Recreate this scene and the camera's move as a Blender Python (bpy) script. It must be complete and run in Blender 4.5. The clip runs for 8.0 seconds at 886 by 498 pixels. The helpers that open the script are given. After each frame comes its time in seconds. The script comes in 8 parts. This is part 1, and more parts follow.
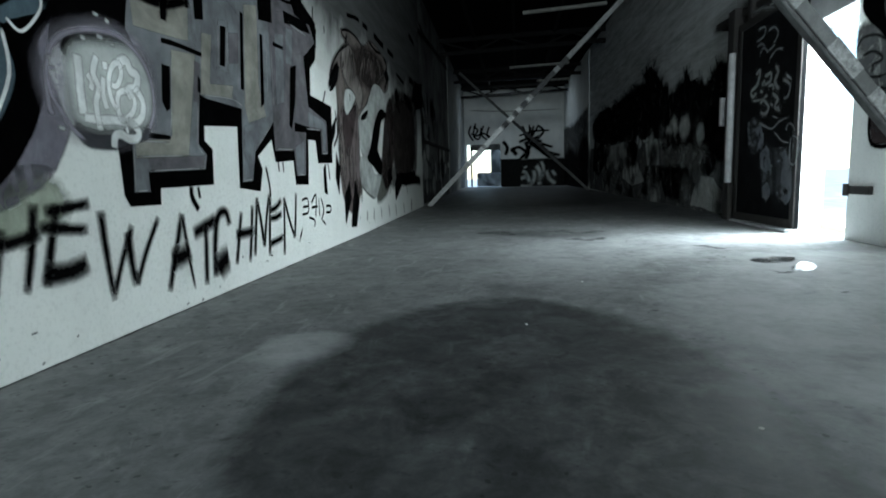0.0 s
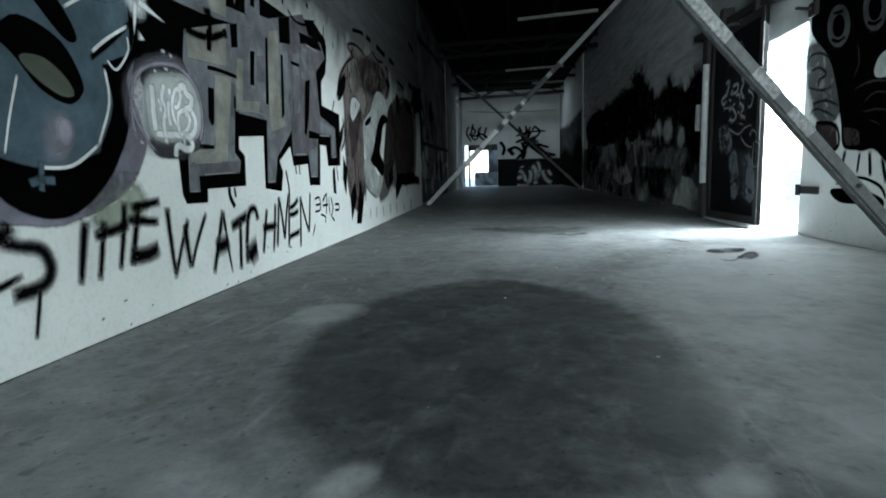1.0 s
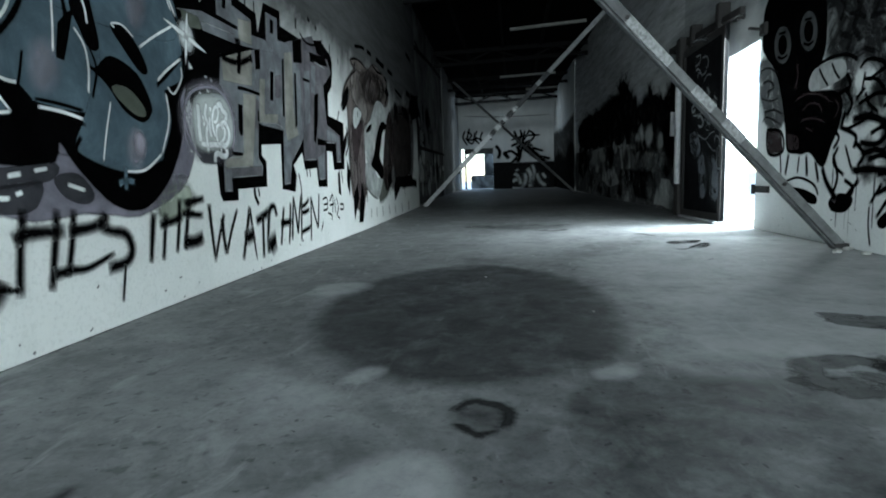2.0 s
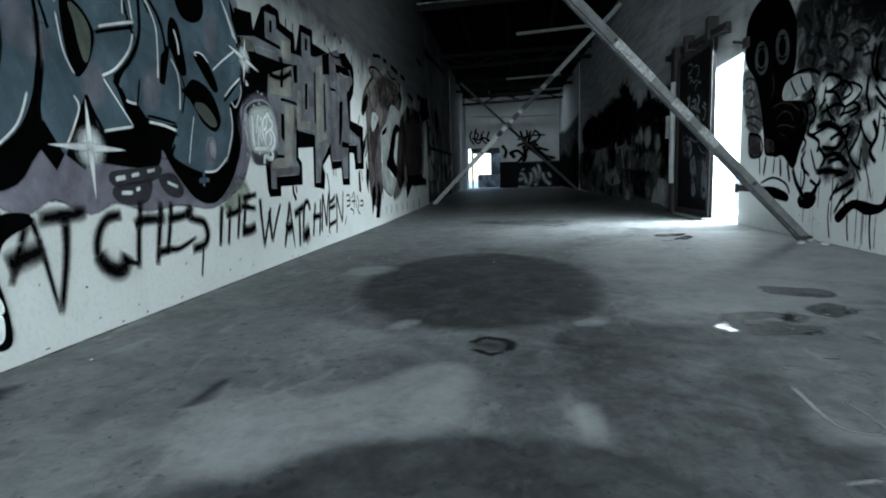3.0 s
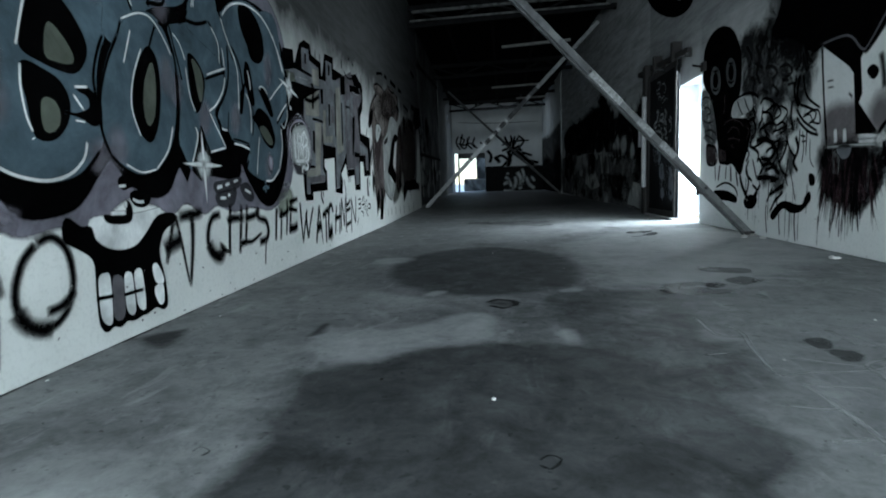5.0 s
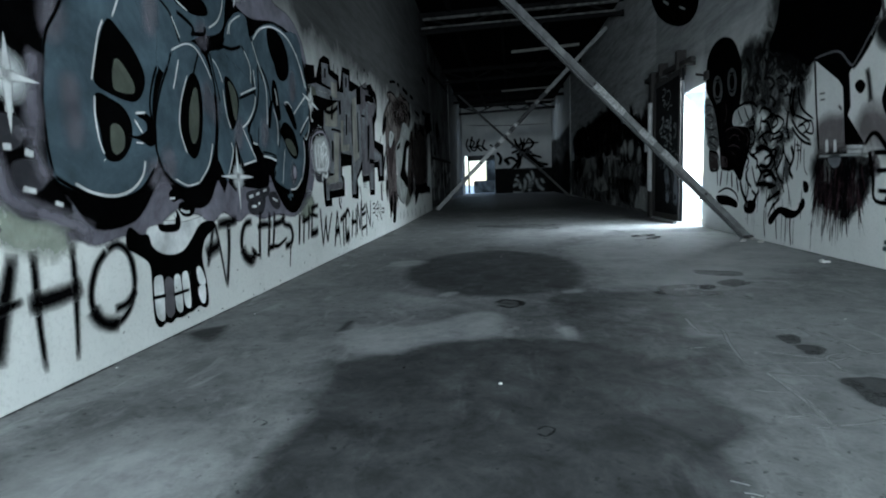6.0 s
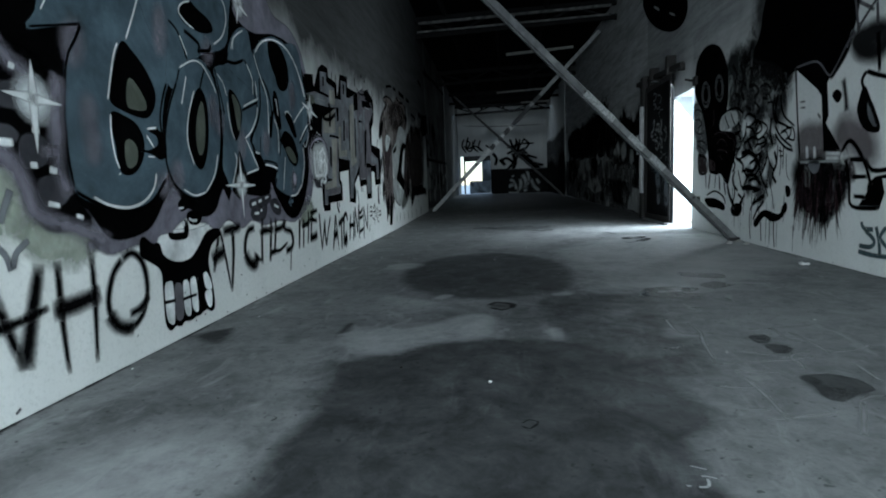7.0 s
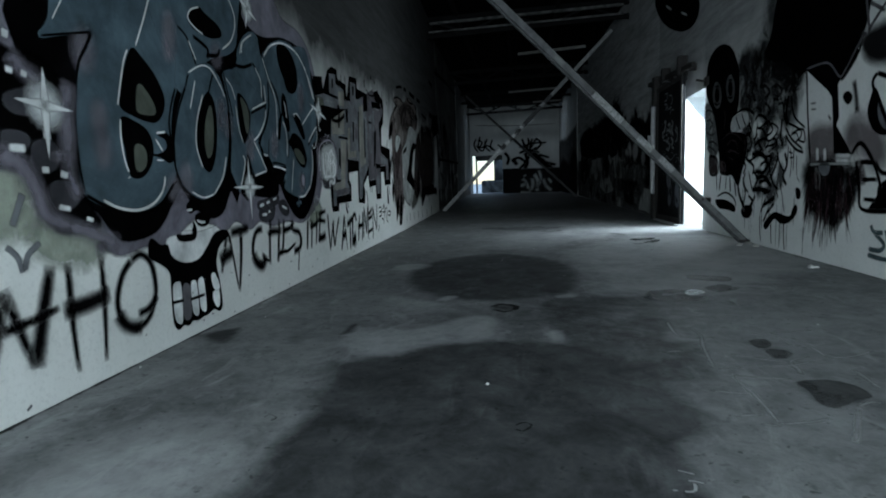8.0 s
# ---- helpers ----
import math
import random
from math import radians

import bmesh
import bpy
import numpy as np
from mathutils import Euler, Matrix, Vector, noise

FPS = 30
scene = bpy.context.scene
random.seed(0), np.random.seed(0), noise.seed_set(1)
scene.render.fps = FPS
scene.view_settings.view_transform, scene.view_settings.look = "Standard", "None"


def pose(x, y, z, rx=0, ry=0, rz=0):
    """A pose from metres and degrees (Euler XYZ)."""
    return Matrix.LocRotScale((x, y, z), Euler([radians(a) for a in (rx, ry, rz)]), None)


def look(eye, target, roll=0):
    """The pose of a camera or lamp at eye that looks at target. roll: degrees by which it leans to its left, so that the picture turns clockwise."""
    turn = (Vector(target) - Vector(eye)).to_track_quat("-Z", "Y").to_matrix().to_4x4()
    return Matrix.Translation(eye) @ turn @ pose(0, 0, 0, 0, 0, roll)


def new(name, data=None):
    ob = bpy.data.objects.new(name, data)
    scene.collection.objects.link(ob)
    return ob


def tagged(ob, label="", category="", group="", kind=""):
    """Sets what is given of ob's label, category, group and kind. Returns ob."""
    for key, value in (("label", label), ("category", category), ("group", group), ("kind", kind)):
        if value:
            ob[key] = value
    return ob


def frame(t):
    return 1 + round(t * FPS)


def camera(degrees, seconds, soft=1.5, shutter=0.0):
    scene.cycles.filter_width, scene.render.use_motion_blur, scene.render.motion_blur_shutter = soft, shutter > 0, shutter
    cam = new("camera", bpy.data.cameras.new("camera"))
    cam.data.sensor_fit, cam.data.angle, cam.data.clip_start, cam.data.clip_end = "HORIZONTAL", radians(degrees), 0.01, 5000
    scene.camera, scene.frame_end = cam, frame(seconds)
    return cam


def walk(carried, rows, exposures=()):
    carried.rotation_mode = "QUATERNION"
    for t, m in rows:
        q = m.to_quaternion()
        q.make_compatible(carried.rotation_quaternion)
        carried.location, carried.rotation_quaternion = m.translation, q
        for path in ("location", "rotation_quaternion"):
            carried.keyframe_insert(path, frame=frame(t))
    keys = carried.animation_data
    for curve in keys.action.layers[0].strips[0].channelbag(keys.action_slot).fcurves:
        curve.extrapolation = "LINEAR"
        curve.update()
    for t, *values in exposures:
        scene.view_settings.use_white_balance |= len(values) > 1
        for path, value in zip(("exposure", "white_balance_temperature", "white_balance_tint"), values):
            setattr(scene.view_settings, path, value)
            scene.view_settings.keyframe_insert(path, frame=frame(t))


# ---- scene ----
# ---------------------------------------------------------------- camera
cam = camera(79.24, 8.0, soft=1.9)
PATH = [
    (0, (0.002, 0.001, 0.702), (-0.298, 1.962, 0.445), -1.70),
    (0.5, (0.105, -0.377, 0.695), (-0.224, 1.579, 0.439), -1.58),
    (1, (0.116, -0.635, 0.722), (-0.179, 1.326, 0.462), -1.69),
    (1.2, (0.170, -0.774, 0.708), (-0.105, 1.190, 0.452), -1.90),
    (2.3, (0.270, -1.539, 0.700), (-0.025, 0.424, 0.453), -1.85),
    (2.5, (0.274, -1.684, 0.717), (-0.024, 0.278, 0.460), -1.76),
    (3, (0.294, -2.021, 0.703), (-0.016, -0.061, 0.452), -1.79),
    (3.5, (0.287, -2.337, 0.703), (-0.041, -0.380, 0.450), -1.70),
    (4, (0.243, -2.616, 0.708), (-0.030, -0.651, 0.454), -1.87),
    (4.2, (0.216, -2.690, 0.701), (-0.032, -0.721, 0.453), -2.00),
    (5.3, (0.196, -3.150, 0.763), (-0.058, -1.181, 0.524), -2.00),
    (5.5, (0.215, -3.220, 0.781), (-0.062, -1.254, 0.542), -1.99),
    (6, (0.219, -3.352, 0.802), (-0.067, -1.386, 0.567), -2.04),
    (6.5, (0.218, -3.467, 0.846), (-0.056, -1.501, 0.602), -1.98),
    (7, (0.257, -3.525, 0.863), (-0.016, -1.558, 0.626), -2.19),
    (7.5, (0.296, -3.556, 0.883), (0.006, -1.592, 0.641), -2.07),
    (8, (0.323, -3.548, 0.886), (0.004, -1.588, 0.647), -2.07),
]
LIGHT = [(0.0, 1.49, 6100, 1), (1.2, 1.62, 6050, 1), (3.0, 1.5, 5950, 2), (4.2, 1.2, 5900, 2), (5.5, 1.05, 5850, 3), (7.0, 0.76, 5850, 3), (8.0, 0.36, 5850, 3)]
walk(cam, [(t, look(eye, target, roll)) for t, eye, target, roll in PATH], LIGHT)

# ---------------------------------------------------------------- light
world = bpy.data.worlds.new("sky")
scene.world = world
world.use_nodes = True
wn = world.node_tree.nodes
sky = wn.new("ShaderNodeTexSky")
sky.sky_type = "NISHITA"
sky.sun_disc = False
sky.dust_density = 0.2
sky.sun_elevation, sky.sun_rotation = radians(60), radians(60)
wn["Background"].inputs["Strength"].default_value = 0.15
world.node_tree.links.new(sky.outputs[0], wn["Background"].inputs[0])
sun = new("sun", bpy.data.lights.new("sun", "SUN"))
sun.data.energy, sun.data.angle, sun.data.color = 1.5, radians(15), (0.94, 0.975, 1.0)
sun.matrix_world = look((0, 0, 20), (-8.0, -4.6, 4.0))


def opening_light(name, m, width, height, watts, spread=180):
    lamp = new(name, bpy.data.lights.new(name, "AREA"))
    lamp.data.shape, lamp.data.size, lamp.data.size_y, lamp.data.energy = "RECTANGLE", width, height, watts
    lamp.data.color = (0.93, 0.98, 1.0)
    lamp.matrix_world = m
    lamp.data.spread = radians(spread)
    return lamp


# daylight standing in the side doorway and in the gateway behind the walk
opening_light("door_daylight", look((3.66, 6.32, 1.6), (2.3, 6.32, 0.5)), 1.05, 2.2, 112, 170)
# fill lamp in an added, unseen roof gap, brightening the end wall
opening_light("added_roof_fill", Matrix.Translation((-0.4, 28.0, 5.65)), 3.2, 0.5, 14)
opening_light("gate_daylight", look((0.3, -6.9, 1.0), (0.3, -4.5, 0.3)), 3.0, 1.8, 260)

# ---------------------------------------------------------------- helpers


def finish(bm, name, material, smooth=False):
    me = bpy.data.meshes.new(name)
    bm.normal_update()
    bm.to_mesh(me)
    bm.free()
    me.materials.append(material)
    if smooth:
        for p in me.polygons:
            p.use_smooth = True
    return me


def part(name, bm, material, parent, label=""):
    ob = new(name, finish(bm, name, material))
    ob.parent = parent
    if label:
        ob["label"] = label
    return ob


def thing(name, label, category, group="", kind=""):
    return tagged(new(name), label, category, group, kind)


def box(bm, lo, hi, m=None, bevel=0.0):
    """A box between two corners."""
    vs = [bm.verts.new((x, y, z)) for x in (lo[0], hi[0]) for y in (lo[1], hi[1]) for z in (lo[2], hi[2])]
    if m is not None:
        for v in vs:
            v.co = m @ v.co
    fs = [bm.faces.new([vs[i] for i in q]) for q in ((0, 1, 3, 2), (4, 6, 7, 5), (0, 4, 5, 1), (2, 3, 7, 6), (0, 2, 6, 4), (1, 5, 7, 3))]
    if bevel:
        edges = list({e for f in fs for e in f.edges})
        bmesh.ops.bevel(bm, geom=edges, offset=bevel, segments=1, affect="EDGES")
    return bm


def prism(bm, corners, z0, z1):
    """An upright block on a plan of corners, counter-clockwise."""
    lo = [bm.verts.new((x, y, z0)) for x, y in corners]
    hi = [bm.verts.new((x, y, z1)) for x, y in corners]
    n = len(corners)
    bm.faces.new(lo[::-1])
    bm.faces.new(hi)
    for i in range(n):
        bm.faces.new((lo[i], lo[(i + 1) % n], hi[(i + 1) % n], hi[i]))
    return bm


def bar_between(bm, a, b, wide, deep, side=(0, 1, 0)):
    """A squared bar from a to b; deep runs along side."""
    a, b = Vector(a), Vector(b)
    d = (b - a).normalized()
    s = Vector(side)
    s = (s - d * s.dot(d)).normalized()
    w = d.cross(s)
    rot = Matrix((w, s, d)).transposed().to_4x4()
    return box(bm, (-wide / 2, -deep / 2, 0), (wide / 2, deep / 2, (b - a).length), Matrix.Translation(a) @ rot, 0.006)


# ---------------------------------------------------------------- materials


def nodes_of(name):
    m = bpy.data.materials.new(name)
    m.use_nodes = True
    t = m.node_tree
    return m, t, t.nodes, t.links, t.nodes["Principled BSDF"]


def noise_tex(t, scale, detail=6.0, rough=0.6, coords=None, distort=0.0):
    n = t.nodes.new("ShaderNodeTexNoise")
    n.inputs["Scale"].default_value, n.inputs["Detail"].default_value = scale, detail
    n.inputs["Roughness"].default_value, n.inputs["Distortion"].default_value = rough, distort
    if coords is not None:
        t.links.new(coords, n.inputs["Vector"])
    return n.outputs["Fac"]


def ramp(t, fac, stops):
    r = t.nodes.new("ShaderNodeValToRGB")
    e = r.color_ramp.elements
    for i, (p, c) in enumerate(stops):
        el = e[i] if i < 2 else e.new(p)
        el.position, el.color = p, (*c, 1) if len(c) == 3 else c
    t.links.new(fac, r.inputs["Fac"])
    return r.outputs["Color"]


def grey(v):
    return (v, v, v)


def mix(t, fac, a, b, kind="MIX"):
    n = t.nodes.new("ShaderNodeMix")
    n.data_type, n.blend_type = "RGBA", kind
    for sock, val in ((n.inputs[0], fac), (n.inputs[6], a), (n.inputs[7], b)):
        if isinstance(val, (int, float)):
            sock.default_value = val
        elif isinstance(val, tuple):
            sock.default_value = (*val, 1) if len(val) == 3 else val
        else:
            t.links.new(val, sock)
    return n.outputs[2]


def calc(t, kind, a, b=0.0, clamp=False):
    n = t.nodes.new("ShaderNodeMath")
    n.operation, n.use_clamp = kind, clamp
    for sock, val in ((n.inputs[0], a), (n.inputs[1], b)):
        if isinstance(val, (int, float)):
            sock.default_value = val
        else:
            t.links.new(val, sock)
    return n.outputs[0]


def bump(t, bsdf, height, strength, distance=0.01):
    b = t.nodes.new("ShaderNodeBump")
    b.inputs["Strength"].default_value, b.inputs["Distance"].default_value = strength, distance
    t.links.new(height, b.inputs["Height"])
    t.links.new(b.outputs[0], bsdf.inputs["Normal"])


def place(t):
    return t.nodes.new("ShaderNodeNewGeometry").outputs["Position"]


def plaster(name, light, dark, blotch=0.5, rough=0.85, upper=None, line=2.2, dragged=0.35):
    """Painted masonry: broad blotches, streaks running down, fine grain; upper: colour above a ragged line, standing in
    for light that thins with height.
    """
    m, t, n, l, b = nodes_of(name)
    pos = place(t)
    mp = n.new("ShaderNodeMapping")
    mp.inputs["Scale"].default_value = (1.0, 1.0, 0.22)
    l.new(pos, mp.inputs["Vector"])
    broad = noise_tex(t, 0.9, 6, 0.6, pos, 0.5)
    streak = noise_tex(t, 3.0, 6, 0.65, mp.outputs[0])
    fine = noise_tex(t, 45, 4, 0.7, pos)
    a = ramp(t, broad, [(0.35, dark), (0.65, light)])
    c = mix(t, blotch, light, a)
    c = mix(t, ramp(t, streak, [(0.5, grey(0)), (0.8, grey(0.5))]), c, dark)
    c = mix(t, ramp(t, fine, [(0.3, grey(0.25)), (0.5, grey(0))]), c, tuple(v * 0.6 for v in dark))
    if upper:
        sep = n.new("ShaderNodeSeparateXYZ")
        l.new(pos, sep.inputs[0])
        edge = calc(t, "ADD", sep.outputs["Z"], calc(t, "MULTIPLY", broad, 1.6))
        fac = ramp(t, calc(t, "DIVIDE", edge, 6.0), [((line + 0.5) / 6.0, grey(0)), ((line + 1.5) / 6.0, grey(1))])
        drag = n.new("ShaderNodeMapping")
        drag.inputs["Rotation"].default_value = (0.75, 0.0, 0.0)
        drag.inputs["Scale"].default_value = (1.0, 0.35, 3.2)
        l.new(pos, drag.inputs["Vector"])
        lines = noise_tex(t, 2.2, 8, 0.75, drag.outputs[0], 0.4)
        upper_tone = mix(t, ramp(t, lines, [(0.36, grey(1)), (0.6, grey(0))]), upper, tuple(v * dragged for v in upper))
        upper_tone = mix(t, ramp(t, streak, [(0.45, grey(0)), (0.7, grey(0.6 if dragged < 0.5 else 0.2))]), upper_tone, tuple(v * 0.4 for v in upper))
        c = mix(t, fac, c, upper_tone)
    l.new(c, b.inputs["Base Color"])
    b.inputs["Roughness"].default_value, b.inputs["Specular IOR Level"].default_value = rough, 0.12
    bump(t, b, fine, 0.25, 0.004)
    return m


def plain(name, colour, rough=0.6, metal=0.0, vary=0.25, scale=8.0, relief=0.1):
    m, t, n, l, b = nodes_of(name)
    pos = place(t)
    f1, f2 = noise_tex(t, scale, 5, 0.6, pos), noise_tex(t, scale * 9, 4, 0.7, pos)
    lo = tuple(v * (1 - vary) for v in colour)
    hi = tuple(min(1, v * (1 + vary)) for v in colour)
    c = ramp(t, f1, [(0.3, lo), (0.7, hi)])
    c = mix(t, ramp(t, f2, [(0.35, grey(0.35)), (0.55, grey(0))]), c, tuple(v * 0.55 for v in colour))
    l.new(c, b.inputs["Base Color"])
    b.inputs["Roughness"].default_value, b.inputs["Metallic"].default_value = rough, metal
    if rough > 0.85:
        b.inputs["Specular IOR Level"].default_value = 0.05
    bump(t, b, f2, relief, 0.004)
    return m


# left wall's upper grey is darkened for light falling off with height
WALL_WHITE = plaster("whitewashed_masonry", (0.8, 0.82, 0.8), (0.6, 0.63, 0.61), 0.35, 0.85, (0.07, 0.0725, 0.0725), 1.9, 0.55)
WALL_RIGHT = plaster("whitewashed_right_masonry", (0.86, 0.88, 0.87), (0.68, 0.71, 0.69), 0.4, 0.85, (0.42, 0.435, 0.435), 2.2, 0.62)
# same wall past the door, upper colour paled for light missing there
WALL_RIGHT_BACK = plaster("paled_right_masonry", (0.78, 0.8, 0.79), (0.5, 0.53, 0.51), 0.7, 0.85, (0.62, 0.64, 0.64), 2.2, 0.5)
# left wall's far stretches: grimy greys, darkened further to carry the deep shade
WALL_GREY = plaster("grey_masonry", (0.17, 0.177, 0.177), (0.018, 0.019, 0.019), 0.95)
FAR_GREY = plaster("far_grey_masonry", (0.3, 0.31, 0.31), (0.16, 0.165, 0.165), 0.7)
FAR_WHITE = plaster("far_masonry", (0.72, 0.74, 0.73), (0.5, 0.52, 0.52), 0.6)
# even near-black base colours, tuned down until the roof reads black
ROOF_DARK = plain("near_black_roof_boards", (0.002, 0.002, 0.0022), 0.95)
STEEL_DARK = plain("near_black_steel", (0.013, 0.013, 0.0135), 0.9, 0.0)
TIMBER_PALE = plain("pale_timber", (0.3, 0.3, 0.28), 0.8)
STEEL_PALE = plain("galvanised_steel", (0.3, 0.307, 0.307), 0.55, 0.2, 0.3, 14.0, 0.2)
GROUND = plain("pale_gravel", (0.55, 0.58, 0.59), 0.95, 0.0, 0.3, 3.0, 0.3)


def concrete_colour(t, pos):
    """Worn power-floated slab: soft clouds, blotches, wiped streaks, grit and pits."""
    broad, mid, fine = noise_tex(t, 0.7, 6, 0.6, pos, 0.6), noise_tex(t, 3.2, 9, 0.7, pos, 0.8), noise_tex(t, 40, 5, 0.75, pos)
    cloud, blot = noise_tex(t, 1.7, 7, 0.64, pos, 0.6), noise_tex(t, 9.0, 7, 0.7, pos, 0.6)
    c = ramp(t, broad, [(0.36, (0.165, 0.171, 0.174)), (0.64, (0.28, 0.29, 0.293))])
    c = mix(t, 0.55, c, ramp(t, mid, [(0.35, (0.1, 0.103, 0.105)), (0.65, (0.35, 0.361, 0.364))]))
    c = mix(t, 0.35, c, ramp(t, blot, [(0.36, (0.1, 0.103, 0.105)), (0.64, (0.35, 0.361, 0.364))]))
    c = mix(t, ramp(t, cloud, [(0.53, grey(0)), (0.66, grey(0.55))]), c, (0.36, 0.371, 0.374))
    c = mix(t, ramp(t, cloud, [(0.32, grey(0.55)), (0.44, grey(0))]), c, (0.12, 0.124, 0.127))
    c = mix(t, ramp(t, fine, [(0.3, grey(0.45)), (0.5, grey(0))]), c, (0.11, 0.115, 0.12))
    speck, pit = noise_tex(t, 15, 3, 0.5, pos, 0.3), noise_tex(t, 26, 2, 0.5, pos, 0.2)
    c = mix(t, ramp(t, speck, [(0.63, grey(0)), (0.71, grey(0.6))]), c, (0.085, 0.088, 0.09))
    c = mix(t, ramp(t, pit, [(0.68, grey(0)), (0.72, grey(0.7))]), c, (0.06, 0.062, 0.064))
    wiped = t.nodes.new("ShaderNodeMapping")
    wiped.inputs["Rotation"].default_value = (0.0, 0.0, 0.6)
    wiped.inputs["Scale"].default_value = (1.0, 0.3, 1.0)
    t.links.new(pos, wiped.inputs["Vector"])
    scuff = noise_tex(t, 7.0, 8, 0.7, wiped.outputs[0], 0.8)
    c = mix(t, ramp(t, scuff, [(0.57, grey(0)), (0.68, grey(0.55))]), c, (0.42, 0.432, 0.435))
    return c, mid, fine


def floor_material():
    m, t, n, l, b = nodes_of("stained_concrete")
    pos = place(t)
    c, mid, fine = concrete_colour(t, pos)
    ragged = calc(t, "ADD", calc(t, "MULTIPLY", noise_tex(t, 2.6, 6, 0.65, pos, 0.5), 0.55), calc(t, "MULTIPLY", noise_tex(t, 11.0, 7, 0.7, pos, 0.3), 0.45))
    amount = []
    for name in ("damp_shade", "dust_light", "grime"):
        at = n.new("ShaderNodeAttribute")
        at.attribute_name = name
        e = calc(t, "ADD", at.outputs["Fac"], calc(t, "MULTIPLY", calc(t, "SUBTRACT", ragged, 0.5), 2.0))
        amount.append(calc(t, "MULTIPLY", ramp(t, e, [(0.18, grey(0)), (0.85, grey(1))]), calc(t, "MINIMUM", calc(t, "MULTIPLY", at.outputs["Fac"], 3.0), 1.0)))
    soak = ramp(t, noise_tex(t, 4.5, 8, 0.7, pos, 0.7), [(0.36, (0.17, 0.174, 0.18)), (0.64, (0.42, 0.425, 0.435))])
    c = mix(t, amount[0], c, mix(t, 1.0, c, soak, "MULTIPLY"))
    c = mix(t, calc(t, "MULTIPLY", amount[1], 0.85), c, mix(t, 0.75, c, (0.56, 0.575, 0.58)))
    c = mix(t, amount[2], c, mix(t, 1.0, c, (0.16, 0.16, 0.165), "MULTIPLY"))
    l.new(c, b.inputs["Base Color"])
    r = ramp(t, mid, [(0.3, grey(0.64)), (0.7, grey(0.84))])
    l.new(mix(t, calc(t, "MULTIPLY", amount[0], 0.6), r, grey(0.52)), b.inputs["Roughness"])
    b.inputs["Specular IOR Level"].default_value = 0.25
    bump(t, b, mix(t, 0.4, fine, mid), 0.3, 0.006)
    return m


FLOOR = floor_material()


# ---------------------------------------------------------------- structure
NEAR_L, NEAR_R, TOP = -1.87, 3.14, 5.6


def left_at(y):
    return -1.8 - 0.051 * y


def right_at(y):
    if y < 6.85:
        return NEAR_R
    if y < 12.0:
        return NEAR_R - 0.14 * (y - 6.85) / 5.15
    return 3.0 - 0.4 * (y - 12.0) / 10.2


def floor_rise(y):
    return max(0.0, (y - 7.0) * 0.0095)


def inside(x, y, pts):
    """How deep each place lies inside a rounded outline, in metres (negative outside)."""
    p = np.array(smooth_line(pts, True, 4))
    q = np.roll(p, -1, axis=0)
    near = np.full(x.shape, 9.0)
    odd = np.zeros(x.shape, bool)
    for (ax, ay), (bx, by) in zip(p, q):
        dx, dy = bx - ax, by - ay
        u = np.clip(((x - ax) * dx + (y - ay) * dy) / (dx * dx + dy * dy + 1e-12), 0, 1)
        near = np.minimum(near, np.hypot(x - ax - u * dx, y - ay - u * dy))
        odd ^= ((ay > y) != (by > y)) & (x < dx * (y - ay) / (dy if abs(dy) > 1e-9 else 1e-9) + ax)
    return np.where(odd, near, -near)


def smooth_line(pts, closed=False, steps=5):
    """A rounded line through the points."""
    if len(pts) < 3:
        (a, b) = pts
        return [(a[0] + (b[0] - a[0]) * i / 6, a[1] + (b[1] - a[1]) * i / 6) for i in range(7)]
    out, n = [], len(pts)
    spans = n if closed else n - 1
    for i in range(spans):
        q = [pts[(i + k) % n] if closed else pts[min(max(i + k, 0), n - 1)] for k in (-1, 0, 1, 2)]
        for s in range(steps):
            u = s / steps
            out.append(tuple(0.5 * (2 * q[1][c] + (q[2][c] - q[0][c]) * u + (2 * q[0][c] - 5 * q[1][c] + 4 * q[2][c] - q[3][c]) * u * u
                                    + (3 * q[1][c] - q[0][c] - 3 * q[2][c] + q[3][c]) * u ** 3) for c in (0, 1)))
    if not closed:
        out.append(pts[-1])
    return out


# damp and dusty places in the slab, with the far shade and the doorway's spill: outline, width of the fading rim,
# strength
PLACES = {"damp_shade": [], "dust_light": [], "grime": []}


def mark_place(kind, outline, rim, strength):
    PLACES[kind].append((outline, rim, strength))


mark_place("damp_shade", [(-0.88, 1.7), (-0.87, 2.1), (-0.72, 2.6), (-0.4, 3.02), (-0.05, 3.12), (0.33, 2.87), (0.6, 2.5), (0.74, 2.06), (0.79, 1.5), (0.72, 1), (0.6, 0.72), (0.45, 0.55), (0.2, 0.46), (-0.05, 0.42), (-0.35, 0.56), (-0.62, 0.84), (-0.8, 1.25)], 0.14, 0.86)
mark_place("damp_shade", [(-0.6, -2.4), (-0.56, -1.94), (-0.57, -1.68), (-0.64, -1.1), (-0.44, -0.87), (-0.26, -0.68), (0.09, -0.6), (0.52, -0.62), (0.9, -0.95), (0.92, -1.37), (0.95, -1.6), (0.8, -1.9), (0.8, -2.7), (0.2, -3.4), (-0.6, -2.9)], 0.16, 1)
mark_place("damp_shade", [(0.5, 0.55), (0.87, 0.57), (1.2, 0.57), (1.2, 0.31), (1.16, -0.21), (1.18, -0.5), (1.18, -0.9), (1.05, -1.2), (0.7, -1.1), (0.52, -0.66), (0.4, -0.3), (0.36, 0.2)], 0.14, 0.68)
mark_place("damp_shade", [(0.1, -0.12), (0.16, 0.1), (0.32, 0.2), (0.44, 0.05), (0.44, -0.4), (0.34, -0.62), (0.16, -0.6)], 0.2, 0.5)
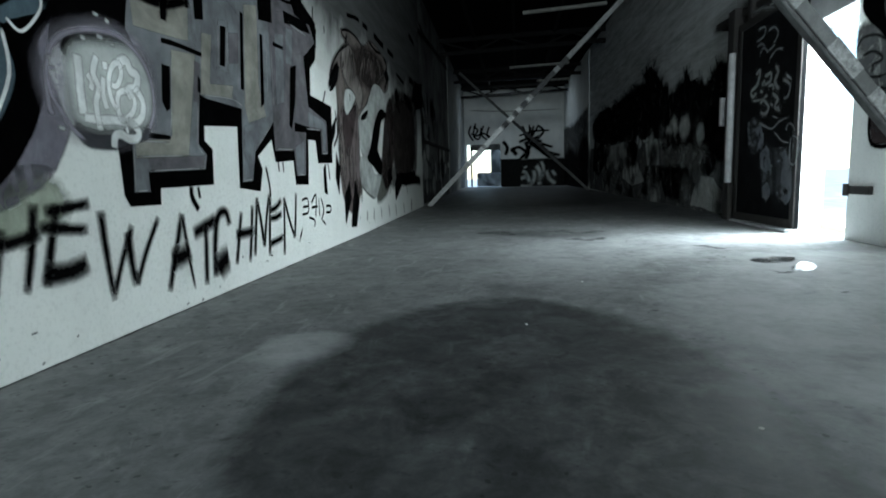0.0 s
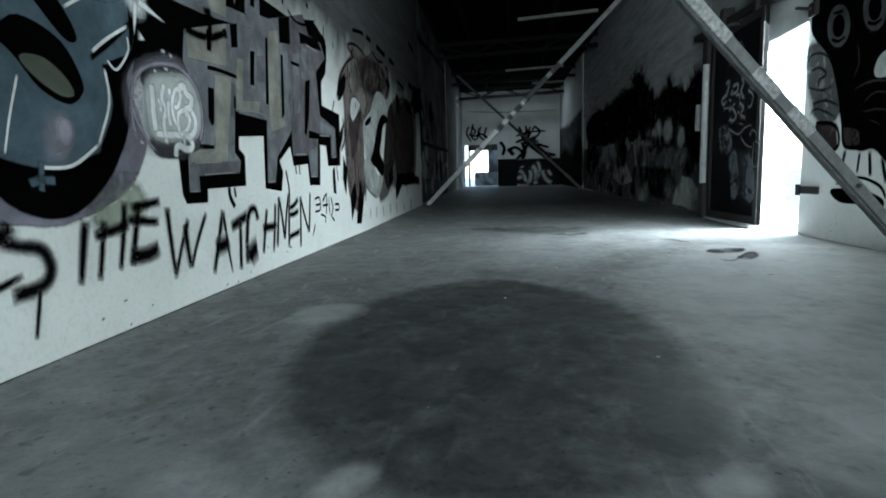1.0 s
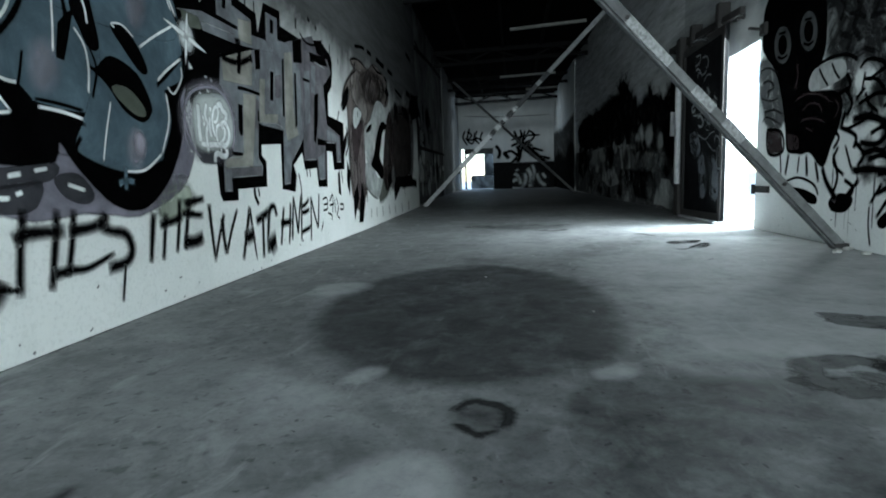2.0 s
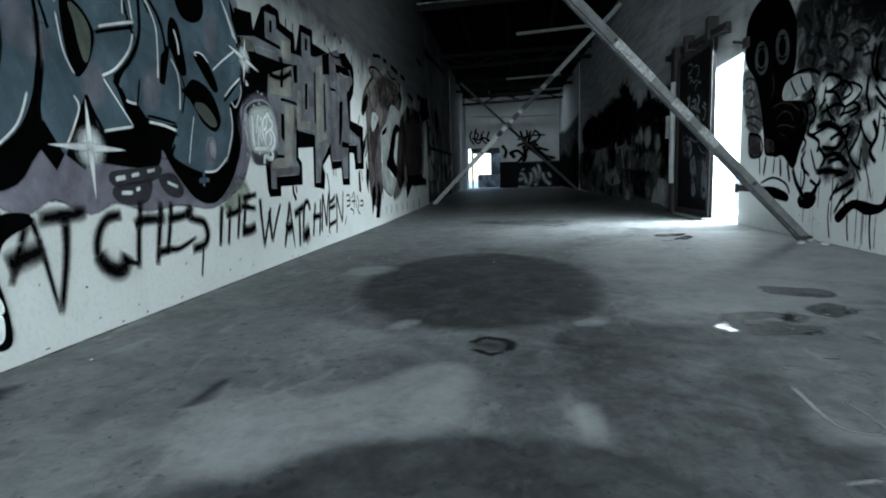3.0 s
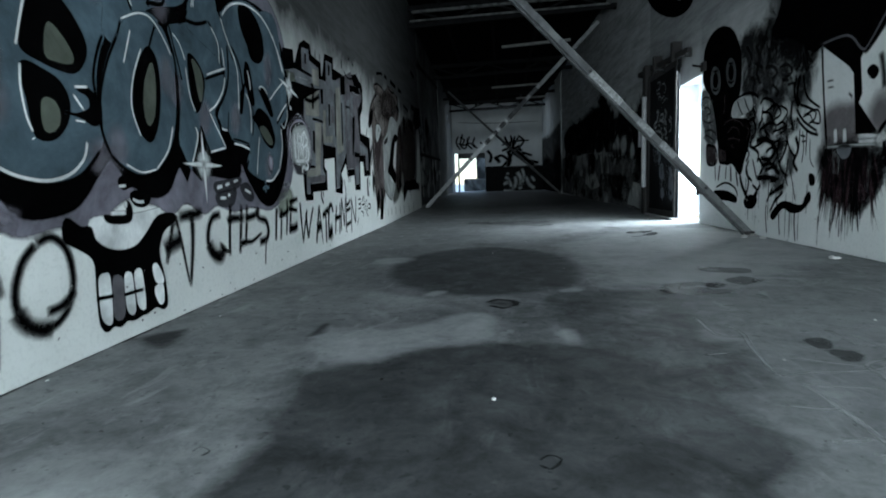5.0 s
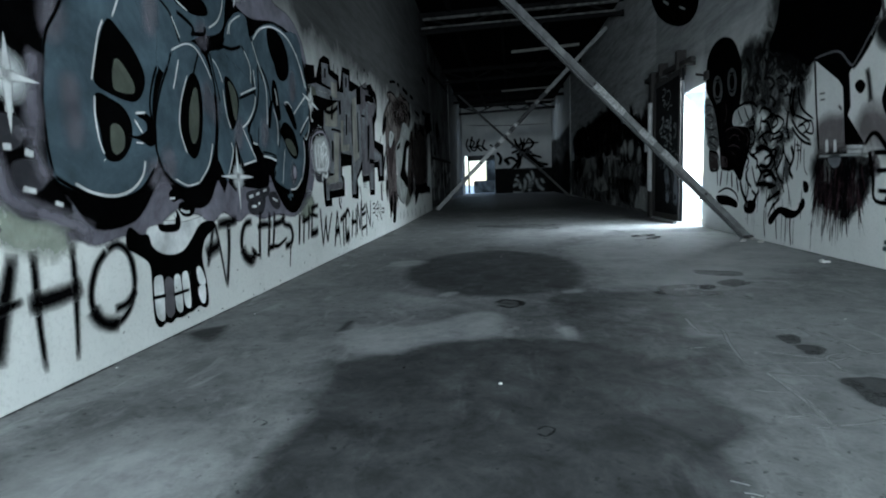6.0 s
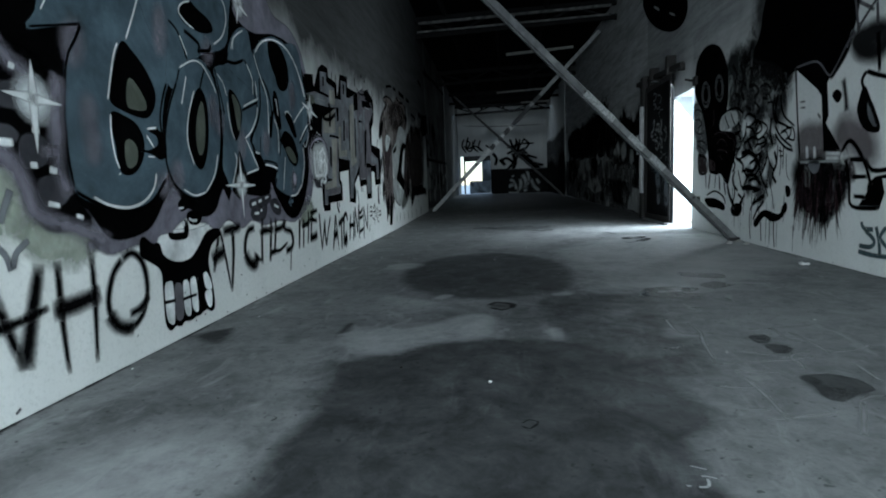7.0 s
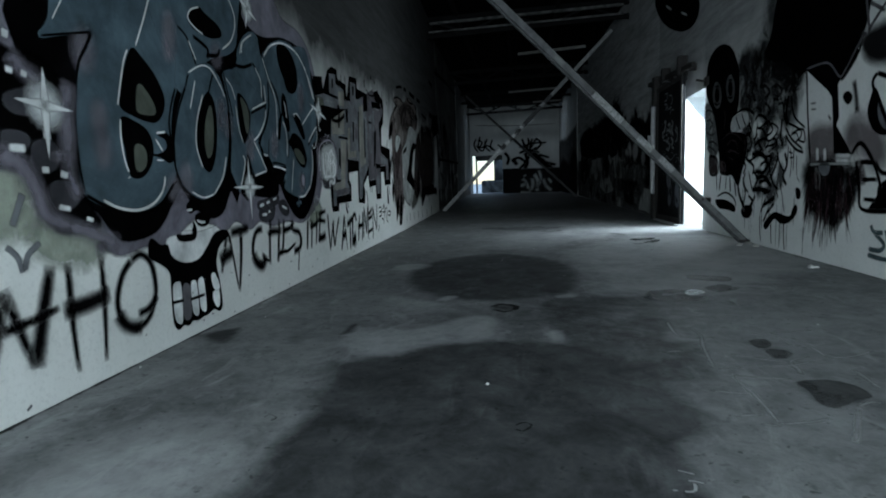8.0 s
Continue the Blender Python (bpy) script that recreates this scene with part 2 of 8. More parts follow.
mark_place("damp_shade", [(-0.75, -0.95), (-0.5, -0.9), (-0.5, -1.7), (-0.72, -1.67), (-0.85, -1.34)], 0.35, 0.5)
mark_place("damp_shade", [(-1.55, -1.72), (-1.33, -1.36), (-1.09, -1.21), (-0.8, -1.46), (-0.83, -1.68), (-1.12, -1.79)], 0.4, 0.4)
mark_place("damp_shade", [(-0.38, 0.03), (-0.2, 0.09), (-0.04, -0.04), (-0.2, -0.17)], 0.2, 0.5)
mark_place("damp_shade", [(-0.36, -0.19), (-0.24, -0.12), (-0.06, -0.27), (-0.16, -0.38), (-0.29, -0.33)], 0.25, 0.5)
mark_place("damp_shade", [(-0.56, 6.96), (-0.05, 7.18), (0.59, 6.93), (1.03, 6.47), (0.46, 6.18), (-0.18, 6.37)], 0.5, 0.7)
mark_place("damp_shade", [(-0.62, 4.56), (-0.41, 4.96), (0.07, 5.01), (0.2, 4.52), (-0.03, 4.03), (-0.41, 3.99)], 0.5, 0.45)
mark_place("damp_shade", [(-1.7, -2.6), (-1.2, -2.9), (-0.8, -2.2), (-1.2, -1.2), (-1.6, -1.4)], 0.5, 0.4)
mark_place("damp_shade", [(1.6, -1.2), (2.6, -0.9), (2.9, -2.4), (1.8, -2.8)], 0.6, 0.5)
# whole far floor darkened in colour to carry its deep shade
mark_place("damp_shade", [(-2, 13), (-2, 26), (1.9, 27), (2.6, 14), (0.5, 12)], 2.5, 1)
mark_place("dust_light", [(-0.78, -0.6), (-0.64, -0.86), (-0.38, -0.89), (-0.2, -0.74), (0.07, -0.62), (0.1, -0.4), (0.09, -0.1), (-0.1, -0.02), (-0.3, -0.3), (-0.55, -0.35), (-0.82, -0.32)], 0.12, 0.62)
mark_place("dust_light", [(-0.65, 0.15), (-0.2, 0.16), (0.05, 0.3), (0.1, 0.44), (-0.3, 0.46), (-0.6, 0.6), (-0.85, 0.5)], 0.3, 0.42)
mark_place("dust_light", [(-1.3, -2.1), (-1.15, -1.75), (-0.78, -1.85), (-0.64, -2.11), (-0.71, -2.6), (-1.1, -2.7)], 0.35, 0.6)
# next two pale the slab by the doorway, standing in for spilled daylight
mark_place("dust_light", [(0.78, 1), (0.86, 1.6), (0.8, 2.3), (0.66, 2.7), (0.9, 3.6), (2, 4.9), (3.13, 4.6), (3.13, 2.2), (2.44, 1.32), (1.78, 0.65), (1.3, 0.66), (0.9, 0.66)], 0.5, 0.72)
mark_place("dust_light", [(-0.5, 4), (0.6, 3.5), (2, 5.2), (2.9, 6.4), (1.2, 6.6), (-0.3, 5.6)], 0.9, 0.5)
mark_place("dust_light", [(0.42, -0.41), (0.48, -0.38), (0.5, -0.51), (0.49, -0.63), (0.46, -0.65), (0.43, -0.55)], 0.08, 1)
mark_place("dust_light", [(-0.39, 0.51), (-0.3, 0.64), (-0.24, 0.55), (-0.34, 0.42)], 0.06, 0.8)
mark_place("dust_light", [(0.5, 0.58), (0.65, 0.71), (0.67, 0.58), (0.57, 0.5)], 0.06, 0.7)
mark_place("dust_light", [(-1.13, 2), (-1.12, 2.29), (-0.86, 2.35), (-0.75, 2.18), (-0.82, 1.95), (-1.01, 1.91)], 0.15, 0.7)
mark_place("dust_light", [(1.04, -0.58), (1.15, -0.29), (1.21, -0.47), (1.25, -0.57)], 0.1, 0.5)
mark_place("grime", [(1.44, -1.17), (1.51, -1.14), (1.61, -1.14), (1.63, -1.24), (1.55, -1.34), (1.45, -1.4), (1.42, -1.34)], 0.07, 0.7)
mark_place("grime", [(1.46, -0.57), (1.52, -0.54), (1.55, -0.6), (1.5, -0.65)], 0.07, 0.7)
mark_place("grime", [(1.51, -0.72), (1.57, -0.72), (1.58, -0.8), (1.52, -0.83)], 0.07, 0.7)
mark_place("grime", [(1.15, -1.87), (1.16, -1.93), (1.18, -1.98), (1.16, -1.97), (1.14, -1.92)], 0.04, 0.6)
mark_place("grime", [(-0.82, -0.51), (-0.83, -0.38), (-0.83, -0.25), (-0.79, -0.3), (-0.76, -0.45)], 0.05, 1.0)
mark_place("grime", [(-1.7, -0.58), (-1.66, -0.43), (-1.56, -0.38), (-1.48, -0.58), (-1.48, -0.72)], 0.08, 0.9)
mark_place("grime", [(-0.67, 1.68), (-0.64, 1.76), (-0.58, 1.71), (-0.6, 1.65)], 0.06, 0.7)
mark_place("grime", [(0.94, 1.63), (0.98, 1.67), (0.95, 1.55), (0.91, 1.52)], 0.06, 0.6)
mark_place("grime", [(0.05, 0.18), (0.08, 0.3), (0.22, 0.27), (0.21, 0.13), (0.14, 0.08)], 0.12, 0.7)


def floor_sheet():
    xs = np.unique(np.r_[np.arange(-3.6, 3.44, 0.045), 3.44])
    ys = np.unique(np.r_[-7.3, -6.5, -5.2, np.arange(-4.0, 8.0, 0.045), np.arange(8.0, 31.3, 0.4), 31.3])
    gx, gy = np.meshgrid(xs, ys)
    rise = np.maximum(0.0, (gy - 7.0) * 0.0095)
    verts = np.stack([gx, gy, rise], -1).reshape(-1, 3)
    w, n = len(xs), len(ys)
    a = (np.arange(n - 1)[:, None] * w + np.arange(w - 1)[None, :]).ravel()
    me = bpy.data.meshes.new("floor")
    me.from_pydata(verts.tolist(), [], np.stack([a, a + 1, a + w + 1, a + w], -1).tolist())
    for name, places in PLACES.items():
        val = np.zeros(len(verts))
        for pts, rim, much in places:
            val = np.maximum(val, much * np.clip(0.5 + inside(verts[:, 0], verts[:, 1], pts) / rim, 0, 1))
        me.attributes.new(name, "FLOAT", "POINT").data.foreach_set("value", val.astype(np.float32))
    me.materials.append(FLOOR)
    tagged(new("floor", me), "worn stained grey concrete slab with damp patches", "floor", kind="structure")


floor_sheet()

bm = bmesh.new()
for side in (((-400, -400), (400, -400), (400, -7.3), (-400, -7.3)), ((-400, 31.3), (400, 31.3), (400, 400), (-400, 400)),
             ((-400, -7.3), (-3.6, -7.3), (-3.6, 31.3), (-400, 31.3)), ((3.44, -7.3), (400, -7.3), (400, 31.3), (3.44, 31.3))):
    bm.faces.new([bm.verts.new((x, y, 0.22 if y > 31 else -0.03)) for x, y in side])
tagged(new("ground", finish(bm, "ground", GROUND)), "pale dry gravel yard outside in full daylight", "ground", kind="structure")


def wall(name, line, z1, thick, openings, material, label):
    """A wall on a plan line (x, y) with its outside on the side of thick's sign; openings: (y0, y1, z0, z1)."""
    root = thing(name, label, "wall", kind="structure")
    bm = bmesh.new()
    for (xa, ya), (xb, yb) in zip(line, line[1:]):
        cuts = sorted({ya, yb, *[v for o in openings for v in o[:2] if ya < v < yb]})
        for c0, c1 in zip(cuts, cuts[1:]):
            xs = [xa + (xb - xa) * (c - ya) / (yb - ya) for c in (c0, c1)]
            plan = [(xs[0], c0), (xs[0] + thick, c0), (xs[1] + thick, c1), (xs[1], c1)]
            if thick < 0:
                plan = plan[::-1]
            hole = [o for o in openings if o[0] <= c0 + 1e-6 and o[1] >= c1 - 1e-6]
            spans = [(-0.05, z1)] if not hole else [(-0.05, hole[0][2]), (hole[0][3], z1)]
            for s0, s1 in spans:
                if s1 - s0 > 0.01:
                    prism(bm, plan, s0, s1)
    part("masonry", bm, material, root)
    return root


DOOR = (5.8, 6.85, -0.05, 2.27)
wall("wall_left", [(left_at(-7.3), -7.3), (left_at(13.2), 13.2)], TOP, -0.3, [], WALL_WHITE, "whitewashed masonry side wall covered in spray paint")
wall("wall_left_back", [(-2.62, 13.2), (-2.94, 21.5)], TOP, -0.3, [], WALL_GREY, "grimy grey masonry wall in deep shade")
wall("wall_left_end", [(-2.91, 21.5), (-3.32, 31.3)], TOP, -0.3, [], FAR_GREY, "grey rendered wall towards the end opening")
wall("wall_right", [(NEAR_R, -7.3), (NEAR_R, 6.85), (3.0897, 8.7)], TOP, 0.3, [DOOR], WALL_RIGHT, "whitewashed masonry wall with a bright doorway and graffiti")
wall("wall_right_middle", [(3.0897, 8.7), (3.0, 12.0)], TOP, 0.3, [], WALL_RIGHT_BACK, "grey masonry wall with a paled top, blackened by overspray")
wall("wall_right_back", [(3.0, 12.0), (2.6, 22.2)], TOP, 0.3, [], WALL_RIGHT_BACK, "grimy grey masonry wall in deep shade")
wall("wall_right_end", [(2.57, 22.2), (2.25, 31.3)], TOP, 0.3, [], FAR_WHITE, "pale rendered wall towards the end opening")

far = thing("wall_far", "pale rendered end wall with scribbled tags and an opening", "wall", kind="structure")
bm = bmesh.new()
box(bm, (-3.6, 31.0, -0.05), (-3.2, 31.3, TOP))
box(bm, (-3.2, 31.0, 2.62), (-1.28, 31.3, TOP))
box(bm, (-1.28, 31.0, -0.05), (2.6, 31.3, TOP))
part("masonry", bm, FAR_WHITE, far)

back = thing("wall_back", "plain masonry end wall with a wide gateway", "wall", kind="structure")
bm = bmesh.new()
box(bm, (-2.2, -7.3, -0.05), (-1.25, -7.0, TOP))
box(bm, (-1.25, -7.3, 2.6), (1.85, -7.0, TOP))
box(bm, (1.85, -7.3, -0.05), (3.44, -7.0, TOP))
part("masonry", bm, WALL_WHITE, back)

# ceiling in four pieces round the added gap that holds the fill lamp
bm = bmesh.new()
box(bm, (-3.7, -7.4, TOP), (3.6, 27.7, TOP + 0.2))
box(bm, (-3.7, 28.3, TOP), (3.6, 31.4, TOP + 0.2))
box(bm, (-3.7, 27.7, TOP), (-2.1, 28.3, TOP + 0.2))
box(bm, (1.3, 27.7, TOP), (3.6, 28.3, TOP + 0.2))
tagged(new("ceiling", finish(bm, "ceiling", ROOF_DARK)), "near-black boarded roof in deep shade", "ceiling", kind="structure")

# ---------------------------------------------------------------- spray paint


def spray(name, colour, hard=True, rough=0.75, patchy=0.0, thin=1.0):
    """Sprayed paint: thins out towards the edge of a stroke, lets the wall's grain through; patchy: worn into ragged patches."""
    m, t, n, l, b = nodes_of(name)
    pos = place(t)
    at = n.new("ShaderNodeAttribute")
    at.attribute_name = "edge"
    grain = noise_tex(t, 60, 5, 0.75, pos)
    cloud = noise_tex(t, 5, 5, 0.6, pos)
    c = ramp(t, cloud, [(0.3, tuple(v * 0.72 for v in colour)), (0.7, tuple(min(1, v * 1.22) for v in colour))])
    wide = noise_tex(t, 1.4, 7, 0.7, pos, 1.2)
    c = mix(t, 1.0, c, ramp(t, wide, [(0.34, grey(0.6)), (0.66, grey(1.2))]), "MULTIPLY")
    c = mix(t, ramp(t, grain, [(0.58, grey(0)), (0.72, grey(0.35))]), c, tuple(min(1, v * 1.5 + 0.01) for v in colour))
    l.new(c, b.inputs["Base Color"])
    b.inputs["Roughness"].default_value, b.inputs["Specular IOR Level"].default_value = rough, 0.0
    e = calc(t, "ADD", at.outputs["Fac"], calc(t, "MULTIPLY", calc(t, "SUBTRACT", grain, 0.5), 0.5))
    e = calc(t, "ADD", e, calc(t, "MULTIPLY", calc(t, "SUBTRACT", cloud, 0.5), 0.5))
    if patchy:
        mp = n.new("ShaderNodeMapping")
        mp.inputs["Scale"].default_value = (1.0, 1.0, 0.8)
        l.new(pos, mp.inputs["Vector"])
        rag = noise_tex(t, 3.4, 10, 0.75, mp.outputs[0], 0.8)
        e = calc(t, "ADD", e, calc(t, "MULTIPLY", calc(t, "SUBTRACT", rag, 0.47), patchy))
    lo, hi = (0.45, 0.95) if hard else (0.05, 0.95)
    if hard is None:
        lo, hi, hard = 0.2, 1.0, True
    cover = ramp(t, e, [(lo, grey(thin if hard else 0.92 * thin)), (hi, grey(0))])
    clear = n.new("ShaderNodeBsdfTransparent")
    mx = n.new("ShaderNodeMixShader")
    l.new(cover, mx.inputs[0])
    l.new(clear.outputs[0], mx.inputs[1])
    l.new(b.outputs[0], mx.inputs[2])
    l.new(mx.outputs[0], n["Material Output"].inputs["Surface"])
    return m


BLACK = spray("black_spray", (0.0018, 0.0018, 0.002))
SOFT = spray("soft_black_spray", (0.0035, 0.0035, 0.004), None)
MIST = spray("black_mist", (0.007, 0.007, 0.008), False)
RAGGED = spray("ragged_black_overspray", (0.008, 0.008, 0.009), False, 0.8, 5.0)
BROWN_HAIR = spray("dark_brown_spray", (0.03, 0.026, 0.025))
BLUE = spray("slate_blue_spray", (0.088, 0.126, 0.153))
OLIVE = spray("olive_spray", (0.1, 0.112, 0.092))
MAUVE_HARD = spray("mauve_grey_field", (0.2, 0.192, 0.23))
BLUSH = spray("thin_mauve_blush", (0.3, 0.285, 0.335), False, 0.75, 0.6, 0.55)
MAUVE_PALE = spray("pale_mauve_mist", (0.3, 0.285, 0.335), False)
WHITE = spray("white_spray", (0.8, 0.83, 0.83))
WHITE_MIST = spray("white_mist", (0.75, 0.79, 0.8), False)
GREEN = spray("green_mist", (0.36, 0.4, 0.33), False, 0.75, 1.5)
STEELY = spray("blue_grey_spray", (0.165, 0.174, 0.188))
SAND = spray("sand_spray", (0.25, 0.247, 0.22))
TAUPE = spray("taupe_spray", (0.125, 0.121, 0.132))
ROSE = spray("dusky_rose_spray", (0.14, 0.118, 0.118), False)
WINE = spray("wine_spray", (0.13, 0.1, 0.11), False, 0.75, 0.8, 0.75)
SOOT = spray("soot_mist", (0.02, 0.021, 0.022), False, 0.8, 3.5)
FOG = spray("thin_grey_mist", (0.11, 0.114, 0.116), False, 0.8, 2.5)
PALE = spray("pale_patch_spray", (0.5, 0.53, 0.52), False)
DIM_WINE = spray("dim_maroon_spray", (0.035, 0.027, 0.028), None)
DIM_GREY = spray("dim_grey_spray", (0.1, 0.104, 0.106), False)
DIM_PALE = spray("dim_pale_film", (0.32, 0.332, 0.33), False, 0.85, 3.0, 0.6)
DIM_BLACK = spray("faded_black_spray", (0.012, 0.0125, 0.013), None, 0.8, 0.8)
SOFT_MIST = spray("thin_black_mist", (0.006, 0.006, 0.007), False, 0.8, 2.0, 0.8)
WHITE_DULL = spray("dusty_white_fist_spray", (0.55, 0.57, 0.565))
DULL = spray("dull_patch_spray", (0.24, 0.25, 0.25), False)


def on_left(y, z, off):
    return (left_at(y) + 0.2 * off, y, z)


def on_right(y, z, off):
    return (right_at(y) - 0.2 * off, y, z)


def on_far(x, z, off):
    return (x, 31.0 - off, z)


def stroke(bm, wall_at, off, pts, width, taper=0.0, soft_ends=True):
    """One pass of the can along pts; taper: share of the width lost towards the end."""
    lay = bm.verts.layers.float.get("edge") or bm.verts.layers.float.new("edge")
    line = smooth_line(pts)
    n, rows = len(line), []
    for i, (a, b) in enumerate(line):
        p, q = line[max(i - 1, 0)], line[min(i + 1, n - 1)]
        da, db = q[0] - p[0], q[1] - p[1]
        d = math.hypot(da, db) or 1.0
        w = 0.72 * width * (1 - taper * i / (n - 1))
        end = {0: 0.8, 1: 0.4}.get(min(i, n - 1 - i), 0.0) if soft_ends else 0.0
        row = []
        for k, e in ((-1, 1.0), (-0.5, 0.5), (0, 0.0), (0.5, 0.5), (1, 1.0)):
            v = bm.verts.new(wall_at(a - k * w * db / d, b + k * w * da / d, off))
            v[lay] = max(e, end)
            row.append(v)
        rows.append(row)
    for r, s in zip(rows, rows[1:]):
        for i in range(4):
            bm.faces.new((r[i], r[i + 1], s[i + 1], s[i]))


def area(bm, wall_at, off, pts, feather=0.02, rounded=True):
    """A filled shape whose rim fades over feather metres."""
    lay = bm.verts.layers.float.get("edge") or bm.verts.layers.float.new("edge")
    line = smooth_line(pts, True, 4) if rounded else list(pts)
    n = len(line)
    turn = sum(line[i][0] * line[(i + 1) % n][1] - line[(i + 1) % n][0] * line[i][1] for i in range(n))
    sign = 1 if turn > 0 else -1
    inner = [bm.verts.new(wall_at(a, b, off)) for a, b in line]
    outer = []
    for i, (a, b) in enumerate(line):
        p, q = line[i - 1], line[(i + 1) % n]
        da, db = q[0] - p[0], q[1] - p[1]
        d = math.hypot(da, db) or 1.0
        v = bm.verts.new(wall_at(a + sign * feather * db / d, b - sign * feather * da / d, off))
        v[lay] = 1.0
        outer.append(v)
    face = bm.faces.new(inner)
    face.normal_update()
    for i in range(n):
        j = (i + 1) % n
        bm.faces.new((inner[i], inner[j], outer[j], outer[i]))
    bmesh.ops.triangulate(bm, faces=[face])


def ring(cy, cz, ry, rz, n=12):
    return [(cy + ry * math.cos(2 * math.pi * i / n), cz + rz * math.sin(2 * math.pi * i / n)) for i in range(n)]


SINGLE = {"number", "leg", "highlight", "dash", "ray", "drip", "rim", "lock", "bar_mark", "stud", "haze", "block", "tooth_line", "scrawl", "face", "fleck", "edge_line", "iris_mark", "streak", "crown_line", "crown_rim"}


def paint(name, parent, wall_at, off, material, areas=(), strokes=(), feather=0.02, label="", rounded=True):
    """Painted shapes as one mesh, or one mesh each for the kinds in SINGLE."""
    if name in SINGLE and len(areas) + len(strokes) > 1:
        for pts in areas:
            paint(name, parent, wall_at, off, material, [pts], (), feather, label, rounded)
        for one in strokes:
            paint(name, parent, wall_at, off, material, (), [one], feather, label, rounded)
        return parent
    bm = bmesh.new()
    for pts in areas:
        area(bm, wall_at, off, pts, feather, rounded)
    for pts, width, *rest in strokes:
        stroke(bm, wall_at, off, pts, width, rest[0] if rest else 0.0)
    return part(name, bm, material, parent, label)


# ---- the slogan along the foot of the wall
slogan = thing("slogan_graffiti", "black sprayed capitals asking who watches the watchmen", "graffiti")


def letter(*strokes):
    return paint("letter", slogan, on_left, 0.022, SOFT, (), [(s[0], s[1] * 1.12, *s[2:]) for s in strokes])


letter(([(-1.95, 0.64), (-1.91, 0.185)], 0.05), ([(-1.91, 0.185), (-1.79, 0.525)], 0.05), ([(-1.795, 0.54), (-1.695, 0.185)], 0.05, 0.3), ([(-1.695, 0.185), (-1.63, 0.395), (-1.56, 0.6)], 0.07, 0.3), ([(-1.825, 0.375), (-1.7, 0.385), (-1.54, 0.41)], 0.05, 0.5))
letter(([(-1.47, 0.6), (-1.48, 0.33), (-1.475, 0.09)], 0.035, 0.3), ([(-1.265, 0.61), (-1.28, 0.335), (-1.305, 0.085)], 0.035, 0.3), ([(-1.525, 0.39), (-1.395, 0.39), (-1.23, 0.41)], 0.07))
letter(([(-1.06, 0.55), (-1.14, 0.48), (-1.19, 0.35), (-1.16, 0.245), (-1.065, 0.185), (-0.945, 0.235), (-0.885, 0.36), (-0.9, 0.5), (-0.975, 0.57), (-1.06, 0.55)], 0.035), ([(-0.875, 0.325), (-0.96, 0.27), (-1.05, 0.26)], 0.04), ([(-1.19, 0.295), (-1.14, 0.22), (-1.02, 0.18)], 0.07))
letter(([(-0.065, 0.58), (-0.115, 0.46), (-0.17, 0.33)], 0.04, 0.3), ([(-0.04, 0.605), (0, 0.46), (0.055, 0.165)], 0.035, 0.5), ([(-0.18, 0.415), (-0.09, 0.44), (0.015, 0.46)], 0.085))
letter(([(0.15, 0.62), (0.125, 0.405), (0.06, 0.15)], 0.05, 0.4), ([(-0.005, 0.595), (0.13, 0.6), (0.28, 0.605)], 0.06))
letter(([(0.52, 0.58), (0.4, 0.565), (0.33, 0.475), (0.325, 0.37), (0.395, 0.31), (0.5, 0.295)], 0.05), ([(0.33, 0.4), (0.375, 0.325), (0.475, 0.285), (0.535, 0.37)], 0.085))
letter(([(0.68, 0.65), (0.64, 0.465), (0.61, 0.27)], 0.04), ([(0.86, 0.64), (0.815, 0.44), (0.775, 0.265)], 0.04), ([(0.605, 0.52), (0.7, 0.54), (0.895, 0.53)], 0.055), ([(0.515, 0.33), (0.57, 0.315), (0.615, 0.305)], 0.025))
letter(([(0.96, 0.635), (0.92, 0.46), (0.875, 0.315)], 0.035), ([(0.905, 0.53), (1.045, 0.535), (1.16, 0.56)], 0.05), ([(0.795, 0.34), (0.895, 0.345), (1.015, 0.34), (1.205, 0.39)], 0.05, 0.5))
letter(([(1.175, 0.595), (1.135, 0.535), (1.195, 0.505), (1.3, 0.48), (1.34, 0.395), (1.29, 0.33), (1.14, 0.315)], 0.055), ([(1.275, 0.32), (1.25, 0.215), (1.225, 0.115)], 0.018))
letter(([(1.56, 0.585), (1.525, 0.435), (1.49, 0.285)], 0.05, 0.3))
letter(([(1.68, 0.575), (1.65, 0.445), (1.61, 0.285)], 0.045, 0.3), ([(1.835, 0.66), (1.8, 0.475), (1.755, 0.31)], 0.045, 0.3), ([(1.6, 0.5), (1.72, 0.515), (1.85, 0.54)], 0.045))
letter(([(1.945, 0.65), (1.89, 0.465), (1.845, 0.32)], 0.04), ([(1.875, 0.62), (1.99, 0.63), (2.13, 0.645)], 0.045), ([(1.845, 0.565), (1.965, 0.545), (2.105, 0.53)], 0.045), ([(1.84, 0.375), (1.96, 0.36), (2.085, 0.385)], 0.075))
letter(([(2.185, 0.61), (2.195, 0.435), (2.215, 0.18)], 0.05, 0.4), ([(2.22, 0.21), (2.295, 0.36), (2.39, 0.525)], 0.035), ([(2.355, 0.495), (2.36, 0.35), (2.38, 0.215)], 0.05), ([(2.385, 0.22), (2.47, 0.37), (2.605, 0.55)], 0.035))
letter(([(2.82, 0.555), (2.73, 0.34), (2.64, 0.13)], 0.045), ([(2.82, 0.555), (2.85, 0.325), (2.89, 0.095)], 0.04, 0.5), ([(2.685, 0.3), (2.78, 0.31), (2.88, 0.335)], 0.1))
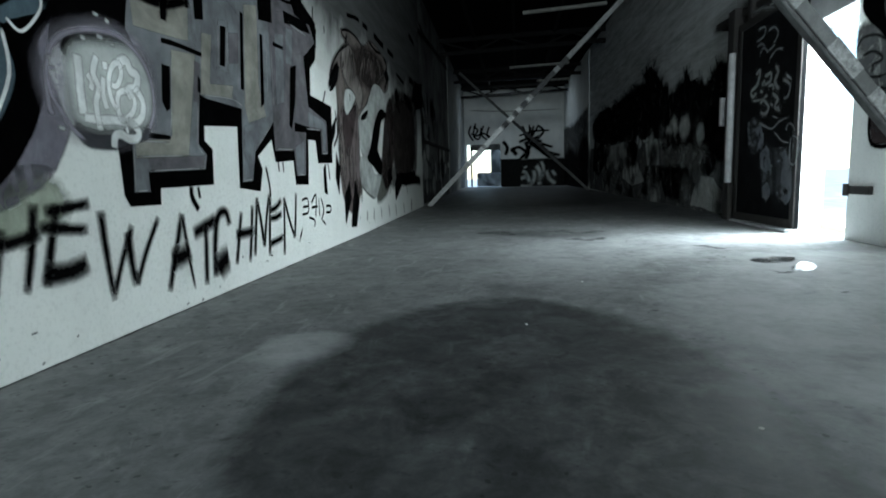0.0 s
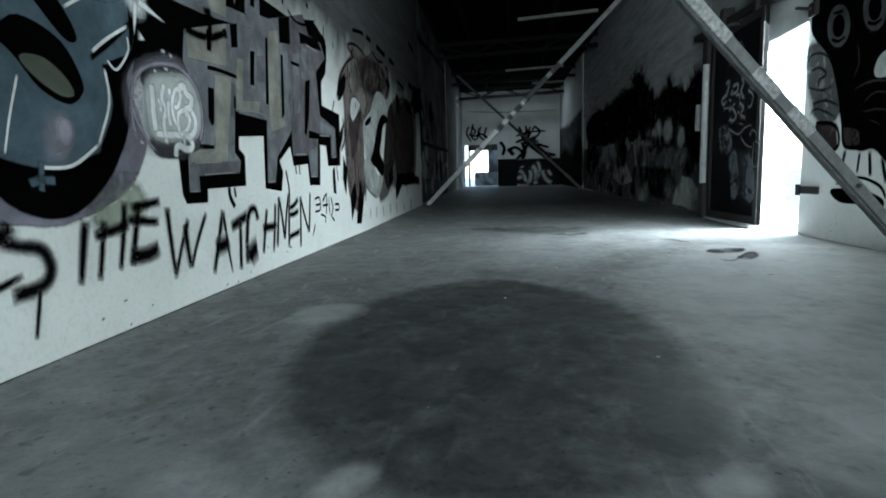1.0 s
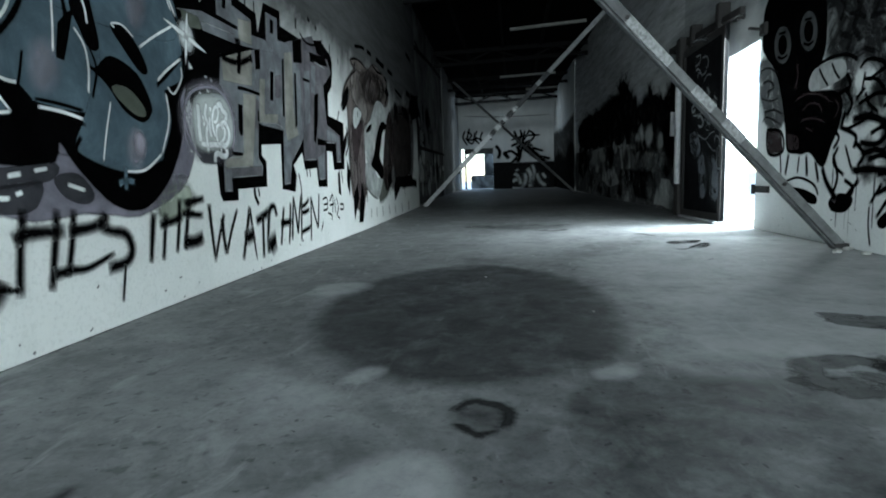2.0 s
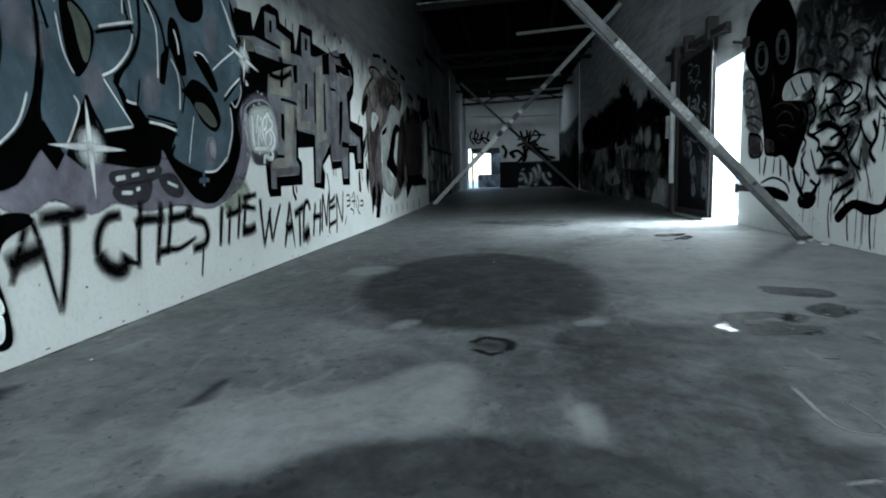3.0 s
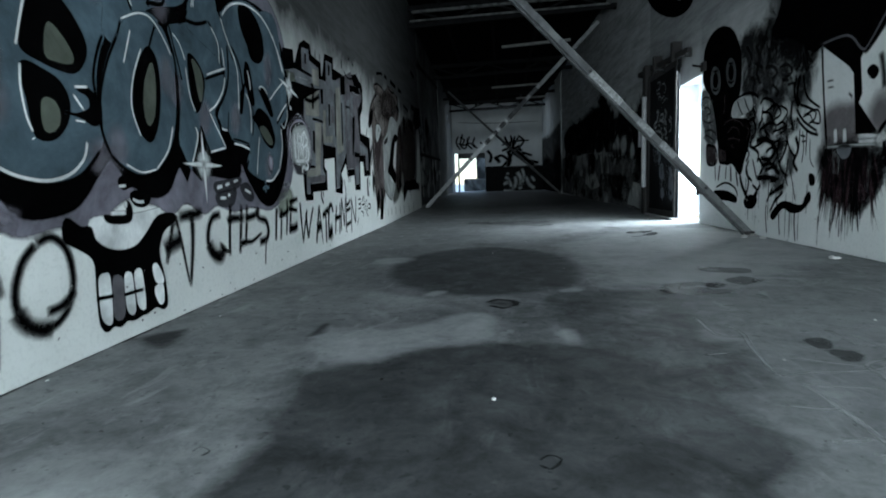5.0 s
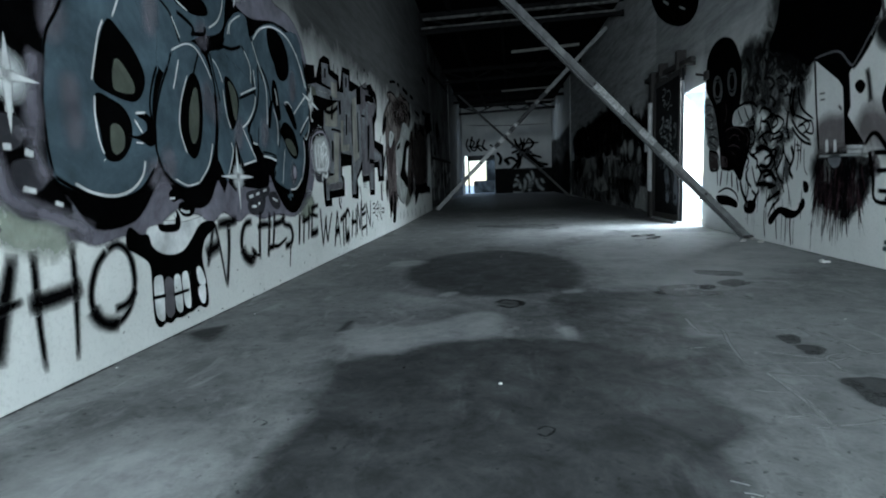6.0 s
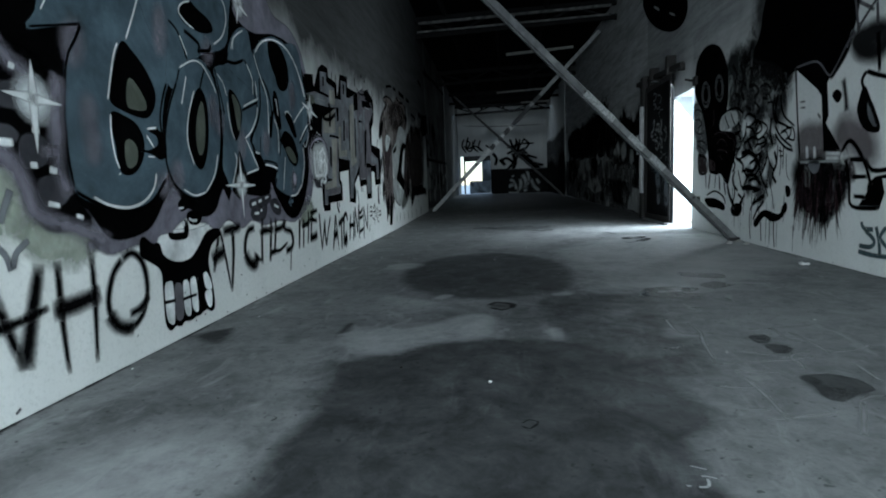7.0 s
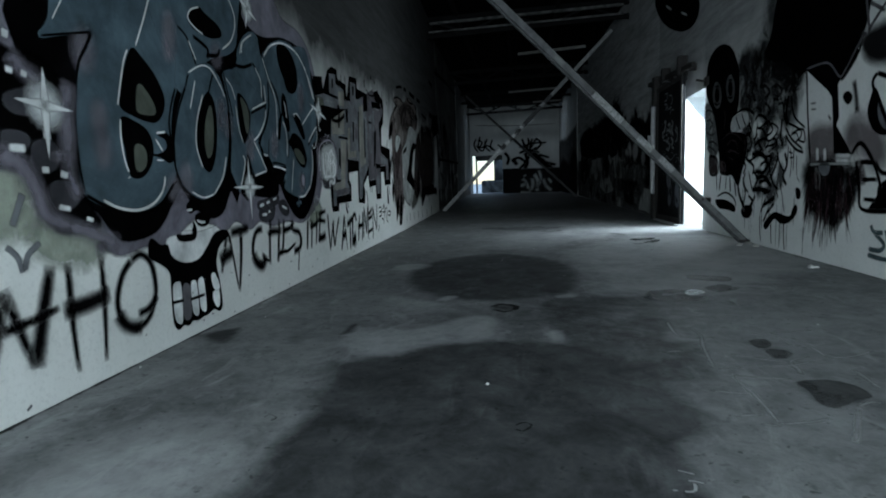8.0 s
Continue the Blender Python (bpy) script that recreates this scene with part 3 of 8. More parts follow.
letter(([(2.915, 0.425), (3.035, 0.45), (3.185, 0.49)], 0.07), ([(3.06, 0.465), (3.045, 0.3), (3.02, 0.095)], 0.045))
letter(([(3.36, 0.435), (3.32, 0.53), (3.215, 0.505), (3.155, 0.33), (3.135, 0.12)], 0.055), ([(3.32, 0.225), (3.245, 0.21), (3.165, 0.155)], 0.14))
letter(([(3.54, 0.52), (3.48, 0.335), (3.42, 0.16)], 0.04), ([(3.72, 0.555), (3.68, 0.365), (3.62, 0.14)], 0.04), ([(3.435, 0.365), (3.575, 0.365), (3.735, 0.365)], 0.06))
letter(([(3.805, 0.61), (3.76, 0.405), (3.705, 0.175)], 0.04), ([(3.805, 0.61), (3.845, 0.445), (3.88, 0.225)], 0.04), ([(3.88, 0.225), (3.95, 0.44), (4.03, 0.63)], 0.035))
letter(([(4.055, 0.63), (4.005, 0.385), (3.965, 0.14)], 0.04), ([(4.035, 0.5), (4.14, 0.515), (4.27, 0.57)], 0.05), ([(4.025, 0.435), (4.125, 0.435), (4.265, 0.46)], 0.05), ([(3.99, 0.235), (4.11, 0.245), (4.26, 0.26)], 0.05))
letter(([(4.26, 0.105), (4.3, 0.36), (4.325, 0.595)], 0.04), ([(4.325, 0.595), (4.41, 0.405), (4.515, 0.225)], 0.04), ([(4.515, 0.225), (4.56, 0.395), (4.61, 0.625)], 0.04))
letter(([(4.66, 0.245), (4.685, 0.225)], 0.12))

SOFT_RAGGED = spray("ragged_black_streaks", (0.004, 0.004, 0.0045), False, 0.8, 5.0)
MAUVE_DIM = spray("dim_mauve_mist", (0.22, 0.21, 0.25), False, 0.75, 1.2)
GLOOM = spray("gloomy_grey_spray", (0.05, 0.05, 0.057))

# ---- the grinning skull between the words
skull = thing("skull_graffiti", "black and white sprayed skull with gritted teeth", "graffiti")
paint("cranium", skull, on_left, 0.014, WHITE, [[(-0.733, 0.618), (-0.713, 0.535), (-0.643, 0.484), (-0.537, 0.463), (-0.433, 0.474), (-0.332, 0.531), (-0.243, 0.599), (-0.181, 0.647), (-0.373, 0.628), (-0.574, 0.63)]], feather=0.02, label="pale rounded cranium")
paint("jaw", skull, on_left, 0.018, BLACK, [[(-0.883, 0.639), (-0.804, 0.594), (-0.742, 0.589), (-0.719, 0.526), (-0.647, 0.477), (-0.539, 0.453), (-0.42, 0.467), (-0.321, 0.527), (-0.213, 0.608), (-0.081, 0.619), (-0.04, 0.586), (-0.166, 0.53), (-0.222, 0.449), (-0.232, 0.384), (-0.204, 0.248), (-0.2, 0.113), (-0.243, 0.088), (-0.301, 0.114), (-0.383, 0.098), (-0.428, 0.099), (-0.495, 0.09), (-0.555, 0.101), (-0.604, 0.084), (-0.652, 0.098), (-0.706, 0.085), (-0.742, 0.13), (-0.744, 0.244), (-0.737, 0.361), (-0.736, 0.42), (-0.767, 0.467), (-0.842, 0.513), (-0.907, 0.555)]], feather=0.012)
for tooth in ([(-0.723, 0.342), (-0.686, 0.359), (-0.652, 0.333), (-0.666, 0.128), (-0.708, 0.125), (-0.73, 0.168), (-0.731, 0.253)], [(-0.54, 0.322), (-0.501, 0.336), (-0.485, 0.301), (-0.486, 0.142), (-0.517, 0.123), (-0.544, 0.167)], [(-0.46, 0.326), (-0.418, 0.343), (-0.4, 0.299), (-0.398, 0.147), (-0.424, 0.125), (-0.455, 0.161), (-0.46, 0.243)], [(-0.302, 0.334), (-0.264, 0.345), (-0.221, 0.274), (-0.223, 0.234), (-0.283, 0.251)], [(-0.296, 0.219), (-0.229, 0.223), (-0.231, 0.135), (-0.263, 0.119), (-0.296, 0.168)]):
    paint("tooth", skull, on_left, 0.022, WHITE, [tooth], feather=0.008)
paint("tooth", skull, on_left, 0.022, TAUPE, [[(-0.625, 0.328), (-0.58, 0.332), (-0.555, 0.289), (-0.567, 0.149), (-0.602, 0.115), (-0.642, 0.139), (-0.643, 0.232)]], feather=0.008)
paint("tooth_line", skull, on_left, 0.026, BLACK, (), [([(-0.757, 0.252), (-0.695, 0.247), (-0.635, 0.243)], 0.021), ([(-0.564, 0.231), (-0.49, 0.231), (-0.4, 0.23)], 0.018)])

# ---- the large bubble letters
bubble = thing("bubble_letter_mural", "large slate-blue bubble letters with thick black outlines and sparkles", "mural")
paint("field", bubble, on_left, 0.004, MAUVE_HARD, [[(-1.975, 1.1), (-1.73, 1.045), (-1.63, 1.03), (-1.575, 0.915), (-1.53, 0.78), (-1.38, 0.73), (-1.23, 0.665), (-1.115, 0.615), (-0.905, 0.64), (-0.715, 0.61), (-0.525, 0.725), (-0.24, 0.775), (0.205, 0.695), (0.605, 0.73), (1.12, 0.63), (1.515, 0.715), (1.77, 0.965), (2.025, 1.4), (2.065, 1.88), (1.92, 2.225), (1.635, 2.385), (1.25, 2.395), (1.035, 2.53), (0.74, 2.695), (-0.675, 2.455), (-1.57, 2.115), (-1.845, 1.975)]], feather=0.05, label="mauve grey sprayed cloud behind the letters")
paint("field", bubble, on_left, 0.006, MAUVE_HARD, [[(-0.36, 0.84), (0.045, 0.92), (0.585, 0.885), (1.275, 0.845), (1.805, 0.88), (1.945, 1.169), (2.019, 1.013), (2.03, 0.944), (1.929, 0.79), (1.772, 0.693), (1.425, 0.595), (1.06, 0.635), (0.745, 0.615), (0.485, 0.67), (0.31, 0.62), (0.105, 0.705), (-0.065, 0.64), (-0.2, 0.695), (-0.31, 0.725)]], feather=0.04)
paint("shadow", bubble, on_left, 0.008, BLACK, [[(-1.582, 1.489), (-1.523, 1.476), (-1.434, 1.414), (-1.346, 1.386), (-1.367, 1.334), (-1.37, 1.059), (-1.329, 0.849), (-1.244, 0.823), (-1.112, 0.673), (-0.888, 0.675), (-0.765, 0.729), (-0.635, 0.86), (-0.544, 0.926), (-0.422, 0.811), (-0.234, 0.728), (-0.08, 0.758), (0.029, 0.881), (0.142, 0.953), (0.326, 0.876), (0.828, 0.842), (0.921, 0.954), (1.025, 0.837), (1.235, 0.657), (1.433, 0.613), (1.597, 0.668), (1.761, 0.799), (1.888, 0.973), (1.955, 1.15), (1.941, 1.291), (2.041, 1.443), (2.066, 1.599), (2.004, 1.842), (1.935, 2.07), (1.652, 2.246), (1.234, 2.246), (0.803, 2.145), (0.551, 2.156), (0.426, 2.237), (0.392, 2.548), (-1.424, 1.862)]], feather=0.02, label="black shadow round the letters")


def bubble_letter(depth, fill, counters=(), olives=(), lines=(), shine=(), blush=(), gaps=()):
    """One fat letter: blue fill, black counters and dividing lines, olive hearts, white rims, mauve blushes."""
    face = paint("letter", bubble, on_left, depth, BLUE, [fill], feather=0.012)
    for c in blush:
        paint("blush", face, on_left, 0.0155, BLUSH, [c], feather=0.07)
    for c in gaps:
        paint("gap", face, on_left, 0.017, BLACK, [c], feather=0.008, rounded=False)
    for c in counters:
        paint("counter", face, on_left, 0.02, BLACK, [c], feather=0.01)
    for c in olives:
        paint("counter_fill", face, on_left, 0.024, OLIVE, [c], feather=0.012)
    paint("outline", face, on_left, 0.018, BLACK, (), lines)
    paint("highlight", face, on_left, 0.028, WHITE, (), shine)
    return face


bubble_letter(0.01, [(-1.291, 1.912), (-1.411, 1.659), (-1.472, 1.577), (-1.341, 1.621), (-1.167, 1.674), (-1.21, 1.596), (-1.275, 1.487), (-1.319, 1.266), (-1.328, 1.074), (-1.314, 0.906), (-1.167, 0.836), (-0.963, 0.797), (-0.778, 0.839), (-0.625, 0.96), (-0.577, 1.077), (-0.603, 1.192), (-0.596, 1.307), (-0.551, 1.444), (-0.502, 1.534), (-0.486, 1.702), (-0.639, 1.823), (-0.646, 2.156)],
              ([(-0.883, 1.662), (-0.807, 1.63), (-0.712, 1.559), (-0.646, 1.461), (-0.654, 1.381), (-0.723, 1.306), (-0.822, 1.297), (-0.946, 1.318), (-1.01, 1.344), (-1.005, 1.404), (-0.954, 1.54)], [(-1.011, 1.287), (-0.931, 1.279), (-0.831, 1.242), (-0.786, 1.163), (-0.811, 1.068), (-0.885, 0.996), (-0.964, 0.983), (-0.998, 1.017), (-1.01, 1.133), (-1.028, 1.231)], [(-0.818, 1.114), (-0.744, 1.112), (-0.659, 1.149), (-0.661, 1.204), (-0.725, 1.227), (-0.67, 1.244), (-0.592, 1.193), (-0.589, 1.11), (-0.644, 1.075), (-0.715, 1.101)], ), ([(-0.859, 1.477), (-0.797, 1.452), (-0.74, 1.384), (-0.747, 1.343), (-0.831, 1.333), (-0.888, 1.349)], [(-0.934, 1.144), (-0.883, 1.153), (-0.852, 1.112), (-0.866, 1.051), (-0.918, 1.019), (-0.945, 1.048)], ),
              [([(-1.466, 1.579), (-1.342, 1.619), (-1.167, 1.674)], 0.01), ([(-1.168, 1.666), (-1.215, 1.589), (-1.278, 1.486), (-1.326, 1.265), (-1.335, 1.074), (-1.321, 0.901)], 0.015), ([(-1.321, 0.901), (-1.167, 0.831), (-0.963, 0.791), (-0.769, 0.832), (-0.62, 0.953)], 0.018), ([(-0.515, 1.525), (-0.571, 1.424), (-0.612, 1.305), (-0.606, 1.208), (-0.589, 1.11), (-0.594, 1.043)], 0.017)],
              [([(-0.692, 1.989), (-0.762, 1.848), (-0.853, 1.683)], 0.012), ([(-0.919, 1.653), (-0.96, 1.581), (-1.007, 1.446), (-1.038, 1.348)], 0.012), ([(-1.029, 1.279), (-1.039, 1.188), (-1.028, 1.074), (-1.004, 1.008)], 0.012), ([(-1.211, 0.871), (-1.108, 0.828), (-0.961, 0.809), (-0.828, 0.84), (-0.735, 0.911), (-0.701, 0.992)], 0.016), ([(-0.749, 1.234), (-0.659, 1.249)], 0.013), ([(-0.759, 1.202), (-0.699, 1.134)], 0.013), ([(-0.764, 1.083), (-0.697, 1.082)], 0.01), ([(-1.323, 1.781), (-1.363, 1.72), (-1.395, 1.668)], 0.007), ([(-1.008, 0.985), (-1.004, 0.979)], 0.018)],
              ([(-1.191, 1.582), (-1.21, 1.527), (-1.239, 1.5), (-1.261, 1.516), (-1.263, 1.565), (-1.245, 1.619), (-1.216, 1.647), (-1.194, 1.632)], [(-1.155, 1.11), (-1.166, 1.071), (-1.182, 1.054), (-1.193, 1.069), (-1.193, 1.108), (-1.181, 1.146), (-1.165, 1.163), (-1.154, 1.148)], [(-1.16, 1.272), (-1.169, 1.237), (-1.182, 1.221), (-1.191, 1.234), (-1.19, 1.268), (-1.18, 1.303), (-1.167, 1.319), (-1.159, 1.306)], [(-0.505, 1.827), (-0.527, 1.744), (-0.552, 1.706), (-0.567, 1.734), (-0.562, 1.812), (-0.541, 1.894), (-0.515, 1.933), (-0.5, 1.906)], ), ())
bubble_letter(0.0103, [(-0.646, 2.156), (-0.639, 1.823), (-0.486, 1.702), (-0.502, 1.534), (-0.338, 1.51), (-0.21, 1.692), (-0.075, 1.794), (0.24, 1.912), (0.339, 2.09), (0.365, 2.538)],
              ([(-0.309, 1.988), (-0.274, 2.046), (-0.177, 2.09), (-0.099, 2.071), (0.062, 2.037), (0.091, 1.984), (-0.051, 1.936), (-0.203, 1.935), (-0.278, 1.949)], ), (),
              [([(-0.436, 1.905), (-0.353, 1.867), (-0.303, 1.794), (-0.266, 1.709)], 0.018), ([(-0.275, 1.888), (-0.18, 1.87), (-0.102, 1.842), (-0.119, 1.784)], 0.027), ([(0.059, 1.885), (0.02, 1.834), (-0.101, 1.806)], 0.024)],
              [([(-0.176, 2.094), (-0.274, 2.049), (-0.315, 1.989), (-0.252, 1.949), (-0.15, 1.928)], 0.011), ([(0.223, 2.292), (0.306, 2.201), (0.306, 2.101), (0.226, 1.98), (0.091, 1.892)], 0.013), ([(-0.332, 1.845), (-0.292, 1.787), (-0.262, 1.738)], 0.011)],
              ([(0.044, 1.839), (0.025, 1.798), (-0.005, 1.776), (-0.029, 1.786), (-0.034, 1.822), (-0.016, 1.863), (0.014, 1.885), (0.039, 1.876)], ), ())
bubble_letter(0.0106, [(-0.205, 1.722), (-0.313, 1.657), (-0.405, 1.551), (-0.501, 1.401), (-0.57, 1.227), (-0.586, 1.06), (-0.541, 0.943), (-0.442, 0.883), (-0.318, 0.847), (-0.172, 0.877), (-0.032, 0.993), (0.053, 1.161), (0.087, 1.362), (0.081, 1.558), (0.011, 1.692), (-0.084, 1.74)],
              ([(-0.151, 1.551), (-0.243, 1.454), (-0.318, 1.284), (-0.322, 1.141), (-0.269, 1.056), (-0.196, 1.036), (-0.119, 1.144), (-0.072, 1.338), (-0.082, 1.495)], ), ([(-0.138, 1.465), (-0.206, 1.35), (-0.235, 1.219), (-0.216, 1.125), (-0.159, 1.169), (-0.122, 1.303), (-0.117, 1.416)], ),
              [([(-0.405, 1.551), (-0.501, 1.401), (-0.575, 1.227), (-0.591, 1.06), (-0.543, 0.936)], 0.017), ([(-0.543, 0.936), (-0.444, 0.872), (-0.32, 0.836), (-0.159, 0.865)], 0.018), ([(-0.159, 0.865), (-0.017, 0.985), (0.077, 1.163), (0.112, 1.365), (0.106, 1.562), (0.027, 1.695), (-0.029, 1.722)], 0.02), ([(-0.063, 1.693), (-0.115, 1.602), (-0.147, 1.537)], 0.015), ([(-0.367, 1.633), (-0.405, 1.551)], 0.014)],
              [([(-0.366, 1.643), (-0.206, 1.718), (-0.088, 1.717), (0.016, 1.632), (0.073, 1.557)], 0.011), ([(-0.217, 1.53), (-0.312, 1.356), (-0.346, 1.193), (-0.291, 1.048)], 0.011), ([(-0.44, 0.897), (-0.316, 0.858), (-0.179, 0.877)], 0.011), ([(-0.179, 0.877), (-0.047, 0.992), (0.025, 1.14)], 0.012), ([(-0.297, 1.605), (-0.338, 1.51), (-0.378, 1.418)], 0.011)],
              ([(-0.451, 0.978), (-0.47, 0.928), (-0.499, 0.908), (-0.522, 0.929), (-0.524, 0.977), (-0.506, 1.026), (-0.477, 1.047), (-0.454, 1.027)], [(0.028, 1.434), (0.013, 1.383), (-0.008, 1.36), (-0.021, 1.379), (-0.019, 1.428), (-0.004, 1.479), (0.017, 1.502), (0.03, 1.483)], [(-0.568, 0.926), (-0.587, 0.893), (-0.621, 0.88), (-0.65, 0.894), (-0.658, 0.927), (-0.639, 0.959), (-0.606, 0.973), (-0.576, 0.959)], ), ())
bubble_letter(0.0109, [(0.217, 1.617), (0.139, 1.257), (0.093, 1.027), (0.184, 0.889), (0.251, 0.981), (0.317, 1.104), (0.365, 1.183), (0.459, 1.005), (0.701, 1.047), (0.562, 1.285), (0.704, 1.394), (0.796, 1.541), (0.85, 1.829)],
              ([(0.272, 1.611), (0.382, 1.582), (0.449, 1.495), (0.426, 1.396), (0.368, 1.298), (0.309, 1.258), (0.277, 1.336), (0.262, 1.459)], ), ([(0.314, 1.587), (0.394, 1.546), (0.425, 1.462), (0.388, 1.339), (0.359, 1.38), (0.336, 1.504)], ),
              [([(0.463, 1.494), (0.606, 1.545), (0.772, 1.601)], 0.018), ([(0.827, 1.806), (0.81, 1.575), (0.706, 1.406), (0.558, 1.29)], 0.025), ([(0.558, 1.284), (0.618, 1.207), (0.715, 1.045)], 0.021), ([(0.703, 1.032), (0.566, 1.008), (0.456, 0.987)], 0.024), ([(0.458, 0.999), (0.399, 1.093), (0.362, 1.164)], 0.019)],
              [([(0.483, 1.526), (0.632, 1.58), (0.776, 1.629)], 0.015), ([(0.752, 1.56), (0.705, 1.459), (0.588, 1.344), (0.477, 1.284)], 0.015), ([(0.485, 1.279), (0.578, 1.173), (0.683, 1.054)], 0.012), ([(0.683, 1.054), (0.569, 1.032), (0.455, 1.01)], 0.015), ([(0.278, 1.161), (0.304, 1.108), (0.254, 1.003), (0.192, 0.902)], 0.013), ([(0.224, 1.522), (0.247, 1.355), (0.299, 1.258)], 0.01), ([(0.742, 1.764), (0.758, 1.627)], 0.012)],
              ([(0.459, 1.239), (0.438, 1.177), (0.407, 1.149), (0.384, 1.169), (0.382, 1.226), (0.402, 1.286), (0.433, 1.316), (0.457, 1.297)], [(0.127, 1.375), (0.111, 1.329), (0.088, 1.306), (0.07, 1.319), (0.067, 1.36), (0.082, 1.405), (0.106, 1.428), (0.124, 1.416)], ), ([(0.309, 1.095), (0.367, 1.175), (0.408, 1.08), (0.302, 0.814), (0.202, 0.877)], [(0.092, 1.022), (0.14, 0.937), (0.182, 0.879), (0.134, 0.811), (0.057, 0.907)], ))
bubble_letter(0.0112, [(0.839, 1.825), (0.798, 1.554), (0.704, 1.394), (0.614, 1.265), (0.654, 1.189), (0.735, 1.179), (0.794, 1.125), (1.094, 1.108), (1.166, 1.185), (1.246, 1.373), (1.22, 1.681), (1.126, 1.756), (0.937, 1.858)],
              ([(1.123, 1.742), (1.191, 1.724), (1.228, 1.579), (1.245, 1.45), (1.18, 1.431), (1.123, 1.522), (1.08, 1.612)], ), (),
              [([(0.896, 1.813), (1.007, 1.706), (1.044, 1.521), (0.967, 1.342)], 0.027), ([(0.657, 1.178), (0.739, 1.174)], 0.019), ([(0.776, 1.324), (0.755, 1.243), (0.735, 1.176)], 0.013), ([(0.804, 1.126), (0.943, 1.122), (1.094, 1.108)], 0.017), ([(0.796, 1.071), (0.934, 1.062), (1.101, 1.039)], 0.02), ([(1.18, 1.431), (1.214, 1.332), (1.165, 1.178)], 0.014)],
              [([(0.87, 1.805), (0.96, 1.671), (0.962, 1.518), (0.942, 1.353)], 0.013), ([(0.645, 1.188), (0.685, 1.181), (0.726, 1.181)], 0.015), ([(1.086, 1.503), (1.144, 1.431), (1.157, 1.323), (1.138, 1.199)], 0.014), ([(0.819, 1.093), (0.954, 1.087), (1.087, 1.066)], 0.017), ([(1.144, 1.688), (1.174, 1.618), (1.18, 1.541)], 0.014)],
              ([(0.921, 1.285), (0.899, 1.225), (0.865, 1.197), (0.84, 1.217), (0.837, 1.272), (0.858, 1.331), (0.891, 1.36), (0.917, 1.341)], ), ([(0.58, 1.265), (0.619, 1.243), (0.662, 1.178), (0.739, 1.171), (0.794, 1.122), (0.784, 0.995), (0.684, 1.03)], [(0.463, 0.98), (0.725, 1.021), (0.796, 1.071), (0.802, 0.888), (0.55, 0.848), (0.495, 0.928)], [(0.996, 1.494), (1.101, 1.6), (1.003, 1.331), (0.965, 1.332)], ))
bubble_letter(0.0115, [(1.086, 2.037), (1.126, 1.756), (1.22, 1.681), (1.259, 1.375), (1.151, 1.169), (1.083, 1.038), (1.026, 0.903), (1.256, 0.824), (1.466, 0.812), (1.701, 0.898), (1.826, 1.139), (1.795, 1.319), (2.002, 1.437), (2.018, 1.59), (1.936, 1.866), (1.782, 2.296)],
              ([(1.356, 1.58), (1.455, 1.602), (1.558, 1.522), (1.63, 1.407), (1.566, 1.389), (1.45, 1.482)], [(1.166, 1.338), (1.214, 1.332), (1.33, 1.416), (1.532, 1.364), (1.632, 1.221), (1.62, 1.152), (1.535, 1.105), (1.397, 1.153), (1.281, 1.271)], [(1.199, 1.929), (1.347, 2.013), (1.492, 2.008), (1.519, 1.914), (1.45, 1.828), (1.337, 1.789), (1.229, 1.813)], ), ([(1.318, 1.255), (1.43, 1.27), (1.537, 1.21), (1.573, 1.148), (1.496, 1.14), (1.389, 1.19)], ),
              [([(1.062, 0.984), (1.025, 0.896), (1.255, 0.817), (1.471, 0.801), (1.707, 0.886)], 0.026), ([(1.707, 0.886), (1.843, 1.132), (1.795, 1.319)], 0.026), ([(1.705, 1.331), (1.848, 1.434), (2.035, 1.585)], 0.026), ([(1.951, 1.849), (2.023, 1.676), (2.011, 1.439)], 0.026), ([(2.009, 1.425), (1.898, 1.307), (1.778, 1.316)], 0.022)],
              [([(1.383, 1.579), (1.359, 1.595), (1.443, 1.61), (1.535, 1.567)], 0.011), ([(1.572, 1.521), (1.729, 1.623), (1.934, 1.741)], 0.016), ([(1.719, 1.365), (1.834, 1.452), (1.993, 1.551)], 0.017), ([(1.792, 1.302), (1.8, 1.137), (1.698, 0.931)], 0.017), ([(1.698, 0.931), (1.521, 0.829), (1.344, 0.818)], 0.016), ([(1.293, 1.182), (1.234, 1.014), (1.19, 0.86)], 0.011), ([(1.817, 1.346), (1.881, 1.313), (1.98, 1.421), (1.984, 1.498)], 0.013), ([(1.731, 2.124), (1.85, 1.964), (1.929, 1.823)], 0.013), ([(0.777, 1.998), (0.944, 2.125), (1.227, 2.209), (1.553, 2.191), (1.801, 2.037), (1.974, 1.805)], 0.017), ([(0.382, 1.929), (0.415, 2.02), (0.584, 2.122)], 0.013)],
              ([(1.63, 1.787), (1.603, 1.699), (1.564, 1.656), (1.538, 1.683), (1.538, 1.763), (1.564, 1.85), (1.603, 1.893), (1.63, 1.868)], [(1.504, 0.954), (1.483, 0.898), (1.453, 0.874), (1.431, 0.896), (1.429, 0.951), (1.449, 1.006), (1.479, 1.031), (1.501, 1.009)], ), ())
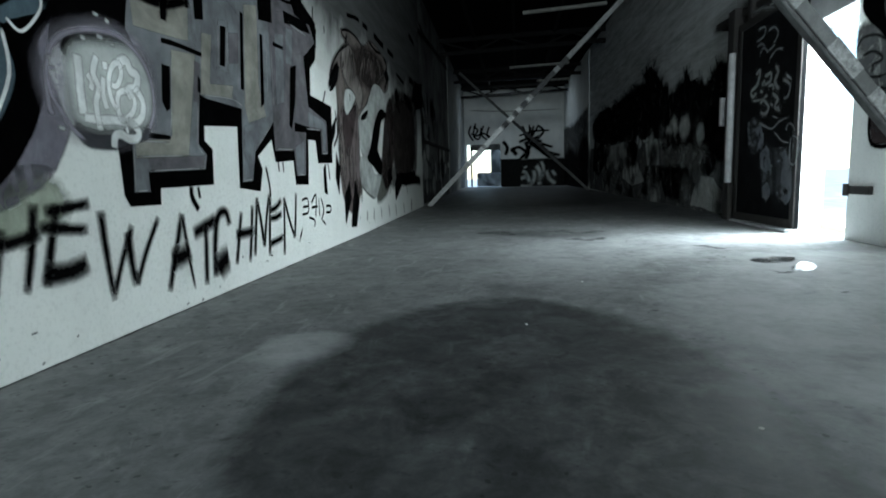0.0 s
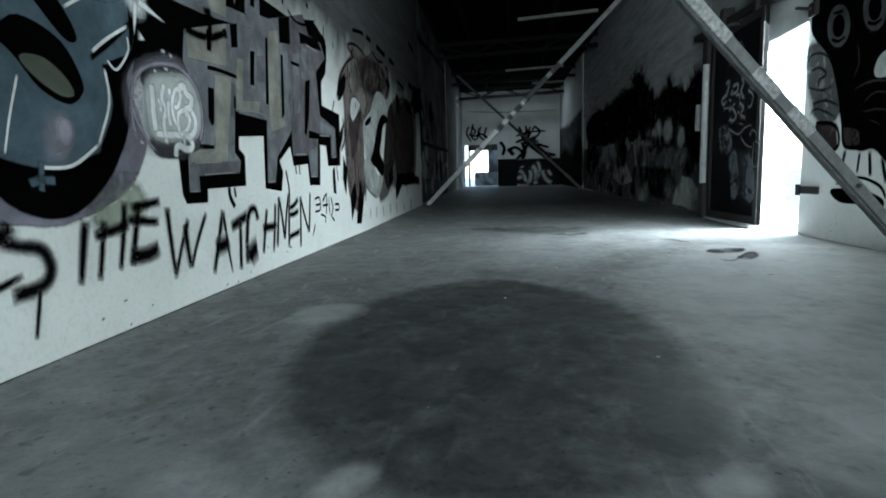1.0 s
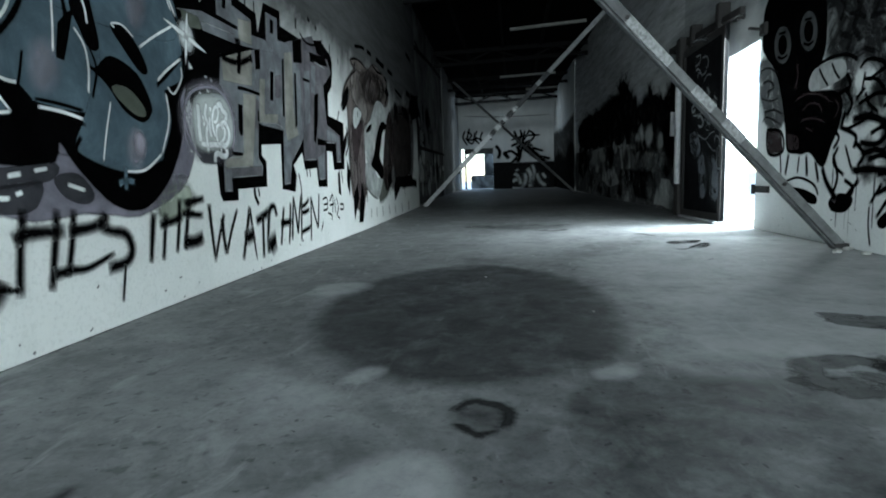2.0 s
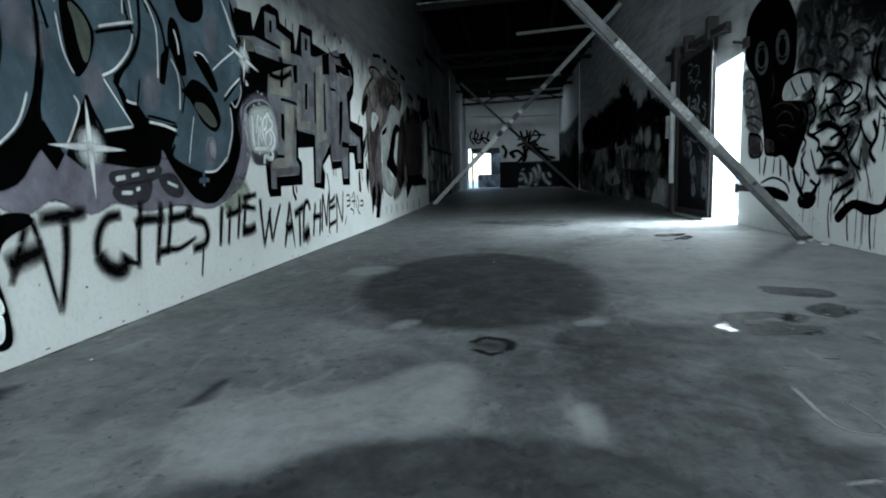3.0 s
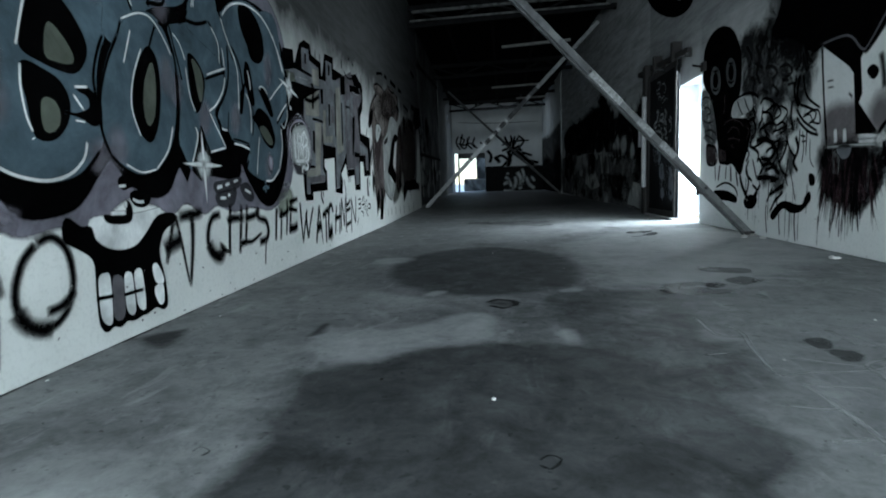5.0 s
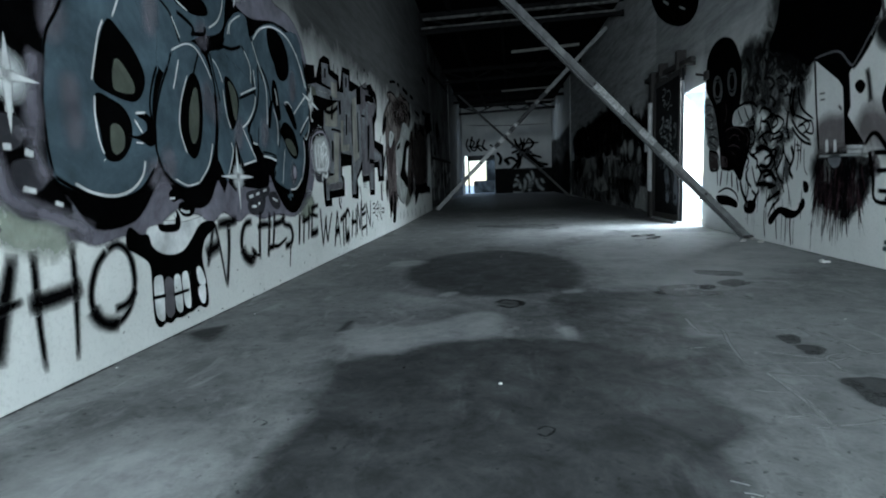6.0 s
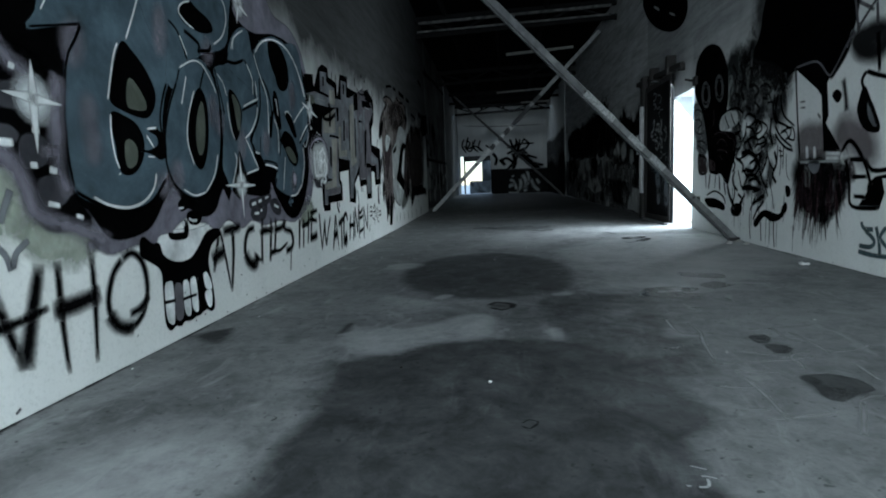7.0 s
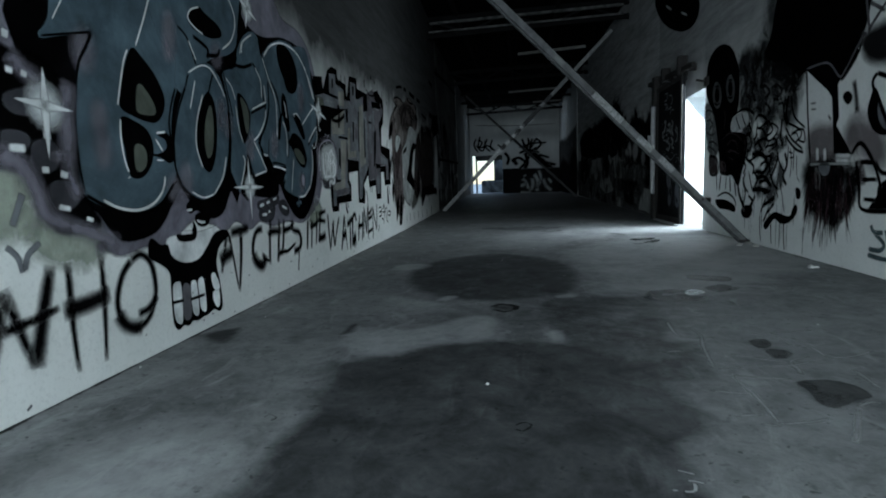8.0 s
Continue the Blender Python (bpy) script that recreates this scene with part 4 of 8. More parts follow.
for depth, pts in ((0.01165, [(0.113, 1.464), (0.102, 1.632), (0.077, 1.72), (0.199, 1.772), (0.326, 1.814), (0.582, 1.889), (0.666, 1.792), (0.66, 1.639), (0.456, 1.504)]), (0.0117, [(0.304, 1.789), (0.315, 1.902), (0.398, 2.024), (0.546, 2.125), (0.675, 2.129), (0.706, 2.013), (0.736, 1.886), (0.702, 1.699), (0.552, 1.718)]), (0.01175, [(0.683, 1.946), (0.793, 2.025), (0.946, 2.135), (1.231, 2.23), (1.587, 2.214), (1.837, 2.055), (1.992, 1.808), (1.855, 1.634), (1.01, 1.576), (0.739, 1.724)])):
    paint("letter_crown", bubble, on_left, depth, BLUE, [pts], feather=0.012)
paint("crown_line", bubble, on_left, 0.0182, BLACK, (), [([(0.08, 1.736), (0.11, 1.633), (0.154, 1.509), (0.174, 1.432)], 0.016), ([(0.224, 1.821), (0.401, 1.834), (0.563, 1.894)], 0.026), ([(0.565, 1.903), (0.669, 1.806), (0.723, 1.635), (0.769, 1.526)], 0.019), ([(0.701, 2.101), (0.745, 2), (0.829, 1.859), (0.916, 1.711)], 0.024), ([(0.305, 1.895), (0.258, 1.82), (0.184, 1.781)], 0.025)])
paint("crown_rim", bubble, on_left, 0.028, WHITE, (), [([(0.105, 1.699), (0.178, 1.653), (0.23, 1.561)], 0.01), ([(0.599, 1.871), (0.685, 1.777), (0.681, 1.642)], 0.012), ([(0.354, 1.923), (0.406, 2.018), (0.542, 2.103)], 0.011), ([(0.752, 1.979), (0.819, 1.866), (0.9, 1.756)], 0.012)])
paint("counter", bubble, on_left, 0.0201, BLACK, [[(1.093, 2.162), (1.275, 2.186), (1.427, 2.131), (1.515, 1.993), (1.427, 1.829), (1.29, 1.837), (1.15, 1.931), (1.073, 2.051)]], feather=0.015)
paint("dash", bubble, on_left, 0.016, BLACK, [[(-0.639, 0.638), (-0.603, 0.607), (-0.462, 0.602), (-0.432, 0.658), (-0.459, 0.703), (-0.483, 0.634), (-0.592, 0.635)], [(-0.508, 0.812), (-0.438, 0.839), (-0.36, 0.799), (-0.426, 0.782), (-0.482, 0.772)], [(-0.426, 0.741), (-0.352, 0.753), (-0.262, 0.725), (-0.308, 0.68), (-0.399, 0.688)]], feather=0.012)
paint("dash", bubble, on_left, 0.016, GLOOM, [[(0.476, 0.795), (0.684, 0.819), (0.884, 0.838), (0.841, 0.775), (0.635, 0.745), (0.492, 0.739)], [(0.489, 0.717), (0.671, 0.745), (0.79, 0.752), (0.742, 0.653), (0.616, 0.634), (0.505, 0.66)], [(0.872, 0.775), (1.008, 0.792), (1.096, 0.7), (1.036, 0.66), (0.923, 0.695)]], feather=0.012)
paint("dash", bubble, on_left, 0.03, WHITE, (), [([(-0.602, 0.651), (-0.481, 0.647)], 0.02), ([(-0.519, 0.784), (-0.46, 0.785)], 0.015), ([(-0.475, 0.706), (-0.481, 0.673)], 0.023), ([(-0.419, 0.717), (-0.372, 0.7), (-0.324, 0.699)], 0.016), ([(0.497, 0.767), (0.579, 0.778)], 0.025), ([(0.621, 0.785), (0.694, 0.797)], 0.022), ([(0.755, 0.809), (0.833, 0.822)], 0.019), ([(0.531, 0.695), (0.626, 0.693)], 0.022), ([(0.65, 0.708), (0.688, 0.718)], 0.022), ([(0.933, 0.751), (1.046, 0.718)], 0.021)])
paint("drip", bubble, on_left, 0.03, BLUE, (), [([(1.355, 0.845), (1.35, 0.785), (1.34, 0.715)], 0.03), ([(1.285, 0.75), (1.35, 0.765), (1.42, 0.76)], 0.035)])
# pale mist put on the last letter for its glossy sheen
paint("smudge", bubble, on_left, 0.03, MAUVE_PALE, [[(1.48, 1), (1.505, 1.02), (1.525, 0.98), (1.505, 0.935), (1.48, 0.945)]], feather=0.05)
side = thing("side_mural", "dark brickwork sketched with white dashes and green haze", "mural")
paint("band", side, on_left, 0.012, BLACK, [[(-1.9, 1.47), (-1.62, 1.46), (-1.515, 1.46), (-1.42, 1.385), (-1.41, 1.14), (-1.385, 0.94), (-1.29, 0.805), (-1.275, 0.755), (-1.44, 0.75), (-1.525, 0.805), (-1.585, 0.94), (-1.63, 1.02), (-1.955, 1.1)]], feather=0.04)
paint("block", side, on_left, 0.016, GLOOM, [[(-1.67, 1.295), (-1.56, 1.335), (-1.51, 1.31), (-1.54, 1.25), (-1.65, 1.245)], [(-1.56, 1.115), (-1.46, 1.115), (-1.47, 1.025), (-1.57, 1.015)], [(-1.5, 0.94), (-1.41, 0.95), (-1.36, 0.885), (-1.43, 0.84), (-1.495, 0.86)], [(-1.7, 1.15), (-1.615, 1.15), (-1.595, 1.115), (-1.69, 1.09)]], feather=0.02)
for pts, width in (([(-1.335, 1.415), (-1.38, 1.275), (-1.39, 1.14), (-1.395, 0.99), (-1.35, 0.875)], 0.075), ([(-1.745, 1.065), (-1.64, 1.025), (-1.58, 0.91), (-1.55, 0.815), (-1.44, 0.765), (-1.285, 0.705), (-1.125, 0.635)], 0.08), ([(-1.64, 1.475), (-1.57, 1.415), (-1.495, 1.37)], 0.07), ([(-1.415, 1.3), (-1.38, 1.235)], 0.1), ([(-1.265, 0.675), (-1.25, 0.605)], 0.06)):
    paint("rim", side, on_left, 0.02, MAUVE_DIM, (), [(pts, width * 1.3)], label="mauve sprayed rim")
for pts, width in (([(-1.715, 0.78), (-1.685, 0.845), (-1.65, 0.91)], 0.03), ([(-1.685, 0.6), (-1.66, 0.66), (-1.595, 0.705)], 0.025), ([(-1.755, 0.705), (-1.71, 0.655), (-1.695, 0.59)], 0.025)):
    paint("leaf_line", side, on_left, 0.014, STEELY, (), [(pts, width)])
paint("blush", side, on_left, 0.02, MAUVE_PALE, (), [([(-1.42, 1.1), (-1.415, 1.04)], 0.12)])
paint("dash", side, on_left, 0.024, WHITE, (), [([(-1.69, 1.095), (-1.61, 1.095)], 0.03), ([(-1.515, 1.155), (-1.475, 1.155)], 0.025), ([(-1.545, 1.01), (-1.505, 1.01)], 0.025), ([(-1.45, 0.995), (-1.405, 0.985)], 0.03), ([(-1.48, 0.85), (-1.41, 0.835)], 0.025), ([(-1.33, 0.79), (-1.285, 0.775)], 0.02), ([(-1.66, 1.405), (-1.625, 1.4)], 0.025), ([(-1.59, 1.405), (-1.56, 1.395)], 0.025), ([(-1.655, 1.545), (-1.625, 1.54)], 0.03)])
paint("haze", side, on_left, 0.008, GREEN, [[(-1.87, 1.005), (-1.69, 0.975), (-1.635, 0.905), (-1.66, 0.815), (-1.74, 0.785), (-1.89, 0.84)], [(-1.585, 0.775), (-1.47, 0.75), (-1.315, 0.705), (-1.305, 0.65), (-1.455, 0.65), (-1.57, 0.695)]], feather=0.12)
paint("haze", slogan, on_left, 0.006, GREEN, [[(1.665, 0.675), (1.905, 0.71), (1.93, 0.625), (1.745, 0.57), (1.645, 0.59)]], feather=0.1)


def sparkle(cy, cz, up, down, wide, tilt=0.0):
    root = thing("sparkle_graffiti", "white four-pointed sprayed sparkle", "graffiti", "painted sparkles")
    paint("glow", root, on_left, 0.032, WHITE_MIST, [ring(cy, cz, 0.034, 0.04)], feather=0.085)
    paint("ray", root, on_left, 0.036, WHITE, (), [([(cy, cz), (cy + tilt * up, cz + up)], 0.046, 0.9), ([(cy, cz), (cy - tilt * down, cz - down)], 0.046, 0.9),
                                             ([(cy, cz), (cy + wide, cz - tilt * wide)], 0.046, 0.9), ([(cy, cz), (cy - wide, cz + tilt * wide)], 0.046, 0.9)])


sparkle(-1.49, 1.285, 0.16, 0.23, 0.15, 0.05)
sparkle(0.347, 0.92, 0.23, 0.26, 0.25)
sparkle(2.08, 1.71, 0.17, 0.19, 0.25, 0.2)
sparkle(0.53, 2.3, 0.16, 0.16, 0.16, 0.3)

# ---- the stepped block letters
blocks = thing("block_letter_mural", "stepped block letters in sand and grey with black edges", "mural")
paint("shadow", blocks, on_left, 0.005, BLACK, [[(2.348, 0.968), (2.363, 0.865), (2.369, 0.674), (2.398, 0.623), (2.642, 0.62), (2.651, 0.708), (2.898, 0.714), (3.204, 0.721), (3.218, 0.936), (3.132, 0.983), (3.148, 1.085), (3.589, 1.119), (3.56, 0.69), (3.887, 0.662), (3.945, 0.822), (3.882, 0.928), (4.156, 1.07), (4.216, 0.891), (4.607, 0.918), (4.638, 0.702), (4.963, 0.698), (5.024, 1.127), (5.24, 1.142), (5.286, 0.912), (5.767, 0.926), (5.838, 1.534), (5.165, 1.557), (5.209, 1.984), (5.426, 2.077), (5.434, 2.311), (5.024, 2.411), (3.935, 2.15), (2.454, 1.658)]], feather=0.012, rounded=False, label="black drop edge")
paint("shadow", blocks, on_left, 0.0045, BLACK, [[(1.987, 2.066), (2.279, 2.114), (2.298, 1.982), (2.487, 2.221), (2.648, 2.299), (2.858, 2.304), (2.879, 2.2), (3.224, 2.188), (3.241, 2.03), (3.402, 2.333), (3.778, 2.371), (3.771, 2.233), (4.302, 2.245), (4.818, 2.297), (5.463, 2.26), (5.374, 1.953), (4.923, 1.637), (4.852, 1.266), (2.521, 1.202), (1.975, 1.666)]], feather=0.012, rounded=False)


def block_letter(depth, colour, fill, inlays=(), slots=(), rims=()):
    """A stepped letter with coloured panels, black slots and pale chalky rims."""
    face = paint("letter", blocks, on_left, depth, colour, [fill], feather=0.01, rounded=False)
    for shape, tint in inlays:
        paint("inlay", face, on_left, 0.0115, tint, [shape], feather=0.015, rounded=False)
    for shape in slots:
        paint("slot", face, on_left, 0.0135, BLACK, [shape], feather=0.008, rounded=False)
    paint("edge_line", face, on_left, 0.0145, PALE_EDGE, (), rims)
    return face


PALE_EDGE = spray("chalky_grey_edge", (0.34, 0.352, 0.36), None)
block_letter(0.008, STEELY, [(2.536, 1.672), (2.495, 1.487), (2.625, 1.325), (2.591, 0.99), (2.467, 0.933), (2.446, 0.686), (2.558, 0.689), (2.56, 0.792), (3.118, 0.816), (3.144, 0.897), (3.058, 0.961), (3.157, 1.497), (3.099, 1.599), (3.11, 1.86)],
             (([(2.868, 1.465), (3.1, 1.491), (3.024, 1.208), (2.943, 0.889), (2.478, 0.864), (2.484, 0.934), (2.772, 0.959), (2.809, 0.993)], SAND), ([(2.549, 1.677), (3.079, 1.85), (3.034, 1.566), (2.865, 1.549), (2.555, 1.525)], SAND), ([(2.568, 0.847), (2.757, 0.866), (3.122, 0.882), (3.1, 0.826), (2.589, 0.804)], TAUPE), ([(3.106, 1.453), (3.143, 1.454), (3.099, 1.218), (3.061, 1.213)], TAUPE), ),
             ([(2.765, 1.37), (2.832, 1.372), (2.801, 1.141), (2.772, 1.125), (2.739, 1.169)], [(2.777, 1.509), (2.86, 1.518), (3.186, 1.52), (3.183, 1.502), (2.955, 1.503), (2.774, 1.491)], [(2.804, 1.746), (2.847, 1.759), (2.829, 1.618), (2.794, 1.614)], [(2.456, 0.971), (2.581, 0.987), (2.781, 0.985), (2.779, 0.972), (2.569, 0.966)], ),
             [([(2.861, 1.457), (2.828, 1.212), (2.787, 0.991)], 0.008), ([(2.485, 0.94), (2.771, 0.953)], 0.008), ([(2.478, 0.864), (2.955, 0.886)], 0.008), ([(2.56, 0.792), (3.118, 0.816)], 0.009), ([(2.451, 0.689), (2.553, 0.692)], 0.009), ([(3.099, 1.218), (3.058, 0.961), (3.138, 0.897)], 0.009), ([(2.467, 0.933), (2.447, 0.692)], 0.007)])
block_letter(0.0083, STEELY, [(3.11, 1.86), (3.099, 1.599), (3.157, 1.497), (3.114, 1.271), (3.202, 1.257), (3.679, 1.251), (3.618, 0.729), (3.765, 0.74), (3.839, 0.956), (4.226, 1.22), (4.255, 1.911), (4.246, 2.232)],
             (([(3.212, 1.644), (3.315, 1.663), (3.25, 1.344), (3.566, 1.378), (3.539, 1.309), (3.146, 1.272)], SAND), ([(3.435, 1.79), (3.557, 1.806), (3.502, 1.468), (3.367, 1.464)], STEELY), ([(3.829, 1.998), (4.034, 2.06), (3.973, 1.465), (4.078, 1.244), (3.772, 1.169), (3.734, 1.266)], SAND), ([(3.569, 1.735), (3.696, 1.768), (3.663, 1.568), (3.544, 1.536)], TAUPE), ([(3.701, 1.122), (3.987, 1.196), (3.814, 0.979), (3.76, 0.77), (3.648, 0.753)], STEELY), ),
             ([(3.451, 1.755), (3.52, 1.766), (3.469, 1.498), (3.408, 1.494)], [(3.758, 1.938), (3.792, 1.933), (3.727, 1.384), (3.684, 1.385)], [(4.07, 1.863), (4.111, 1.865), (4.063, 1.342), (4.005, 1.3)], [(3.142, 1.871), (3.248, 1.905), (3.234, 1.737), (3.141, 1.711)], [(3.124, 1.373), (3.141, 1.359), (3.133, 1.274), (3.109, 1.28)], ),
             [([(3.419, 1.782), (3.382, 1.467)], 0.007), ([(3.557, 1.806), (3.504, 1.48)], 0.008), ([(3.145, 1.265), (3.536, 1.294), (3.698, 1.261)], 0.01), ([(3.82, 1.995), (3.734, 1.266)], 0.008), ([(4.187, 1.884), (4.133, 1.317)], 0.009), ([(3.628, 0.737), (3.765, 0.745)], 0.01), ([(3.85, 0.964), (4.226, 1.22)], 0.009)])
block_letter(0.0086, TAUPE, [(4.246, 2.232), (4.255, 1.911), (4.226, 1.22), (4.22, 0.983), (4.649, 1.005), (4.679, 0.778), (4.902, 0.79), (4.981, 1.235), (5.437, 1.254), (5.43, 1.01), (5.622, 1.018), (5.625, 1.353), (5.08, 1.438), (5.023, 1.901), (5.381, 2.111), (5.238, 2.236), (4.848, 2.22), (4.717, 2.386)],
             (([(4.372, 1.94), (4.545, 1.975), (4.471, 1.407), (4.32, 1.364)], STEELY), ([(4.621, 2.051), (4.768, 2.071), (4.7, 1.758), (4.581, 1.748)], STEELY), ([(5.07, 1.383), (5.491, 1.346), (5.598, 1.315), (5.548, 1.039), (5.471, 1.035), (5.477, 1.269), (5.064, 1.264)], STEELY), ([(4.681, 1.027), (4.912, 1.103), (4.859, 0.805), (4.71, 0.794)], STEELY), ),
             ([(4.668, 1.727), (4.812, 1.776), (4.74, 1.444), (4.614, 1.192), (4.566, 1.217)], [(4.313, 1.859), (4.526, 1.868), (4.523, 1.849), (4.309, 1.836)], [(4.073, 2.175), (4.337, 2.262), (4.317, 2.015), (4.058, 1.968)], [(4.58, 2.18), (5.145, 2.242), (5.258, 2.167), (4.83, 2.116), (4.59, 2.09)], [(4.692, 1.249), (5.044, 1.241), (5.306, 1.22), (5.307, 1.129), (5.041, 1.133), (4.973, 1.192), (4.68, 1.178)], ),
             [([(4.221, 0.993), (4.65, 1.01)], 0.013), ([(4.68, 0.783), (4.902, 0.79)], 0.013), ([(5.43, 1.01), (5.622, 1.018)], 0.015), ([(4.979, 1.224), (5.436, 1.248)], 0.012), ([(4.277, 1.907), (4.24, 1.231)], 0.009)])
block_letter(0.0089, STEELY, [(2.551, 2.203), (2.782, 2.232), (2.776, 2.122), (3.107, 2.105), (3.088, 1.91), (2.852, 1.891), (2.856, 1.993), (2.527, 1.99)],
             (([(2.879, 2.049), (3.103, 2.083), (3.088, 1.91), (2.865, 1.894)], SAND), ),
             ([(2.638, 2.167), (2.686, 2.171), (2.668, 2.065), (2.62, 2.062)], ),
             [([(2.55, 2.194), (2.528, 2)], 0.01)])
block_letter(0.0092, STEELY, [(2.008, 1.868), (2.28, 1.874), (2.312, 1.819), (2.779, 1.845), (3.202, 1.897), (3.78, 1.985), (3.789, 2.035), (3.312, 2.002), (2.797, 1.949), (2.311, 1.936)],
             (([(2.045, 1.869), (2.26, 1.878), (2.292, 1.823), (2.087, 1.785)], OLIVE), ),
             (),
             [([(2.3, 1.87), (2.79, 1.907)], 0.01)])
block_letter(0.0095, STEELY, [(3.437, 2.265), (3.691, 2.284), (3.672, 2.081), (4.199, 2.145), (4.179, 1.924), (3.834, 1.874), (3.581, 1.957), (3.411, 2.024)],
             (),
             ([(3.529, 2.232), (3.597, 2.238), (3.576, 2.117), (3.508, 2.113)], ),
             [([(3.452, 2.258), (3.43, 2.039)], 0.012)])
block_letter(0.0098, TAUPE, [(4.41, 2.124), (4.627, 2.181), (4.685, 2.111), (5.206, 2.121), (5.148, 1.963), (4.684, 1.847), (4.415, 1.912)],
             (),
             (),
             [([(4.685, 2.111), (5.177, 2.116)], 0.015)])
paint("drip", blocks, on_left, 0.009, BLACK, (), [([(2.944, 0.707), (2.945, 0.64), (3.006, 0.562)], 0.04), ([(3.017, 0.706), (3.03, 0.63)], 0.027), ([(4.01, 0.846), (4.059, 0.69), (4.056, 0.609)], 0.031), ([(4.263, 0.897), (4.271, 0.804)], 0.028), ([(4.359, 0.9), (4.367, 0.801)], 0.024), ([(5.604, 0.921), (5.648, 0.728)], 0.031)])
paint("drip", blocks, on_left, 0.009, BLACK, (), [([(3.03, 2.303), (3.016, 2.145)], 0.027), ([(3.199, 2.299), (3.189, 2.157)], 0.022), ([(5.387, 2.472), (5.338, 2.221)], 0.031), ([(4.212, 2.441), (4.19, 2.322)], 0.04)])
face = thing("smiley_graffiti", "small black sprayed smiling faces", "graffiti")
paint("face", face, on_left, 0.026, BLACK, (), [([(2.535, 1.69), (2.695, 1.685), (2.875, 1.715), (3.08, 1.8)], 0.05), ([(2.85, 1.875), (2.84, 1.73), (2.805, 1.615)], 0.06), ([(3.045, 1.82), (3.07, 1.75)], 0.05), ([(2.775, 1.855), (2.88, 1.875)], 0.05)])
paint("face", face, on_left, 0.026, BLACK, (), [([(4.295, 2.32), (4.48, 2.265), (4.785, 2.31), (5.085, 2.435)], 0.025), ([(4.575, 2.555), (4.65, 2.525)], 0.05), ([(4.825, 2.53), (4.89, 2.505)], 0.05)])

signature = thing("boxed_signature_graffiti", "small angular black scribble closing the slogan", "graffiti")
for pts, width in [([(4.739, 0.549), (4.891, 0.559), (4.9, 0.434), (4.731, 0.419)], 0.016), ([(4.757, 0.486), (4.91, 0.488)], 0.016), ([(4.906, 0.38), (5.062, 0.34), (5.05, 0.274)], 0.017), ([(4.994, 0.511), (5.141, 0.589), (5.1, 0.366)], 0.017), ([(4.986, 0.468), (5.189, 0.474)], 0.017), ([(5.221, 0.558), (5.22, 0.357)], 0.017), ([(5.292, 0.556), (5.359, 0.424), (5.268, 0.324)], 0.018), ([(5.442, 0.461), (5.597, 0.453), (5.586, 0.392), (5.43, 0.396)], 0.019), ([(5.304, 0.321), (5.406, 0.266)], 0.018)]:
    paint("mark", signature, on_left, 0.03, BLACK, (), [(pts, width * 1.4)])

# ---- the white tag in its ring
tag = thing("white_tag", "thick white sprayed scrawl inside a misty ring", "graffiti")
paint("backing", tag, on_left, 0.0235, BLUSH, [[(1.968, 1.228), (2.085, 1.351), (2.364, 1.44), (2.597, 1.375), (2.635, 1.096), (2.447, 0.965), (2.148, 0.942), (2.005, 1.011)]], feather=0.08)
paint("backing", tag, on_left, 0.0066, BLACK, [[(2.053, 1.481), (2.486, 1.612), (2.466, 1.453), (2.221, 1.419), (2.093, 1.362), (1.997, 1.263), (2.039, 1.389)]], feather=0.02, rounded=False)
paint("backing", tag, on_left, 0.024, BLACK, [[(2.087, 1.322), (2.217, 1.394), (2.34, 1.406), (2.455, 1.408), (2.474, 1.349), (2.347, 1.331), (2.258, 1.331), (2.172, 1.312), (2.109, 1.27)]], feather=0.03)
paint("backing", tag, on_left, 0.0242, GLOOM, [[(2.117, 0.992), (2.226, 1.008), (2.354, 1.011), (2.474, 1.006), (2.564, 1.026), (2.57, 0.974), (2.444, 0.948), (2.339, 0.914), (2.228, 0.907), (2.145, 0.922)]], feather=0.03)
paint("mist", tag, on_left, 0.028, PALE, [[(2.129, 1.279), (2.312, 1.339), (2.515, 1.352), (2.606, 1.236), (2.588, 1.091), (2.48, 1.04), (2.159, 1.016), (2.115, 1.107)]], feather=0.07)
paint("ring", tag, on_left, 0.032, MAUVE_PALE, (), [([(1.989, 1.244), (2.027, 1.308), (2.102, 1.365), (2.219, 1.409), (2.362, 1.432), (2.457, 1.425), (2.554, 1.38), (2.622, 1.31), (2.654, 1.215), (2.645, 1.098), (2.592, 0.999)], 0.031), ([(1.989, 1.244), (1.973, 1.174), (1.984, 1.098), (2.023, 1.036), (2.073, 0.971), (2.144, 0.917)], 0.026)])
paint("haze", tag, on_left, 0.031, MAUVE_PALE, (), [([(1.966, 1.199), (2.028, 1.203)], 0.021), ([(1.965, 1.195), (1.966, 1.129), (1.966, 1.051), (1.981, 1.008)], 0.032)])
